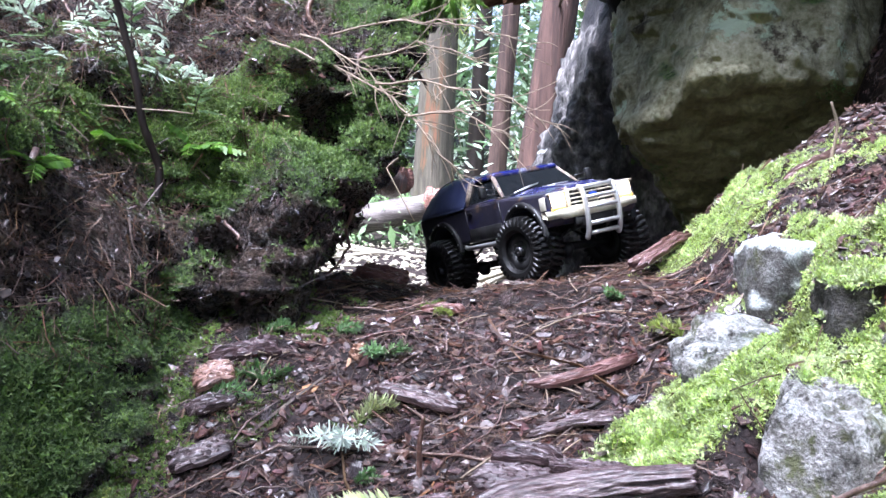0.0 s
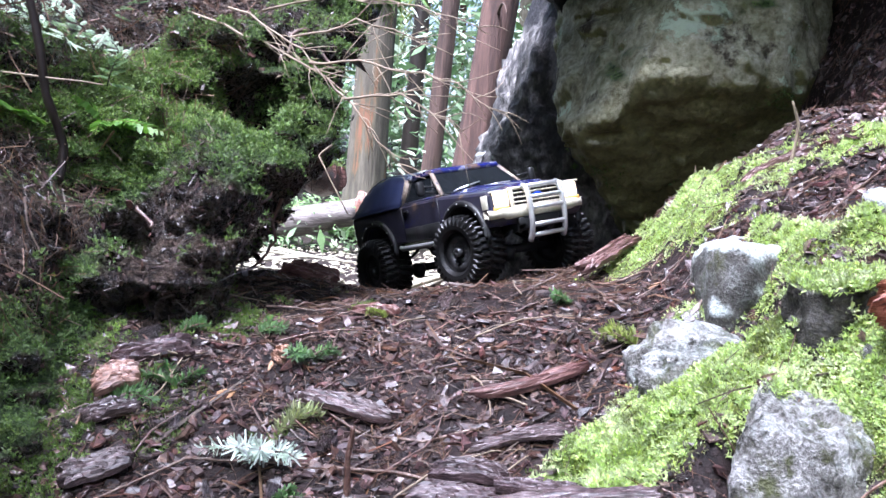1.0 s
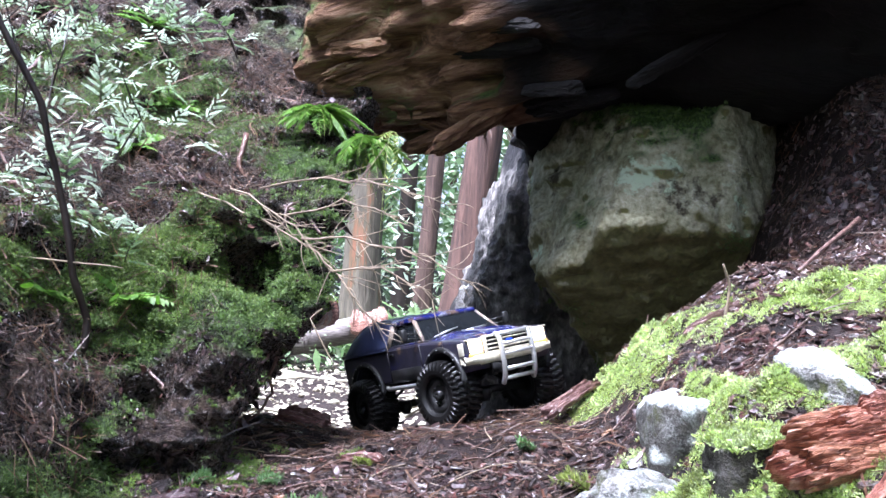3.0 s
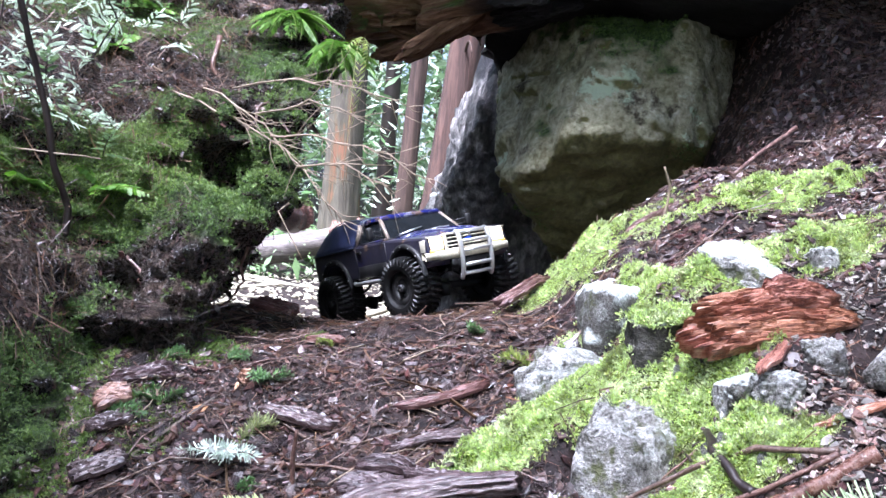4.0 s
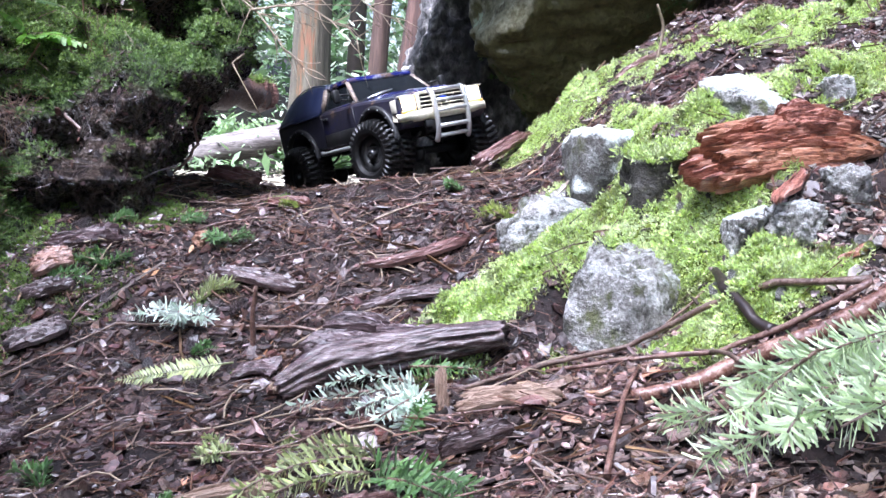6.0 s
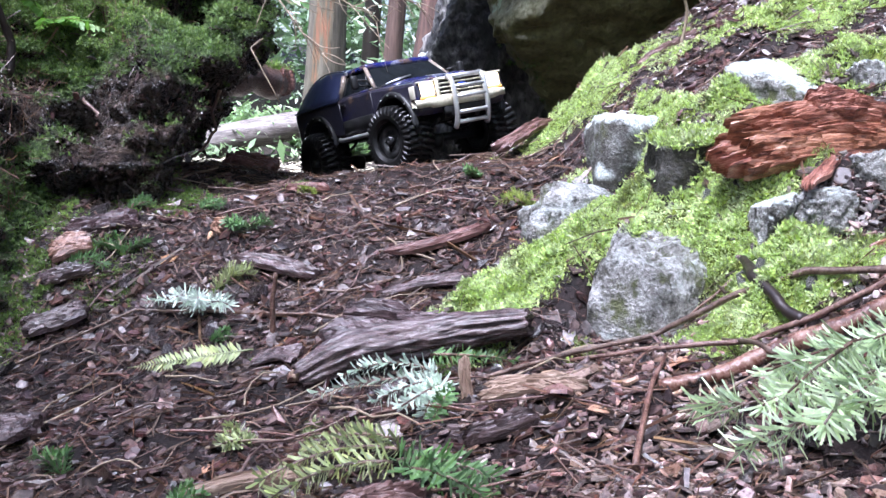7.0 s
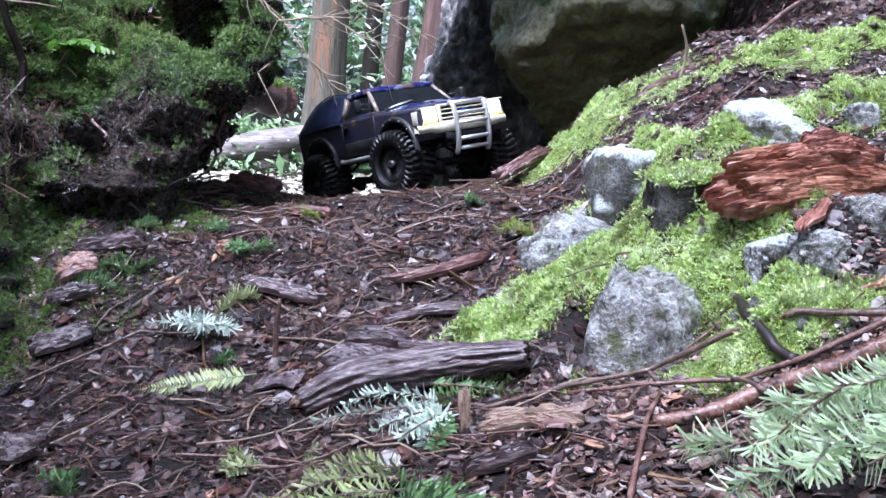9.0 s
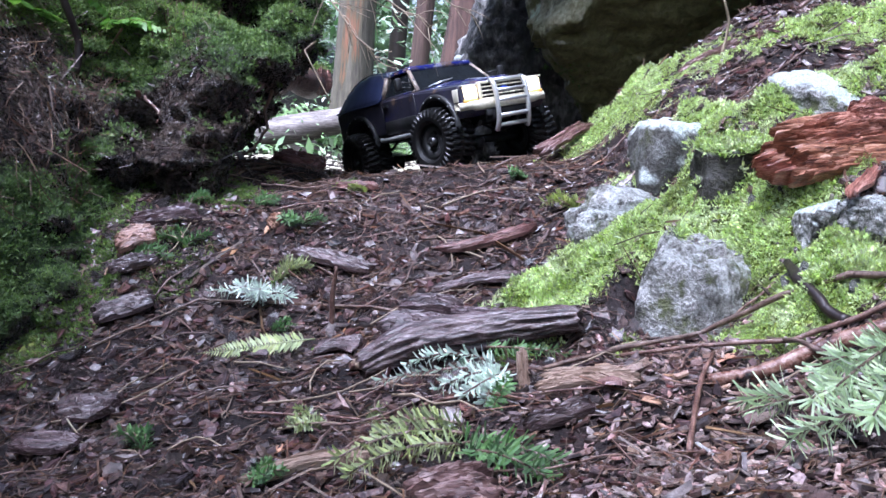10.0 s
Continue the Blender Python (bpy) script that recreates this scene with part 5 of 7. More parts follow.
pebble_meshes = [mesh_of("pebble", *rock((1, 0.8, 0.7), 200 + k, 2, None, 0.1, 0.06)) for k in range(5)]
for me in pebble_meshes:
    me.materials.append(M_STONE)
for k in range(26):
    x, y = rng.uniform(0.52, 0.9), rng.uniform(0.74, 1.1)
    ob = new("pebble", pebble_meshes[k % 5])
    s = rng.uniform(0.004, 0.012)
    ob.matrix_world = Matrix.Translation(on_ground(x, y, s * 0.3)) @ pose(0, 0, 0, *rng.uniform(0, 360, 3)) @ Matrix.Scale(s, 4)
    tagged(ob, "small pale pebble on the litter", "pebble", "pebbles on the mound")


# ---- bark and wood ----
def between(a, b, roll=0.0):
    """A pose with its x axis from a to b, at the middle, turned about that axis."""
    a, b = Vector(a), Vector(b)
    x = (b - a).normalized()
    y = Vector((0, 0, 1)).cross(x).normalized()
    m = Matrix((x, y, x.cross(y))).transposed().to_4x4()
    return Matrix.Translation((a + b) / 2) @ m @ pose(0, 0, 0, roll)


def flat(x0, y0, x1, y1, lift=0.0):
    return on_ground(x0, y0, lift), on_ground(x1, y1, lift)


def bark(name, a, b, width, thick, seed, material, label, roll=0.0, fibre=0.45, over=1.05, rows=40, strands=24, category="bark", point=0.3):
    length = (Vector(b) - Vector(a)).length * over
    return thing(name, slab(length, width, thick * 0.8, seed, rows, strands, fibre * 1.4, 0.05, point), material, label, category, at=between(a, b, roll), smooth=False)


bark("bark_splinter", (0.585, 0.944, 0.178), (0.636, 1.006, 0.208), 0.014, 0.008, 5, M_REDBARK, "narrow red bark splinter leaning on moss")
def curved_bark(name, points, radii, flatness, seed, material, label, roll=0.0, terrace=0.0):
    """A thick bowed roll of bark: grooved along its length, flatter than wide, with torn ends."""
    p = np.array(points, float)
    u = np.linspace(0, len(p) - 1, 70)
    line = np.stack([np.interp(u, np.arange(len(p)), p[:, k]) for k in range(3)], 1)
    line = np.stack([np.convolve(np.pad(line[:, k], 6, mode="reflect", reflect_type="odd"), np.ones(13) / 13, "valid") for k in range(3)], 1)
    rad = np.interp(u, np.arange(len(p)), radii)
    t_ = np.gradient(line, axis=0)
    t_ /= np.linalg.norm(t_, axis=1)[:, None]
    side = np.cross(t_, (0, 0, 1.0))
    side /= np.linalg.norm(side, axis=1)[:, None]
    up = np.cross(side, t_)
    c_, s_ = math.cos(radians(roll)), math.sin(radians(roll))
    side, up = side * c_ + up * s_, up * c_ - side * s_
    sides = 96
    a_ = 2 * np.pi * np.arange(sides) / sides
    A_, U_ = np.meshgrid(a_, u)
    q = np.stack([np.cos(A_).ravel() * 3.0, np.sin(A_).ravel() * 3.0, U_.ravel() * 0.55], 1)
    groove = 0.17 * fbm(q, 1.0, 4, seed, 0.6, True).reshape(A_.shape) + 0.07 * fbm(q * (1, 1, 3), 3.0, 3, seed + 4).reshape(A_.shape)
    if terrace:
        groove = groove * 0.6 + terrace * np.round(2.6 * fbm(q * (1.3, 1.3, 0.8), 1.3, 4, seed + 6, 0.6)).reshape(A_.shape) / 2.6
    shell = np.sign(np.sin(A_)) * np.abs(np.sin(A_)) ** 0.8 * flatness
    R_ = rad[:, None] * (1 + groove)
    rag = 0.30 * fbm(np.stack([np.cos(a_) * 2.5, np.sin(a_) * 2.5, 0 * a_ + seed], 1), 1.5, 3, seed + 8) * rad.mean()
    along = rag[None] * (np.linspace(-1, 1, 70)[:, None] ** 5)
    v_ = line[:, None] + side[:, None] * (R_ * np.cos(A_))[..., None] + up[:, None] * (R_ * shell)[..., None] + t_[:, None] * along[..., None]
    ids_ = np.arange(70 * sides).reshape(70, sides)
    quad = np.stack([ids_[:-1], np.roll(ids_[:-1], -1, 1), np.roll(ids_[1:], -1, 1), ids_[1:]], -1).reshape(-1, 4)
    verts = np.concatenate([v_.reshape(-1, 3), [line[0] + t_[0] * 0.010, line[-1] - t_[-1] * 0.008]])
    n_ = 70 * sides
    caps = [[n_, ids_[0, (j + 1) % sides], ids_[0, j]] for j in range(sides)] + [[n_ + 1, ids_[-1, j], ids_[-1, (j + 1) % sides]] for j in range(sides)]
    return thing(name, (verts, quad.tolist() + caps), material, label, "bark")


curved_bark("bark_slab", [on_ground(0.138, 0.972, 0.004), on_ground(0.185, 0.985, 0.020), on_ground(0.240, 0.996, 0.026), on_ground(0.300, 0.990, 0.024), on_ground(0.352, 0.978, 0.024)], [0.015, 0.022, 0.022, 0.019, 0.015], 0.72, 7, M_BARK, "long thick wet purple-brown bark slab, bowed and grooved")
red_piece = tagged(new("bark_piece"), "thick fibrous red bark piece lying on a mossy stone", "bark")
red_piece.matrix_world = between((0.512, 1.018, 0.206), (0.742, 1.086, 0.232), 30)
for k, (start, stop, wide, across, z, thick) in enumerate(((-0.118, 0.100, 0.064, -0.010, -0.010, 0.016), (-0.112, 0.116, 0.080, 0.000, -0.002, 0.018), (-0.092, 0.120, 0.074, 0.004, 0.008, 0.016), (-0.070, 0.098, 0.060, 0.010, 0.016, 0.014),
                                                        (-0.030, 0.104, 0.044, 0.016, 0.023, 0.013), (0.002, 0.075, 0.034, 0.020, 0.030, 0.012), (-0.085, 0.010, 0.026, -0.020, 0.006, 0.010), (0.030, 0.125, 0.030, -0.016, 0.010, 0.010), (0.018, 0.050, 0.018, 0.030, 0.037, 0.008))):
    part("bark_layer", slab(stop - start, wide, thick, 330 + k, 100, 44, 0.55, 0.02, 0.55), M_REDBARK, red_piece, smooth=False, at=pose((start + stop) / 2, across, z, 0, 0, 3 * math.sin(k * 2.1)))
bark("wood_splinter", on_ground(0.134, 0.968, 0.004), on_ground(0.150, 0.985, 0.022), 0.016, 0.008, 44, M_PALEWOOD, "torn tan wood at the end of the bark slab", 0, category="wood")
bark("bark_slab", *flat(0.150, 1.060, 0.232, 1.050, 0.012), 0.045, 0.018, 8, M_BARK, "wet dark bark slab behind a larger one", 10)
bark("bark_slab", *flat(0.170, 1.110, 0.240, 1.085, 0.010), 0.034, 0.016, 9, M_BARK, "layered wet brown bark slab on litter", 8)
bark("bark_slab", *flat(0.225, 1.075, 0.300, 1.045, 0.010), 0.024, 0.014, 10, M_BARK, "narrow dark bark slab on litter", 8)
bark("bark_slab", *flat(-0.195, 1.294, -0.11, 1.33, 0.012), 0.048, 0.022, 12, M_BARK, "weathered grey-brown bark slab below the bank", 15, 0.6)
bark("bark_slab", *flat(0.022, 1.258, 0.130, 1.226, 0.008), 0.030, 0.013, 13, M_BARK, "flat dark grey bark strip on litter", 6)
bark("bark_strip", *flat(0.205, 1.240, 0.335, 1.296, 0.010), 0.020, 0.011, 14, M_DARKRED, "long thin reddish-brown bark strip", 10)
bark("bark_strip", *flat(0.200, 1.158, 0.312, 1.176, 0.008), 0.028, 0.010, 15, M_BARK, "curled dark bark strip on wet litter", 8)
bark("bark_piece", *flat(0.630, 0.900, 0.705, 0.912, 0.014), 0.030, 0.010, 16, M_REDBARK, "thin curled red bark piece by pebbles", -15)
bark("bark_piece", *flat(0.715, 0.885, 0.815, 0.905, 0.012), 0.032, 0.014, 17, M_REDBARK, "pale red bark piece near the flat stone", -10)
bark("wood_fragment", *flat(0.300, 0.868, 0.385, 0.838, 0.006), 0.024, 0.010, 18, M_PALEWOOD, "pale splintered wood fragment in the litter", 20, 0.6, category="wood")
bark("wood_splinter", on_ground(0.290, 0.866, 0.0), on_ground(0.286, 0.878, 0.036), 0.010, 0.006, 19, M_PALEWOOD, "upright tan wood splinter", 0, category="wood")
bark("wood_fragment", *flat(0.282, 0.790, 0.342, 0.800, 0.008), 0.018, 0.012, 20, M_BARK, "dark wet wood fragment", 15, 0.6, category="wood")
bark("bark_piece", *flat(0.195, 0.690, 0.258, 0.712, 0.010), 0.040, 0.018, 23, M_DARKRED, "rough red-brown bark piece in the litter", 20)
bark("wood_fragment", *flat(0.065, 0.752, 0.165, 0.790, 0.008), 0.016, 0.009, 24, M_PALEWOOD, "pale bleached wood strip on litter", 10, category="wood")
bark("bark_piece", *flat(0.560, 1.545, 0.650, 1.540, 0.004), 0.022, 0.012, 25, M_DARKRED, "dark red bark piece on the ridge of the mound", 25)
bark("bark_piece", *flat(-0.200, 1.253, -0.150, 1.268, 0.010), 0.042, 0.012, 26, M_REDBARK, "pinkish-brown flat bark piece below the bank", 20)
bark("bark_slab", *flat(-0.195, 1.215, -0.135, 1.232, 0.008), 0.030, 0.012, 27, M_BARK, "dark layered bark slab below the bank", 15)
bark("bark_slab", *flat(0.085, 1.030, 0.135, 1.022, 0.008), 0.034, 0.008, 28, M_BARK, "small flat dark bark slab beside the fern", 12)
bark("bark_chip", *flat(-0.020, 1.338, -0.004, 1.326, 0.010), 0.022, 0.012, 29, M_TAN, "orange bark chip standing in litter", 60)
bark("bark_piece", *flat(0.055, 1.480, 0.115, 1.470, 0.008), 0.022, 0.010, 30, M_DARKRED, "small bright red bark piece", 10)
bark("bark_piece", *flat(-0.10, 1.80, 0.00, 1.77, 0.012), 0.05, 0.02, 32, M_DARKRED, "broken red bark piece on the crest", 15)
bark("bark_slab", *flat(-0.185, 1.140, -0.120, 1.165, 0.010), 0.040, 0.014, 33, M_BARK, "dark splintered bark slab under the bank", 10)
bark("bark_slab", *flat(-0.145, 0.935, -0.085, 0.945, 0.010), 0.04, 0.014, 35, M_BARK, "wet black bark slab on the litter", 8)
bark("bark_slab", *flat(-0.165, 0.885, -0.10, 0.875, 0.010), 0.035, 0.012, 36, M_BARK, "wet black bark slab on the litter", 8)
bark("bark_piece", *flat(0.36, 1.60, 0.45, 1.66, 0.012), 0.03, 0.014, 38, M_DARKRED, "dark red bark piece near the boulder", 10)

# fallen leaves and larger chips, one by one
leaf_shapes = [mesh_of("dry_leaf", *flake(np.random.default_rng(300 + k), 1.0, 0.06, 8)) for k in range(3)]
for me in leaf_shapes:
    me.materials.append(M_TAN)
for k, (x, y, s) in enumerate(((-0.058, 1.254, 0.022), (0.085, 0.824, 0.010), (-0.02, 1.32, 0.010), (0.36, 0.865, 0.018), (0.385, 0.80, 0.012), (0.41, 0.845, 0.010), (0.34, 0.77, 0.011), (0.43, 1.42, 0.016), (0.33, 0.90, 0.012), (0.46, 0.86, 0.016))):
    ob = new("dry_leaf", leaf_shapes[k % 3])
    ob.matrix_world = lie(x, y, 40 * k, 0.004, 12) @ Matrix.Scale(s, 4)
    tagged(ob, "curled orange-tan leaf on wet litter", "leaf", "dry leaves")
chip_meshes = [mesh_of("bark_chip", *flake(np.random.default_rng(400 + k), 1.0, None, 5 + k % 4), smooth=False) for k in range(12)]
for me in chip_meshes:
    me.materials.append(M_CHIPONE)
rng = np.random.default_rng(21)
count = 0
while count < 295:
    x, y = rng.uniform(-0.28, 0.62), rng.uniform(0.62, 1.75)
    if moss_mask(np.array([x]), np.array([y]))[0] > 0.3 or rng.uniform() > 0.75 + 0.25 * (y > 1.0):
        continue
    if ground_n(np.array([x]), np.array([y]))[0, 2] < 0.8:
        continue
    ob = new("bark_chip", chip_meshes[count % 12])
    s = rng.uniform(0.007, 0.020) * (1.45 if rng.uniform() < 0.25 else 1)
    ob.matrix_world = lie(x, y, rng.uniform(0, 360), 0.001, rng.normal(0, 12), rng.normal(0, 14)) @ Matrix.Scale(s, 4)
    tagged(ob, "wet dark brown bark chip on the ground", "bark chip", "bark chips on the path")
    count += 1


# ---- sticks and twigs ----
def stick(name, points, r0, r1, label, material=None, category="stick", sides=8, bumps=0.0):
    p = np.array(points, float)
    dense = []
    for i in range(len(p) - 1):
        dense += [p[i] + (p[i + 1] - p[i]) * k / 5 for k in range(5)]
    dense = np.array(dense + [p[-1]])
    wob = np.stack([vnoise(dense * 35, 3), vnoise(dense * 35, 4), vnoise(dense * 35, 5)], 1)
    radii = np.linspace(r0, r1, len(dense)) * (1 + 0.18 * vnoise(dense * 90, 6))
    return thing(name, tube(dense + wob * max(min(r0, 0.004), 0.0015) * 0.7, radii, sides=sides), material or M_TWIG, label, category)


def gp(x, y, lift=0.004):
    return tuple(on_ground(x, y, lift))


rng = np.random.default_rng(29)
for k in range(90):
    x, y = rng.uniform(-0.26, 0.55), rng.uniform(0.68, 1.60)
    if moss_mask(np.array([x]), np.array([y]))[0] > 0.35:
        continue
    a, reach = rng.normal(0.3, 0.9), rng.uniform(0.02, 0.075)
    bow = rng.normal(0, 0.012)
    ends = [gp(x + s_ * reach * math.cos(a) - bow * (1 - s_ * s_) * math.sin(a), y + s_ * reach * math.sin(a) + bow * (1 - s_ * s_) * math.cos(a), 0.006 + 0.003 * (1 - s_ * s_)) for s_ in (-1, -0.5, 0, 0.5, 1)]
    tagged(stick("fine_twig", ends, rng.uniform(0.0008, 0.0017), 0.0007, "thin brown twig lying on wet litter", (M_TWIG, M_TWIG, M_DEADTWIG)[k % 3], "twig", 5), group="twigs on the path")


stick("stick", [gp(0.252, 0.859, 0.006), gp(0.310, 0.908, 0.010), gp(0.385, 0.936, 0.012), gp(0.463, 0.950, 0.012), gp(0.526, 0.915, 0.014), gp(0.570, 0.884, 0.014), gp(0.621, 0.826, 0.012)], 0.0020, 0.0034, "long thin brown stick lying over the litter")
stick("stick", [gp(0.440, 0.826, 0.002), gp(0.467, 0.828, 0.008), gp(0.521, 0.830, 0.012), gp(0.577, 0.806, 0.012), gp(0.640, 0.785, 0.012)], 0.0056, 0.0082, "thick reddish-brown stick, wet and peeling", M_REDSTICK, sides=12)
stick("stick", [gp(0.508, 0.898, 0.014), gp(0.516, 0.836, 0.020), gp(0.530, 0.790, 0.012)], 0.0016, 0.0026, "short forked twig over a thick stick")
stick("stick", [gp(0.384, 0.932, 0.006), gp(0.440, 0.900, 0.010), gp(0.519, 0.868, 0.014), gp(0.564, 0.842, 0.014), gp(0.617, 0.815, 0.014)], 0.0018, 0.0030, "thin dark stick beside a thicker one")
stick("curved_stick", [gp(0.543, 0.965, 0.024), gp(0.537, 0.915, 0.018), gp(0.545, 0.872, 0.018), gp(0.557, 0.848, 0.010)], 0.0046, 0.0052, "glossy black curved stick", M_STEM, sides=12)
stick("stick", [gp(0.452, 0.866, 0.008), gp(0.436, 0.835, 0.006), gp(0.421, 0.798, 0.008), gp(0.395, 0.718, 0.006)], 0.0016, 0.0026, "short crooked brown stick")
stick("stick", [gp(-0.190, 1.085), gp(-0.067, 1.155, 0.006), gp(0.028, 1.158, 0.008), gp(0.136, 1.115, 0.008), gp(0.224, 1.078)], 0.0014, 0.0020, "long thin dark twig on the litter")
stick("stick", [gp(0.02, 1.27), gp(0.10, 1.20, 0.006), gp(0.16, 1.185, 0.004), gp(0.22, 1.20)], 0.0013, 0.0018, "thin dark twig on the litter")
stick("mossy_twig", [gp(0.097, 1.085, -0.01), (0.0965, 1.083, 0.030), (0.0975, 1.080, 0.062)], 0.0032, 0.0022, "short upright mossy twig", M_TWIG)
stick("twig", [gp(0.618, 1.52, -0.01), (0.622, 1.515, 0.395), (0.612, 1.51, 0.425)], 0.0028, 0.0016, "small upright twig on the ridge", M_DEADTWIG)
stick("twig", [gp(0.540, 1.28, 0.008), gp(0.60, 1.32, 0.014), gp(0.68, 1.38, 0.012), gp(0.74, 1.42, 0.010), gp(0.82, 1.46, 0.006)], 0.0012, 0.0016, "thin arching brown twig over the moss")
stick("stick", [gp(0.72, 1.50, 0.02), gp(0.80, 1.56, 0.035), gp(0.86, 1.62, 0.05)], 0.003, 0.004, "grey stick on the dark slope")
stick("twig", [gp(-0.17, 1.00), gp(-0.13, 0.92, 0.01), gp(-0.10, 0.88, 0.008)], 0.001, 0.001, "thin pale twig on dark litter", M_DEADTWIG)
stick("stem", [(-0.315, 1.427, 0.253), (-0.315, 1.427, 0.301), (-0.33, 1.412, 0.364), (-0.354, 1.395, 0.492), (-0.378, 1.372, 0.598), (-0.436, 1.34, 0.725), (-0.49, 1.319, 0.938)], 0.0062, 0.0046, "dark bare sapling stem rising from the bank", M_STEM)

# dead branch with many fine twigs
branch = tagged(new("dead_branch"), "bare dead conifer branch with fine pale twigs", "branch")
rng = np.random.default_rng(33)
limbs = [[(-0.235, 1.66, 0.515), (-0.11, 1.60, 0.470), (-0.005, 1.52, 0.420), (0.045, 1.48, 0.365), (0.105, 1.45, 0.305)],
         [(-0.16, 1.62, 0.52), (-0.06, 1.56, 0.465), (-0.005, 1.52, 0.420)],
         [(-0.13, 1.68, 0.53), (-0.02, 1.62, 0.545), (0.08, 1.57, 0.535), (0.19, 1.53, 0.50)],
         [(-0.03, 1.54, 0.44), (0.06, 1.50, 0.435), (0.15, 1.47, 0.42), (0.235, 1.44, 0.375)],
         [(-0.06, 1.57, 0.475), (0.03, 1.55, 0.50), (0.12, 1.52, 0.475)],
         [(0.02, 1.49, 0.39), (0.10, 1.47, 0.395), (0.18, 1.45, 0.355)]]
for limb in limbs:
    p = np.array(limb)
    dense = np.concatenate([[p[i] + (p[i + 1] - p[i]) * k / 4 for k in range(4)] for i in range(len(p) - 1)] + [[p[-1]]])
    dense = dense + rng.normal(0, 0.0025, dense.shape)
    lo = part("limb", tube(dense, 0.0019, 0.0009, sides=6), M_DEADTWIG, branch)
    for k in range(2, len(dense)):
        for _ in range(2):
            d = dense[k] - dense[k - 1]
            d /= np.linalg.norm(d)
            side = np.array((rng.normal(0.3, 0.5), rng.normal(0, 0.35), rng.normal(-0.15, 0.6)))
            tip = dense[k] + (d * 0.5 + side * 0.8) * rng.uniform(0.03, 0.085)
            mid = (dense[k] + tip) / 2 + rng.normal(0, 0.006, 3)
            part("side_twig", tube(bezier(dense[k], mid, tip, 6), 0.0008, 0.0004, sides=4), M_DEADTWIG, lo)


# ---- plants ----
def frond(length, width, pairs, seed, droop=0.25, slim=0.2, droop_leaf=0.1):
    """A fern frond along x: a midrib and pairs of pointed leaflets. Returns rib and leaves."""
    r = np.random.default_rng(seed)
    t = np.linspace(0, 1, 14)
    rib = np.stack([t * length, 0.03 * length * np.sin(t * 3 + seed), -droop * length * t ** 2], 1)
    verts, faces = [], []
    for k in range(pairs):
        s = 0.10 + 0.88 * k / pairs
        base = np.array([np.interp(s, t, rib[:, i]) for i in range(3)])
        reach = width * (math.sin(math.pi * min(1, 0.18 + s * 0.85)) ** 0.8) * r.uniform(0.85, 1.1)
        for side in (-1, 1):
            ang = side * r.uniform(1.0, 1.25)
            d = np.array((math.cos(ang), math.sin(ang), -droop * s * 1.2 - droop_leaf * r.uniform(0.2, 1.4)))
            w = np.array((-d[1], d[0], r.normal(0, 0.25))) * reach * slim
            i = len(verts)
            mid = base + d * reach * 0.45 + (0, 0, 0.05 * reach)
            verts += [base - w * 0.35, base + w * 0.35, mid + w, base + d * reach, mid - w]
            faces.append([i, i + 1, i + 2, i + 3, i + 4] if side > 0 else [i, i + 4, i + 3, i + 2, i + 1])
    return tube(rib, 0.006 * length + 0.0004, 0.0003, sides=5), (np.array(verts), faces)


def fern(name, at, fronds, length, width, label, leaf, seed, spread=360, droop=(0.2, 0.6), pairs=18, slim=0.2, lean=35, facing=0):
    ob = tagged(new(name), label, "fern")
    r = np.random.default_rng(seed)
    for k in range(fronds):
        rib, leaves = frond(length * r.uniform(0.7, 1.1), width * r.uniform(0.8, 1.1), pairs, seed * 7 + k, r.uniform(*droop), slim)
        m = pose(0, 0, 0, 0, 0, facing + spread * (k + r.uniform(-0.3, 0.3)) / fronds) @ pose(0, 0, 0, r.normal(0, 15), -r.uniform(lean - 20, lean + 15), 0)
        f = part("frond", leaves, leaf, ob, smooth=False, at=m)
        part("stalk", rib, M_PALEFERN, f)
    ob.matrix_world = at
    return ob


one = tagged(new("fern_frond"), "single fallen yellow-green fern frond on dark litter", "fern")
rib, leaves = frond(0.122, 0.019, 36, 5, 0.02, 0.10, 0.05)
f = part("frond", leaves, M_OLIVEFIR, one, smooth=False)
part("stalk", rib, M_OLIVEFIR, f)
one.matrix_world = lie(0.086, 1.032, 187, 0.014, 5, -22)


def needles(points, length, per, seed, flatness=0.5, width=0.0011):
    """Flat fir needles along a twig."""
    r = np.random.default_rng(seed)
    p = np.array(points)
    verts, faces = [], []
    for i in range(len(p) - 1):
        d = p[i + 1] - p[i]
        step = np.linalg.norm(d)
        d /= step
        a = np.cross(d, (0, 0, 1.0))
        a /= np.linalg.norm(a) + 1e-9
        b = np.cross(a, d)
        for k in range(per):
            base = p[i] + d * step * (k + r.uniform()) / per
            th = r.uniform(0, 2 * math.pi)
            out = a * math.cos(th) + b * math.sin(th) * (1 - flatness)
            out /= np.linalg.norm(out)
            w_ = d * r.uniform(0.25, 0.7) + out + r.normal(0, 0.2, 3)
            w_ /= np.linalg.norm(w_)
            tip = base + w_ * length * r.uniform(0.75, 1.1) * (1 - 0.25 * i / len(p))
            side = np.cross(w_, d * 0.6 + b * 0.4)
            side *= width / (np.linalg.norm(side) + 1e-9)
            mid = (base + tip) / 2 + (0, 0, -0.03 * length)
            n = len(verts)
            verts += [base - side * 0.6, base + side * 0.6, mid + side, mid - side, tip + side * 0.7, tip - side * 0.7]
            faces += [[n, n + 1, n + 2, n + 3], [n + 3, n + 2, n + 4, n + 5]]
    return np.array(verts), faces


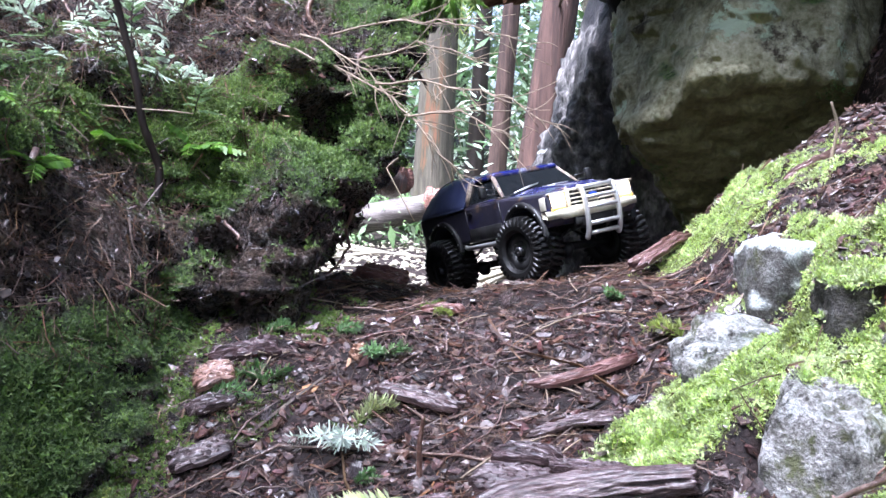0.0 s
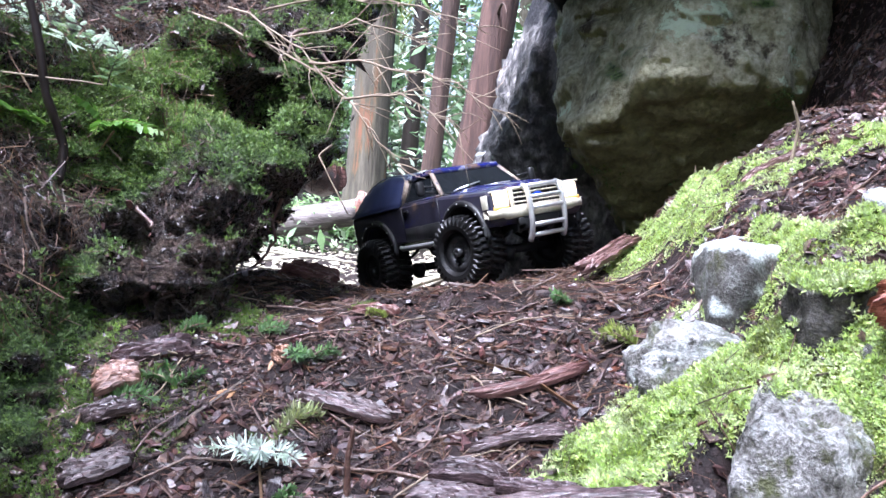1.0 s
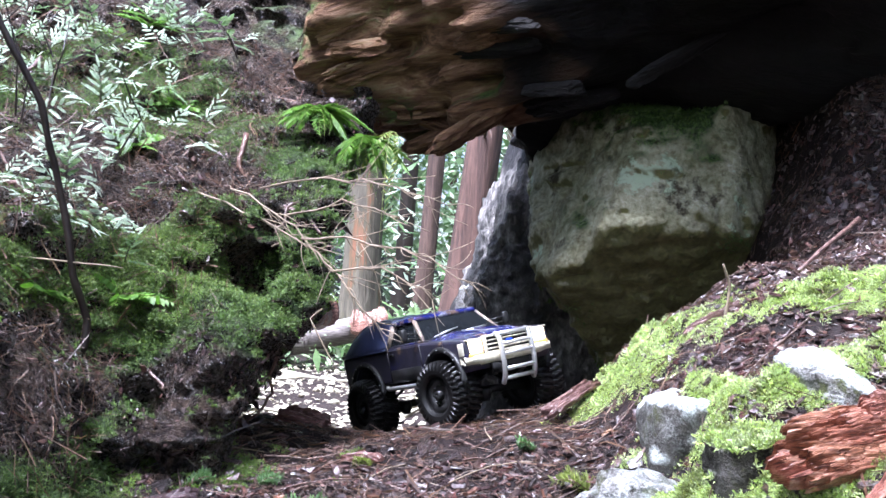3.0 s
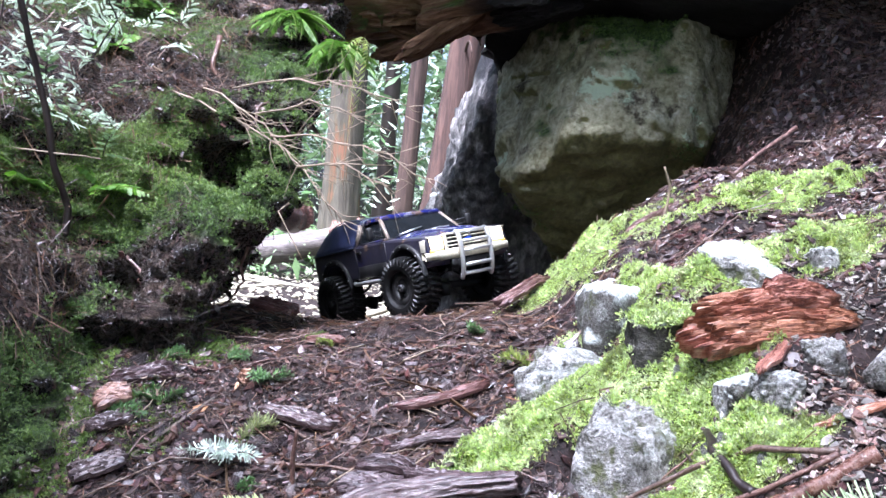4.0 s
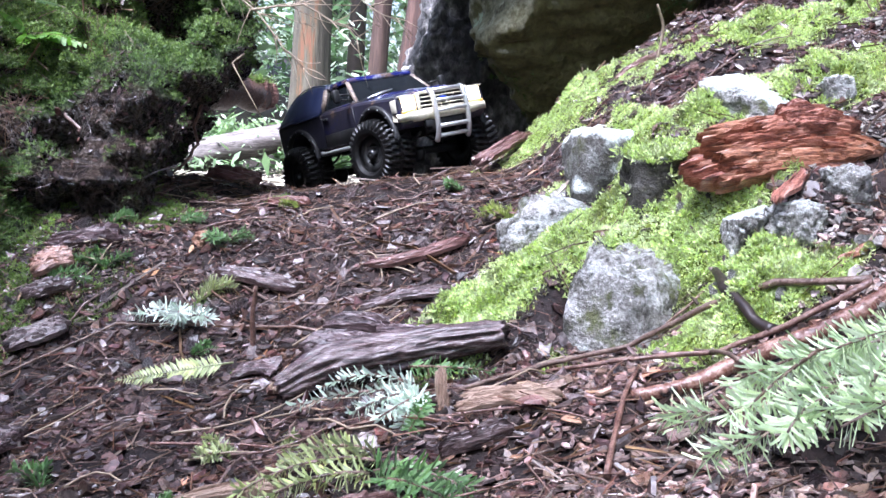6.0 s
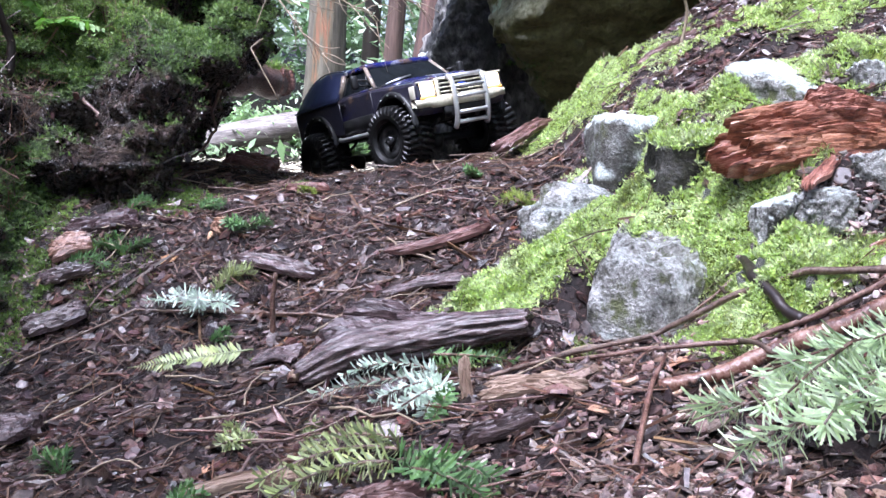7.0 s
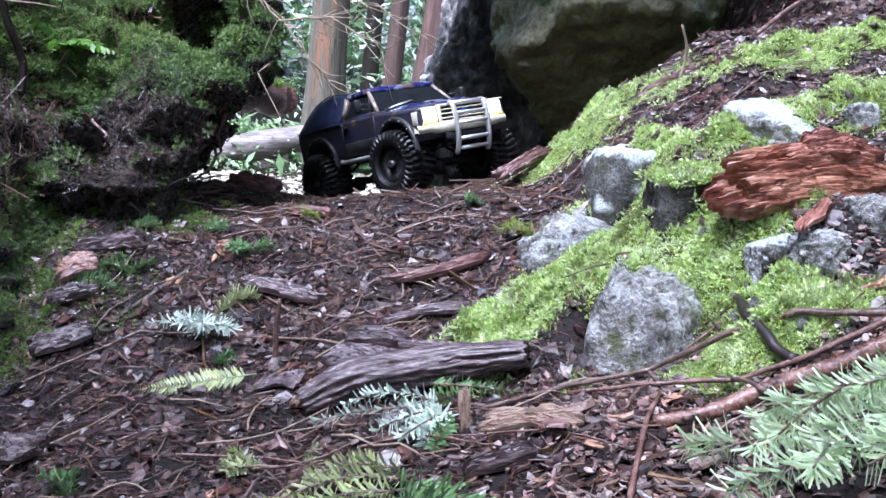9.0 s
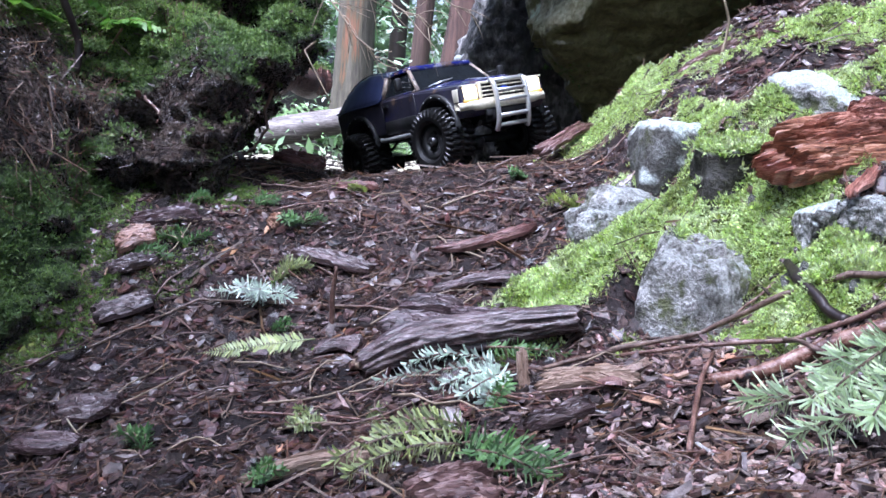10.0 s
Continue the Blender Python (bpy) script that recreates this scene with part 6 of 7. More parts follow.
def fir(name, lines, length, per, label, leaf, seed, flatness=0.5, width=0.0011):
    """A sprig of fir: each line is a twig clothed in needles."""
    ob = tagged(new(name), label, "fir sprig")
    for k, (a, b, c) in enumerate(lines):
        p = bezier(a, b, c, 12)
        tw = part("twig", tube(p, 0.0016, 0.0008, sides=5), M_TWIG, ob)
        part("needles", needles(p, length, per, seed + k, flatness, width), leaf, tw, smooth=False)
    return ob


boughs = [((0.64, 0.640, 0.120), (0.53, 0.715, 0.075), (0.432, 0.728, 0.030)), ((0.60, 0.625, 0.140), (0.545, 0.700, 0.110), (0.478, 0.718, 0.070)),
          ((0.66, 0.640, 0.135), (0.590, 0.700, 0.120), (0.520, 0.735, 0.075)), ((0.57, 0.650, 0.110), (0.515, 0.640, 0.095), (0.455, 0.640, 0.045)),
          ((0.62, 0.61, 0.14), (0.57, 0.60, 0.12), (0.50, 0.605, 0.075))]
rng = np.random.default_rng(49)
for a, b, c in boughs[:5]:
    p = bezier(a, b, c, 12)
    for k in (3, 5, 7, 9):
        d = p[k + 1] - p[k]
        d = d / np.linalg.norm(d)
        out = np.cross(d, (0, 0, 1.0)) * (1 if k % 4 == 1 else -1)
        tip = p[k] + (d * 0.75 + out * rng.uniform(0.5, 0.8) + (0, 0, rng.uniform(-0.35, 0.1))) * rng.uniform(0.030, 0.055)
        boughs.append((p[k], (p[k] + tip) / 2 + (0, 0, 0.004), tip))
fir("fir_branch", boughs, 0.0215, 6, "fresh fir branch with pale green needles on the litter", M_FIRPALE, 50, 0.25, 0.0010)
fir("fir_sprig", [((0.265, 0.890, 0.004), (0.240, 0.890, 0.016), (0.158, 0.905, -0.014)), ((0.265, 0.885, 0.004), (0.25, 0.870, 0.016), (0.212, 0.862, -0.006)), ((0.270, 0.885, 0.004), (0.262, 0.865, 0.012), (0.255, 0.845, -0.010)), ((0.265, 0.895, 0.012), (0.225, 0.905, 0.026), (0.185, 0.897, 0.006)), ((0.27, 0.88, 0.004), (0.27, 0.87, 0.014), (0.236, 0.848, -0.004))],
    0.0135, 9, "blue-green fir sprig with blunt needles by the bark slab", M_FIRBLUE, 60, 0.35, 0.00125)
fir("fir_sprig", [((0.240, 0.785, -0.018), (0.19, 0.780, -0.006), (0.138, 0.757, -0.034)), ((0.232, 0.760, -0.018), (0.19, 0.748, -0.010), (0.150, 0.733, -0.036)), ((0.235, 0.795, -0.014), (0.20, 0.803, -0.004), (0.165, 0.790, -0.024))],
    0.017, 11, "yellow-green fir sprig lying flat on litter", M_OLIVEFIR, 70, 0.6, 0.0012)
fir("fir_sprig", [((0.235, 0.770, -0.020), (0.265, 0.750, -0.004), (0.305, 0.722, -0.014)), ((0.240, 0.755, -0.020), (0.265, 0.728, -0.008), (0.292, 0.706, -0.018))],
    0.018, 10, "dark green fir sprig lying on litter", M_FIR, 80, 0.5, 0.0012)
fir("fir_sprig", [((0.26, 0.955, 0.012), (0.29, 0.935, 0.020), (0.335, 0.925, 0.018)), ((0.27, 0.875, 0.0), (0.275, 0.86, 0.008), (0.262, 0.835, -0.008))],
    0.012, 10, "small green fir sprig beside the bark slab", M_FIR, 85, 0.5)
for k, (x, y, s, turn, leaf) in enumerate(((0.012, 1.206, 1.3, 60, M_OLIVEFIR), (0.001, 1.168, 1.5, 250, M_FIRBLUE), (0.115, 0.868, 0.9, 200, M_OLIVEFIR), (-0.030, 0.838, 0.9, 120, M_FIR), (0.155, 0.88, 0.6, 20, M_OLIVEFIR),
                                     (-0.11, 1.26, 1.0, 100, M_FIR), (-0.05, 1.40, 1.0, 0, M_FIR), (0.33, 1.44, 0.8, 180, M_FIR), (0.02, 1.33, 1.1, 300, M_FIR), (0.39, 1.31, 1.2, 140, M_PALEFERN), (0.03, 1.10, 0.7, 45, M_FIR), (0.075, 0.75, 0.8, 10, M_FIR), (-0.17, 1.24, 1.2, 30, M_FIR), (-0.14, 1.38, 1.0, 70, M_FIR), (0.10, 1.46, 0.7, 160, M_PALEFERN))):
    lines = []
    r = np.random.default_rng(500 + k)
    o = np.array(gp(x, y, 0.0))
    for j in range(4):
        a = radians(turn + r.uniform(-70, 70))
        reach = 0.036 * s * r.uniform(0.7, 1.1)
        tip = o + np.array((math.cos(a) * reach, math.sin(a) * reach, 0.014 * s * r.uniform(0.4, 1.3)))
        lines.append((o, (o + tip) / 2 + (0, 0, 0.010 * s), tip))
    sp = fir("seedling_sprig", lines, 0.0115 * s, 7, "small green sprig growing from the litter", leaf, 600 + 9 * k, 0.3, 0.0010)
    tagged(sp, group="sprigs on the path")

# hanging ferns under the fallen trunk and on the bank
fern("hanging_fern", pose(-0.085, 2.00, 0.735), 18, 0.092, 0.022, "bright green fern hanging from the bank", M_FERN, 3, 340, (0.4, 1.2), 30, 0.17, 10, 150)
fern("hanging_fern", pose(0.015, 1.985, 0.675), 18, 0.090, 0.022, "bright green fern hanging beneath the fallen trunk", M_FERN, 4, 340, (0.5, 1.4), 30, 0.17, 5, 150)
fern("hanging_fern", pose(0.075, 1.98, 0.69), 3, 0.13, 0.014, "thin pale fern strands hanging in the gap", M_PALEFERN, 6, 100, (1.2, 2.2), 18, 0.2, -10, 230)


# ---- plants on the bank ----
bank_faces = np.zeros(len(bank.data.polygons) * 3)
bank.data.polygons.foreach_get("center", bank_faces)
bank_faces = bank_faces.reshape(-1, 3)
face_normals = np.zeros(len(bank.data.polygons) * 3)
bank.data.polygons.foreach_get("normal", face_normals)
face_normals = face_normals.reshape(-1, 3)
first = np.zeros(len(bank.data.polygons), np.int32)
bank.data.polygons.foreach_get("loop_start", first)
loop_v = np.zeros(len(bank.data.loops), np.int32)
bank.data.loops.foreach_get("vertex_index", loop_v)
face_moss = np.clip(bank_moss, 0, 1)[loop_v[first]]


def bank_spots(rng, n, where):
    sel = rng.choice(np.nonzero(where)[0], n)
    return bank_faces[sel], face_normals[sel]


def seat(spot, normal, turn):
    """A pose at a spot of the bank, z along a mix of its normal and up."""
    z = (Vector(normal) * 0.6 + Vector((0, 0, 0.7))).normalized()
    x = Vector((math.cos(radians(turn)), math.sin(radians(turn)), 0))
    x = (x - z * x.dot(z)).normalized()
    return Matrix.Translation(Vector(spot) - Vector(normal) * 0.006) @ Matrix((x, z.cross(x), z)).transposed().to_4x4()


rng = np.random.default_rng(71)
bx, by, bz = bank_faces.T
up_left = (bx < -0.28) & (bz > 0.30) & (face_normals[:, 2] > 0.0) & (bx > -1.1) & (by < 2.3)
small = fern("bank_fern", pose(0, 0, 0), 7, 0.075, 0.020, "small green fern growing on the mossy bank", M_FERN, 11, 360, (0.2, 0.7), 12, 0.3, 45)
tagged(small, group="ferns on the bank")
spots, nrm = bank_spots(rng, 16, up_left)
small.matrix_world = seat(spots[0], nrm[0], 0)
for k in range(1, 16):
    copy_thing(small, seat(spots[k], nrm[k], rng.uniform(0, 360)))
def spray(name, length, leaf, label, group, seed, arms=8, leaflet=0.0125, pairs=24):
    """A flat evergreen spray: a bowed twig with leafy arms to both sides."""
    ob = tagged(new(name), label, "shrub", group)
    r = np.random.default_rng(seed)
    main = bezier((0, 0, 0), (length * 0.5, 0, length * 0.32), (length, 0, length * 0.10), 12)
    tw = part("twig", tube(main, 0.0022, 0.0008, sides=5), M_STEM, ob)
    for k in range(arms):
        o = main[2 + int(9 * k / arms)]
        side = -1 if k % 2 else 1
        reach = length * (0.62 - 0.42 * k / arms) * r.uniform(0.8, 1.1)
        rib, leaves = frond(reach, leaflet * r.uniform(0.7, 1.1) * (1 - 0.35 * k / arms), pairs, seed * 31 + k, r.uniform(0.05, 0.35), 0.26, 0.15)
        m = Matrix.Translation(o) @ pose(0, 0, 0, r.normal(0, 14), r.normal(0, 10), side * r.uniform(35, 60))
        part("leaves", leaves, leaf, tw, smooth=False, at=m)
    rib, leaves = frond(length * 0.35, leaflet * 0.7, pairs, seed * 31 + 77, 0.2, 0.22)
    part("leaves", leaves, leaf, tw, smooth=False, at=Matrix.Translation(main[-2]))
    return ob


def toward(spot, turn, tip):
    return Matrix.Translation(Vector(spot)) @ pose(0, 0, 0, 0, 0, turn) @ pose(0, 0, 0, 0, -tip, 0)


tall = spray("leafy_spray", 0.16, M_LEAF, "green evergreen spray arching from the bank", "leafy sprays on the bank", 13)
spots, nrm = bank_spots(rng, 120, up_left & (bz > 0.36))
tall.matrix_world = toward(spots[0], 260, 10)
for k in range(1, 120):
    copy_thing(tall, toward(spots[k], rng.uniform(170, 370), rng.uniform(-20, 40)) @ Matrix.Scale(rng.uniform(0.25, 0.60), 4))
pale = spray("pale_spray", 0.20, M_SUNLEAF, "evergreen spray with bright light painted pale into its leaves", "pale sprays on the bank", 17)
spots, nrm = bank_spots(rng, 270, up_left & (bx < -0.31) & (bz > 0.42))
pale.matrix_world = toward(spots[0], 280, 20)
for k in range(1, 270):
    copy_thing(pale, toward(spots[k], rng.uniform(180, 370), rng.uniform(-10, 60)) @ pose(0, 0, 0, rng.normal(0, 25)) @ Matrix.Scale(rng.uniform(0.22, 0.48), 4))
for k in range(14):
    s, n = bank_spots(rng, 1, up_left & (bz > 0.4))
    o = s[0]
    h = rng.uniform(0.12, 0.34)
    st = stick("sapling", [o - n[0] * 0.01, o + (rng.normal(0, 0.02), rng.normal(-0.01, 0.02), h * 0.5), o + (rng.normal(0, 0.05), rng.normal(-0.02, 0.03), h)], 0.0022, 0.001, "thin bare sapling growing from the bank", M_STEM, "sapling", 5)
    tagged(st, group="saplings on the bank")
for k in range(12):
    s, n = bank_spots(rng, 1, (bx > -0.5) & (bz > 0.3) & (by < 2.2) & (face_normals[:, 1] < 0))
    o = s[0]
    st = stick("dry_twig", [o + n[0] * 0.004, o + n[0] * 0.012 + (rng.normal(0, 0.03), -0.01, rng.normal(-0.02, 0.02)), o + n[0] * 0.012 + (rng.normal(0, 0.07), -0.02, rng.normal(-0.05, 0.03))], 0.0018, 0.0009, "dry brown twig caught on the bank", M_DEADTWIG, "twig", 5)
    tagged(st, group="twigs on the bank")


rng = np.random.default_rng(77)
for k in range(15):
    s, n = bank_spots(rng, 1, (bx > -0.7) & (bx < 0.05) & (bz > 0.02) & (bz < 0.75) & (by < 2.0) & (face_normals[:, 1] < -0.2))
    o, d = s[0], np.array((rng.normal(0.1, 0.5), -0.1, rng.normal(-0.7, 0.4)))
    d = d - n[0] * (d @ n[0])
    d *= rng.uniform(0.07, 0.18) / np.linalg.norm(d)
    line = wander(o - d * 0.5 - n[0] * 0.012, o + d * 0.6 - n[0] * 0.015, rng, 0.12, 12) + np.outer(np.sin(np.linspace(0, math.pi, 12)), n[0]) * 0.016
    part("root", tube(line, rng.uniform(0.003, 0.007), 0.002, 8), M_TWIG, bank, "gnarled dark root")


# ---- moss, chips and needles without number ----
def tuft(seed, blades=7, reach=1.0):
    """A feathery tuft of moss: narrow bowed leaves."""
    r = np.random.default_rng(seed)
    verts, faces = [], []
    for k in range(blades):
        a, lean = r.uniform(0, 2 * math.pi), r.uniform(0.3, 1.5)
        d = np.array((math.cos(a) * lean, math.sin(a) * lean, 1.0))
        d *= r.uniform(0.6, 1.25) * reach / np.linalg.norm(d)
        w = np.array((-math.sin(a), math.cos(a), r.normal(0, 0.4))) * r.uniform(0.11, 0.19) * reach
        base = np.array((r.normal(0, 0.25), r.normal(0, 0.25), -0.2))
        mid = base + d * 0.55 + (0, 0, 0.12)
        tip = base + d - (0, 0, 0.10)
        i = len(verts)
        verts += [base, mid - w, tip, mid + w]
        faces.append([i, i + 1, i + 2, i + 3])
    return np.array(verts), faces


tufts = [tuft(k) for k in range(8)]
rng = np.random.default_rng(81)
n = 150000
x, y = rng.uniform(0.26, 1.0, n), rng.uniform(0.85, 1.75, n)
keep = rng.uniform(0.15, 0.75, n) < moss_mask(x, y) + 0.15 * vnoise(np.stack([x, y, 0 * x], 1) * 60, 4)
x, y = x[keep], y[keep]
spots = np.stack([x, y, ground_z(x, y) + 0.001], 1)
sizes = rng.uniform(0.0034, 0.0078, len(x)) * (1 + 0.45 * vnoise(spots * 22, 2))
thing("moss", scattered(tufts, spots, frames(ground_n(x, y), rng, 0.35), sizes), M_MOSS, "bright yellow-green moss covering the mound", "moss", kind="stuff", smooth=False)
PATH_MOSS = [(-0.075, 1.45, 0.035), (-0.115, 1.20, 0.030), (-0.15, 1.36, 0.028), (0.01, 1.21, 0.024), (-0.09, 1.40, 0.030), (-0.20, 1.24, 0.035), (0.085, 1.05, 0.014), (0.285, 0.965, 0.022), (0.06, 1.52, 0.02)]
n = 70000
x, y = rng.uniform(-0.45, 0.30, n), rng.uniform(0.9, 1.7, n)
spot = np.zeros(n)
for cx, cy, reach in PATH_MOSS:
    spot = np.maximum(spot, np.exp(-((x - cx) ** 2 + ((y - cy) * 0.7) ** 2) / reach ** 2))
keep = rng.uniform(0.2, 0.9, n) < moss_mask(x, y) + 0.9 * spot * (0.6 + 0.5 * fbm(np.stack([x, y, 0 * x], 1), 30, 2, 6)) + 0.5 * step01(fbm(np.stack([x, y, 0 * x], 1), 9, 3, 5), 0.25, 0.6) * step01(y - 1.5 * x, 1.2, 1.5)
x, y = x[keep], y[keep]
spots = np.stack([x, y, ground_z(x, y) + 0.001], 1)
thing("path_moss", scattered(tufts, spots, frames(ground_n(x, y), rng, 0.4), rng.uniform(0.003, 0.0075, len(x))), M_MOSSMID, "thin green moss patches on the litter", "moss", kind="stuff", smooth=False)
weight = np.clip(face_moss - 0.25, 0, 1) * (face_normals[:, 1] < 0.6) * (by < 2.2) * (bx > -1.0)
sel = rng.choice(len(weight), 75000, p=weight / weight.sum())
spots = bank_faces[sel] + rng.normal(0, 0.005, (len(sel), 3))
thing("bank_moss", scattered(tufts, spots, frames(face_normals[sel] + (0, 0, 0.3), rng, 0.4), rng.uniform(0.003, 0.0085, len(sel)) * (1 + 0.4 * vnoise(spots * 16, 3))), M_MOSSDARK, "deep green moss hanging on the root mass", "moss", kind="stuff", smooth=False)
weight = np.clip(face_moss - 0.5, 0, 1) * np.exp(-(((bx + 0.27) / 0.12) ** 2 + ((bz - 0.36) / 0.10) ** 2)) * (by < 2.0)
sel = rng.choice(len(weight), 13000, p=weight / weight.sum())
spots = bank_faces[sel] + rng.normal(0, 0.005, (len(sel), 3)) + face_normals[sel] * 0.003
thing("moss_cushion", scattered(tufts, spots, frames(face_normals[sel] + (0, 0, 0.3), rng, 0.4), rng.uniform(0.003, 0.0075, len(sel))), M_MOSSMID, "brighter green moss cushion on the bank", "moss", kind="stuff", smooth=False)
for rock_ob, tint, number in ((boulder, M_MOSSDARK, 5000), (leaning, M_MOSSDARK, 3500), (stump, M_MOSS, 2600)):
    vv, nn = points_of(rock_ob), normals_of(rock_ob)
    att = np.zeros(len(vv), np.float32)
    rock_ob.data.attributes["moss"].data.foreach_get("value", att)
    w = np.clip(att - 0.40, 0, 1) ** 2
    sel = rng.choice(len(vv), number, p=w / w.sum())
    spots = vv[sel] + np.array(rock_ob.location) * 1.0 + rng.normal(0, 0.004, (number, 3)) * (1, 1, 0.5)
    thing("rock_moss", scattered(tufts, spots, frames(nn[sel], rng, 0.4), rng.uniform(0.004, 0.009, number)), tint, "dark green moss on the rock's upper edges", "moss", kind="stuff", smooth=False)

chips = [flake(np.random.default_rng(700 + k), 1.0, None, 4 + k % 3) for k in range(16)]
chips = [(v_, f_[1:]) for v_, f_ in chips]
n = 44000
x = np.concatenate([rng.uniform(-0.42, 0.62, n // 2), rng.uniform(-0.45, 1.7, n // 2)])
y = np.concatenate([rng.uniform(0.52, 1.45, n // 2), rng.uniform(0.5, 2.6, n // 2)])
keep = rng.uniform(0, 1, n) > 1.15 * moss_mask(x, y)
x, y = x[keep], y[keep]
spots = np.stack([x, y, ground_z(x, y) + 0.0005], 1)
sizes = np.exp(rng.normal(math.log(0.0050), 0.60, len(x)))
m = 10000
x2, y2 = rng.uniform(0.75, 2.0, m), rng.uniform(1.35, 2.7, m)
x3, y3 = rng.uniform(0.50, 1.3, 15000), rng.uniform(1.15, 2.0, 15000)
keep = rng.uniform(0, 1, 15000) > 1.3 * moss_mask(x3, y3)
x2, y2 = np.concatenate([x2, x3[keep]]), np.concatenate([y2, y3[keep]])
m = len(x2)
spots = np.concatenate([spots, np.stack([x2, y2, ground_z(x2, y2) + 0.0005], 1)])
x, y, sizes = np.concatenate([x, x2]), np.concatenate([y, y2]), np.concatenate([sizes, np.exp(rng.normal(math.log(0.0075), 0.5, m))])
sizes = np.minimum(sizes, 0.0155)
thing("chip_litter", scattered(chips, spots, frames(ground_n(x, y), rng, 0.33), sizes), M_CHIP, "wet brown bark crumbs covering the ground", "litter", kind="stuff", smooth=False)
n = 9000
x, y = rng.uniform(-0.4, 1.6, n), rng.uniform(0.5, 2.5, n)
keep = rng.uniform(0, 1, n) > 1.4 * moss_mask(x, y)
x, y = x[keep], y[keep]
spots = np.stack([x, y, ground_z(x, y) + 0.002], 1)
redchips = [flake(np.random.default_rng(760 + k), 1.0, 0.12, 5) for k in range(8)]
redchips = [(v_, f_[1:]) for v_, f_ in redchips]
thing("red_litter", scattered(redchips, spots, frames(ground_n(x, y), rng, 0.35), np.exp(rng.normal(math.log(0.0045), 0.45, len(x)))), M_REDCHIP, "scattered reddish bark crumbs", "litter", kind="stuff", smooth=False)


n = 9000
x, y = rng.uniform(0.55, 1.1, n), rng.uniform(0.72, 1.35, n)
keep = (rng.uniform(0, 1, n) > 1.4 * moss_mask(x, y)) & (rng.uniform(0, 1, n) < step01(x + 0.25 * vnoise(np.stack([x, y, 0 * x], 1) * 12, 7), 0.55, 0.8))
x, y = x[keep], y[keep]
spots = np.stack([x, y, ground_z(x, y) + 0.002], 1)
thing("stony_litter", scattered(chips[:6] + redchips[:2], spots, frames(ground_n(x, y), rng, 0.35), np.exp(rng.normal(math.log(0.004), 0.5, len(x)))), M_DRYSOIL, "pale grey stony crumbs on the mound", "litter", kind="stuff", smooth=False)


# pale chips gather to the right, which paints in the brighter light there
n = 4400
x, y = rng.uniform(0.15, 0.75, n), rng.uniform(0.55, 0.98, n)
keep = (rng.uniform(0, 1, n) > 1.4 * moss_mask(x, y)) & (rng.uniform(0, 1, n) < step01(x - 0.9 * (y - 0.75), 0.15, 0.42))
x, y = x[keep], y[keep]
spots = np.stack([x, y, ground_z(x, y) + 0.003], 1)
thing("pale_litter", scattered(chips, spots, frames(ground_n(x, y), rng, 0.35), np.exp(rng.normal(math.log(0.0052), 0.45, len(x)))), M_PALECHIP, "pale pinkish wood chips over the litter, standing in for brighter light at right", "litter", kind="stuff", smooth=False)


def straw(seed):
    r = np.random.default_rng(seed)
    t = np.linspace(-1, 1, 3)
    p = np.stack([t, 0.12 * np.sin(t * 2 + r.uniform(0, 6)), 0.06 * np.cos(t * 3 + r.uniform(0, 6))], 1)
    v_, f_ = tube(p, 0.032 * r.uniform(0.6, 1.4), 0.02, 3)
    return v_, f_[:-2]


straws = [straw(800 + k) for k in range(10)]
n = 38000
x, y = rng.uniform(-0.42, 1.4, n), rng.uniform(0.5, 2.5, n)
keep = rng.uniform(0, 1, n) > 0.85 * moss_mask(x, y)
x, y = x[keep], y[keep]
t_ = frames(ground_n(x, y), rng, 0.18)
spots = np.stack([x, y, ground_z(x, y) + 0.0035], 1)
thing("needle_litter", scattered(straws, spots, t_, np.exp(rng.normal(math.log(0.0105), 0.55, len(x)))), M_TWIGS, "brown needles and fine twigs over the ground", "litter", kind="stuff", smooth=False)
low = (bx > -1.0) & (by < 2.2) & (face_normals[:, 1] < 0.3) & (face_moss < 0.5)
s, nr = bank_spots(rng, 13000, low)
s = s + rng.normal(0, 0.006, s.shape)
thing("bank_litter", scattered(straws, s, frames(nr, rng, 0.5), np.exp(rng.normal(math.log(0.007), 0.5, len(s)))), M_CHIP, "brown needles and crumbs stuck to the root mass", "litter", kind="stuff", smooth=False)

s, nr = bank_spots(rng, 30000, ((bz > 0.30) | ((bz > 0.08) & (bx < -0.27))) & (bx < -0.15) & (by < 2.3) & (bx > -1.0))
s = s + rng.normal(0, 0.006, s.shape) + nr * 0.003
thing("bank_duff", scattered(straws, s, frames(nr, rng, 0.4), np.exp(rng.normal(math.log(0.012), 0.5, len(s)))), M_TWIGS, "tan dead needles and twiglets on the bank", "litter", kind="stuff", smooth=False)
s, nr = bank_spots(rng, 9000, low)
s = s + rng.normal(0, 0.005, s.shape)
thing("bank_crumbs", scattered(chips, s, frames(nr, rng, 0.6), np.exp(rng.normal(math.log(0.0042), 0.5, len(s)))), M_CHIP, "dark wet bark crumbs on the root mass", "litter", kind="stuff", smooth=False)

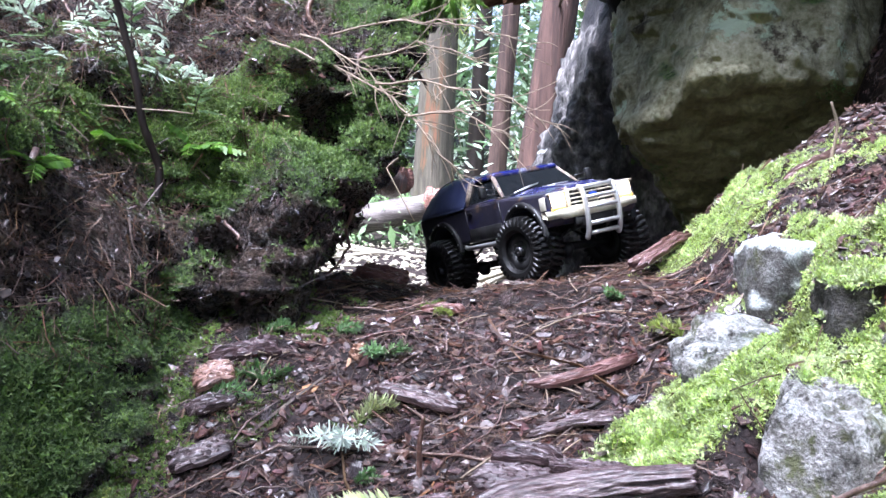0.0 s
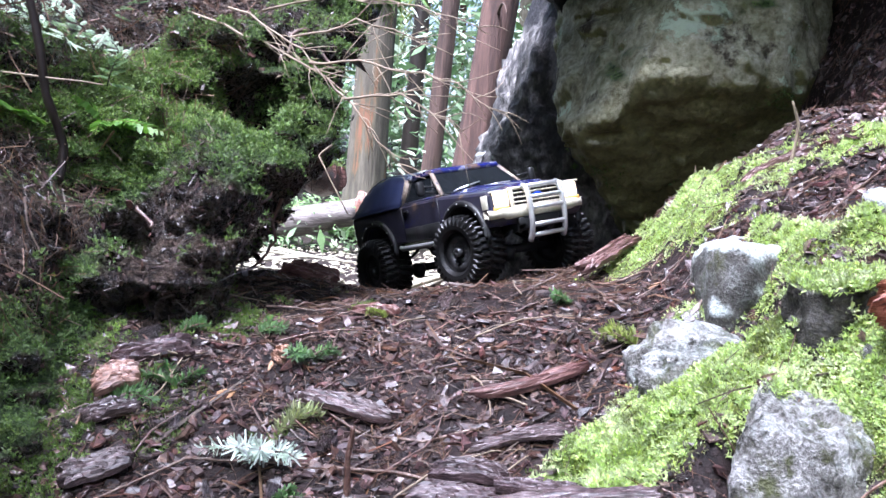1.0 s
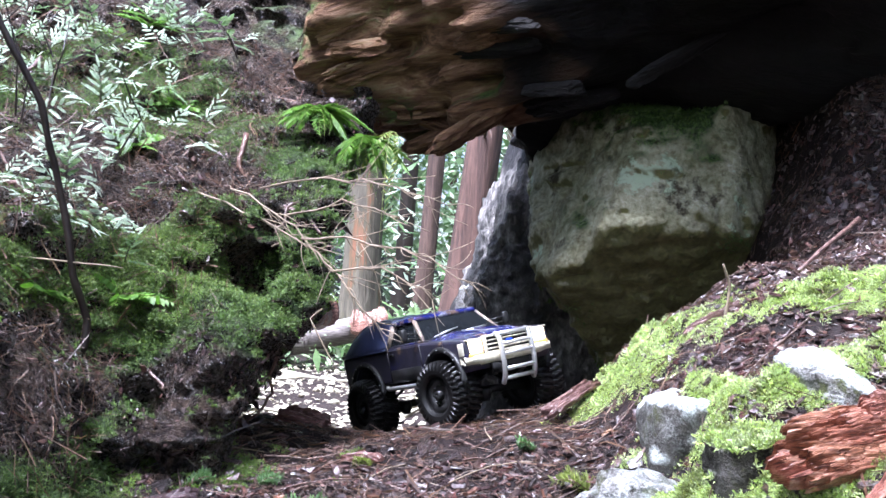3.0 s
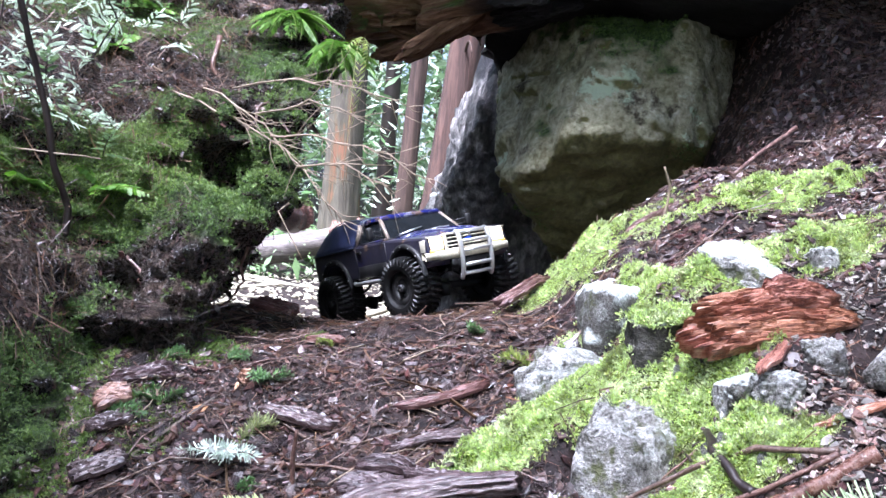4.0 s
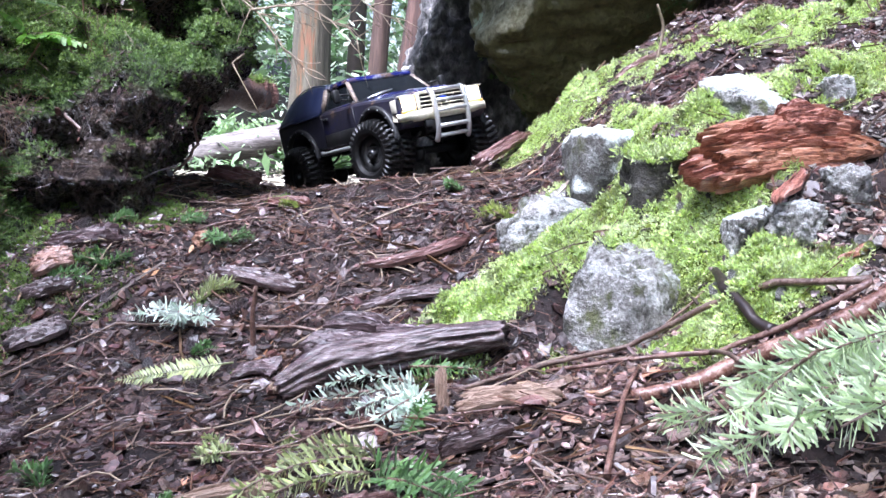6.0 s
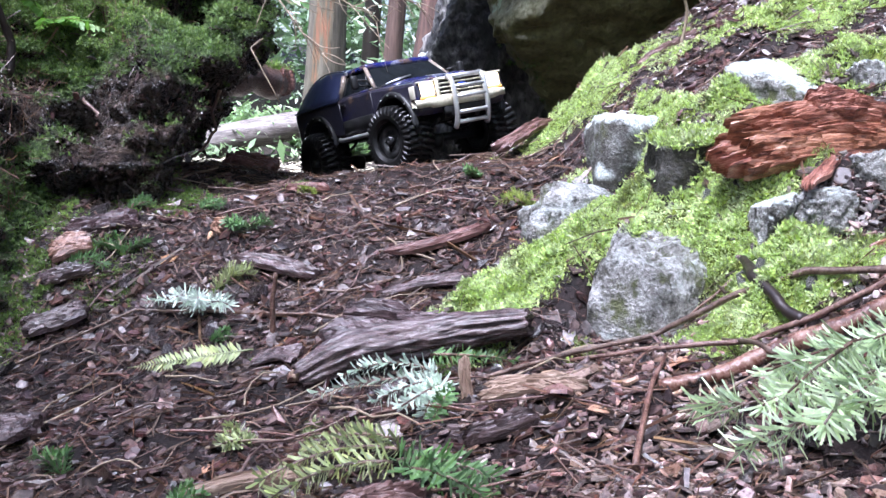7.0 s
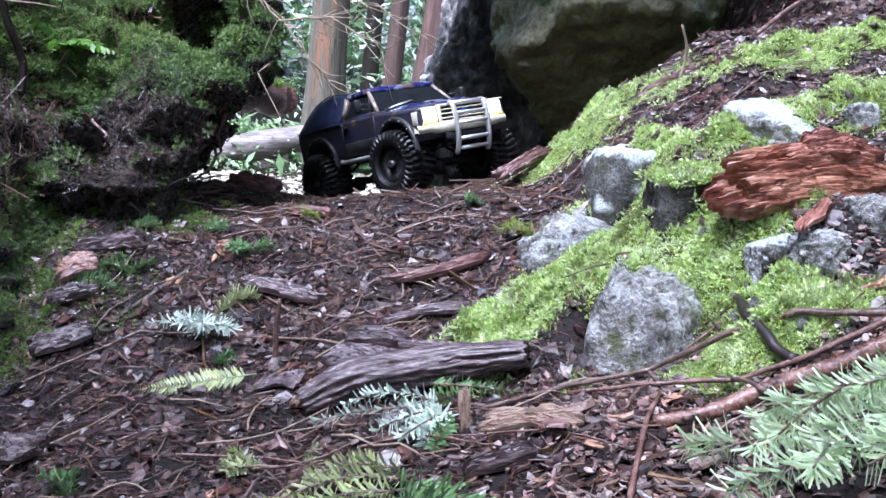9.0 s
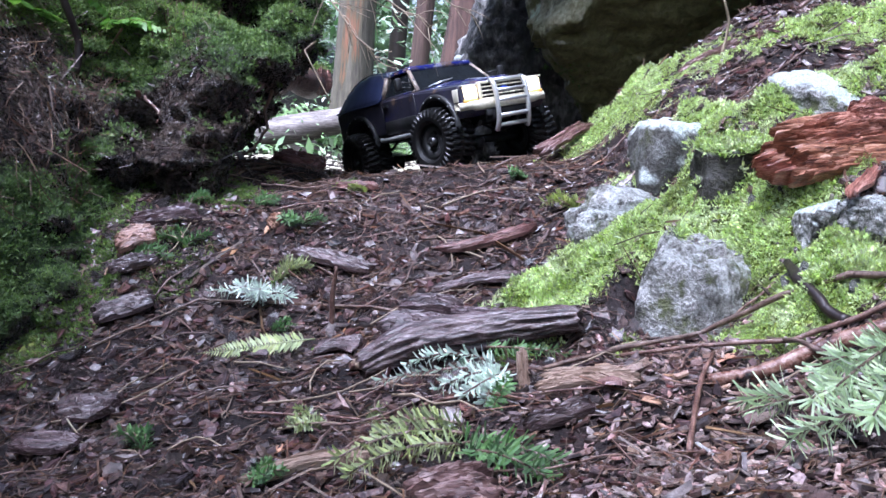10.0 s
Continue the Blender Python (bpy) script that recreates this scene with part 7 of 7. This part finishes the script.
# ---- beyond the gap ----
logp = wander((-2.3, 6.7, -0.24), (-0.36, 6.5, 0.175), np.random.default_rng(3), 0.02, 16)
far_log = tagged(new("creek_log"), "bleached grey fallen log with a broken orange end", "log")
part("log_body", tube(logp, np.linspace(0.125, 0.088, 16) * (1 + 0.06 * np.sin(np.arange(16) * 1.7)), sides=20), M_GREYLOG, far_log)
part("broken_end", moved(slab(0.27, 0.18, 0.15, 91, 24), between(logp[-1] - (0.08, 0, 0), logp[-1] + (0.15, -0.03, 0.03))), M_REDBARK, far_log, "splintered orange-brown end", smooth=False)
root_line = wander((-0.50, 2.45, 0.27), (-0.20, 3.00, 0.30), np.random.default_rng(8), 0.04, 14)
stub = tagged(new("broken_root"), "broken dark red root with a moss cap behind the bank", "root")
part("root_body", tube(root_line, np.linspace(0.065, 0.045, 14) * (1 + 0.10 * np.sin(np.arange(14) * 2.1)), sides=22), M_DARKRED, stub)
part("torn_end", moved(slab(0.10, 0.08, 0.07, 95, 24), between(root_line[-2], root_line[-1] + (0.03, 0.04, 0.0))), M_REDBARK, stub, "splintered red end", smooth=False)
rr = np.random.default_rng(93)
on_top = root_line[rr.integers(1, 14, 1500)] + np.stack([rr.normal(0, 0.022, 1500), rr.normal(0, 0.022, 1500), 0.046 + rr.normal(0, 0.006, 1500)], 1)
part("moss_cap", scattered(tufts, on_top, frames(np.tile((0.0, 0.0, 1.0), (1500, 1)), rr, 0.5), rr.uniform(0.006, 0.014, 1500)), M_MOSSMID, stub, "green moss cap", smooth=False)
rng = np.random.default_rng(91)
for k in range(16):
    a = rng.uniform(-1.6, 0.2), rng.uniform(3.0, 6.2)
    ang = rng.normal(0.35, 0.5)
    L = rng.uniform(0.35, 1.0)
    b = a[0] + math.cos(ang) * L, a[1] + math.sin(ang) * L * 0.4
    st = stick("pale_branch", [gp(*a, 0.01), gp((a[0] + b[0]) / 2, (a[1] + b[1]) / 2, 0.05), gp(*b, 0.02)], rng.uniform(0.006, 0.018), 0.005, "bleached pale branch on the creek bed", M_GRAVEL, "branch", 8)
    tagged(st, group="pale branches on the creek bed")
n = 5000
x, y = rng.uniform(-2.2, 0.7, n), rng.uniform(2.3, 6.9, n)
spots = np.stack([x, y, ground_z(x, y) + 0.003], 1)
thing("creek_litter", scattered([rock((1, 0.8, 0.5), 900, 1)] + redchips[:3], spots, frames(ground_n(x, y), rng, 0.3), np.exp(rng.normal(math.log(0.018), 0.5, n))), M_GRAVEL, "pale stones and wood bits on the creek bed", "litter", kind="stuff", smooth=False)
ff = fern("forest_fern", pose(0, 0, 0), 9, 0.40, 0.075, "green fern on the forest floor", M_LEAF, 23, 360, (0.3, 0.7), 16, 0.28, 55)
tagged(ff, group="ferns beyond the gap")
ff.matrix_world = Matrix.Translation(on_ground(-0.3, 7.2))
for k in range(46):
    x, y = rng.uniform(-2.8, 1.6), rng.uniform(6.7, 10.0)
    copy_thing(ff, Matrix.Translation(on_ground(x, y)) @ pose(0, 0, 0, 0, 0, rng.uniform(0, 360)) @ Matrix.Scale(rng.uniform(0.7, 1.4), 4))


def trunk(x, y, r, height, seed, material, label, lean=(0.0, 0.0), flare=1.5):
    """A tree: a tapered, fluted trunk with a flared foot and bare limbs."""
    rr = np.random.default_rng(seed)
    tree = tagged(new("tree"), label, "tree", "forest trees")
    base = on_ground(x, y, -0.05)
    t = np.linspace(0, 1, 20) ** 1.6
    sides = 18
    ang = 2 * np.pi * np.arange(sides) / sides
    verts = []
    for s in t:
        rad = r * (1 - 0.55 * s) * (1 + (flare - 1) * math.exp(-s * height / (2.2 * r)))
        flute = 1 + 0.07 * np.sin(ang * 5 + seed) * math.exp(-s * 3) + 0.05 * vnoise(np.stack([np.cos(ang) * 2, np.sin(ang) * 2, np.full(sides, s * 6)], 1), seed)
        cx, cy = base.x + lean[0] * s * height, base.y + lean[1] * s * height
        verts.append(np.stack([cx + np.cos(ang) * rad * flute, cy + np.sin(ang) * rad * flute, np.full(sides, base.z + s * height)], 1))
    n = len(t)
    faces = [[i * sides + j, i * sides + (j + 1) % sides, (i + 1) * sides + (j + 1) % sides, (i + 1) * sides + j] for i in range(n - 1) for j in range(sides)]
    faces.append([(n - 1) * sides + j for j in range(sides)])
    part("trunk", (np.concatenate(verts), faces), material, tree)
    for k in range(6):
        s = rr.uniform(0.12, 0.9)
        a = rr.uniform(0, 2 * math.pi)
        o = np.array((base.x + lean[0] * s * height, base.y + lean[1] * s * height, base.z + s * height))
        reach = rr.uniform(0.5, 1.4)
        part("limb", tube(bezier(o, o + (math.cos(a) * reach * 0.5, math.sin(a) * reach * 0.5, 0.1), o + (math.cos(a) * reach, math.sin(a) * reach, -0.15), 8), r * 0.09, r * 0.03, 5), material, tree)
    return tree


trunk(0.225, 7.0, 0.135, 12, 1, M_REDWOOD, "reddish-brown redwood trunk leaning slightly beyond the gap", (0.105, 0.0))
trunk(-0.53, 7.7, 0.145, 12, 2, M_GREYTRUNK, "grey mossy trunk with a reddish side", (0.02, 0.0))
trunk(-0.07, 9.0, 0.085, 12, 3, M_REDWOOD, "slim reddish trunk among the trees", (0.055, 0.0))
trunk(-0.36, 11.0, 0.10, 12, 4, M_STEM, "slim dark mossy trunk", (0.03, 0.0))
trunk(0.75, 12.0, 0.09, 12, 5, M_GREYTRUNK, "slim pale trunk in the bright wood", (0.07, 0.0))
trunk(0.95, 10.5, 0.09, 12, 6, M_REDWOOD, "slim reddish trunk among the trees", (0.05, 0.0))
rng = np.random.default_rng(97)
# from k = 18 on a ring all round, mostly unseen, for reflections
for k in range(46):
    ang, dist = rng.uniform(0, 2 * math.pi), rng.uniform(9, 24)
    x, y = math.cos(ang) * dist, math.sin(ang) * dist
    if k < 18:
        x, y = rng.uniform(-6, 6), rng.uniform(14, 26)
        if abs(x - 0.06 * y) < 0.9:
            x += 2.5
    trunk(x, y, rng.uniform(0.08, 0.26), 14, 20 + k, (M_REDWOOD, M_GREYTRUNK, M_STEM)[k % 3], ("reddish conifer trunk in the forest", "grey mossy conifer trunk in the forest", "dark conifer trunk in the forest")[k % 3], (rng.normal(0, 0.03), rng.normal(0, 0.03)))


# foliage of the wood behind, and unseen foliage added to hold back light
def clump_leaves(rng, centres, per, spread, size):
    """Leaves in drooping sprays round the centres."""
    c = np.repeat(centres, per, 0)
    p = c + rng.normal(0, 1, c.shape) * spread
    turns = frames(np.tile((0.0, 0.0, 1.0), (len(p), 1)), rng, 0.6)
    leaf = (np.array([(-1, 0, 0), (-0.2, -0.34, -0.06), (1, 0, -0.15), (-0.2, 0.34, -0.06)]), [[0, 1, 2, 3]])
    return scattered([leaf], p, turns, np.exp(rng.normal(math.log(size), 0.35, len(p))))


rng = np.random.default_rng(101)
n = 1500
centres = np.stack([rng.uniform(-6, 7, n), rng.uniform(10, 26, n), np.zeros(n)], 1)
centres[:, 2] = ground_z(centres[:, 0], centres[:, 1], False) + rng.uniform(0.1, 10, n)
thing("forest_foliage", clump_leaves(rng, centres, 60, (0.6, 0.6, 0.25), 0.085), M_FARLEAF, "hazy green foliage of the wood behind", "foliage", kind="stuff", smooth=False)
# added outside the view to block light from the horizon
n = 700
ang, dist = rng.uniform(0, 2 * math.pi, n), rng.uniform(5, 12, n)
centres = np.stack([np.cos(ang) * dist, np.sin(ang) * dist + 1, rng.uniform(0.3, 8, n)], 1)
open_view = (centres[:, 1] > 2) & (np.abs(centres[:, 0]) < 0.25 * centres[:, 1] + 1.5)
high_left = ((centres[:, 0] < 1) & (centres[:, 2] > 3.0)) | (centres[:, 2] > 5.0)
centres = centres[~open_view & ~high_left]
# sparse clumps overhead, unseen, added to break up the mirrored sky
over = np.stack([rng.uniform(-3.5, 3.5, 85), rng.uniform(-6, -0.8, 85), rng.uniform(5, 8, 85)], 1)
centres = np.concatenate([centres, over])
thing("surrounding_foliage", clump_leaves(rng, centres, 60, (0.6, 0.6, 0.22), 0.16), M_FARLEAF, "unseen green foliage added around the path to block low light", "foliage", kind="stuff", smooth=False)
n = 110
centres = np.stack([rng.uniform(-2.6, 1.8, n), rng.uniform(6.3, 9.5, n), np.zeros(n)], 1)
centres[:, 2] = ground_z(centres[:, 0], centres[:, 1], False) + rng.uniform(0.02, 0.22, n)
thing("undergrowth", clump_leaves(rng, centres, 60, (0.16, 0.16, 0.05), 0.03), M_LEAF, "bright low undergrowth beyond the creek", "undergrowth", kind="stuff", smooth=False)
n = 150
centres = np.stack([rng.uniform(-3, 3.5, n), rng.uniform(9, 15, n), np.zeros(n)], 1)
centres[:, 2] = ground_z(centres[:, 0], centres[:, 1], False) + rng.uniform(0.1, 4, n)
thing("bright_foliage", clump_leaves(rng, centres, 60, (0.45, 0.45, 0.14), 0.05), M_SUNLEAF, "pale foliage among the far trunks, sunlight painted into its colour", "foliage", kind="stuff", smooth=False)
# out of view, added to shade the left of the path
n = 75
centres = np.stack([rng.uniform(-1.15, -0.42, n), rng.uniform(-0.6, 0.75, n), rng.uniform(1.15, 1.8, n)], 1)
thing("overhanging_foliage", clump_leaves(rng, centres, 45, (0.10, 0.10, 0.05), 0.03), M_LEAF, "unseen shrub foliage added over the path to shade its left side", "foliage", kind="stuff", smooth=False)
# out of view, added where the windscreen mirrors the sky
n = 26
centres = np.stack([-0.50 - np.abs(rng.normal(0, 0.5, n)), rng.uniform(-0.3, 1.4, n), rng.uniform(5.6, 6.6, n)], 1)
thing("crown_foliage", clump_leaves(rng, centres, 60, (0.13, 0.13, 0.05), 0.045), M_FARLEAF, "unseen leafy branches added high up for the windscreen's reflection", "foliage", kind="stuff", smooth=False)
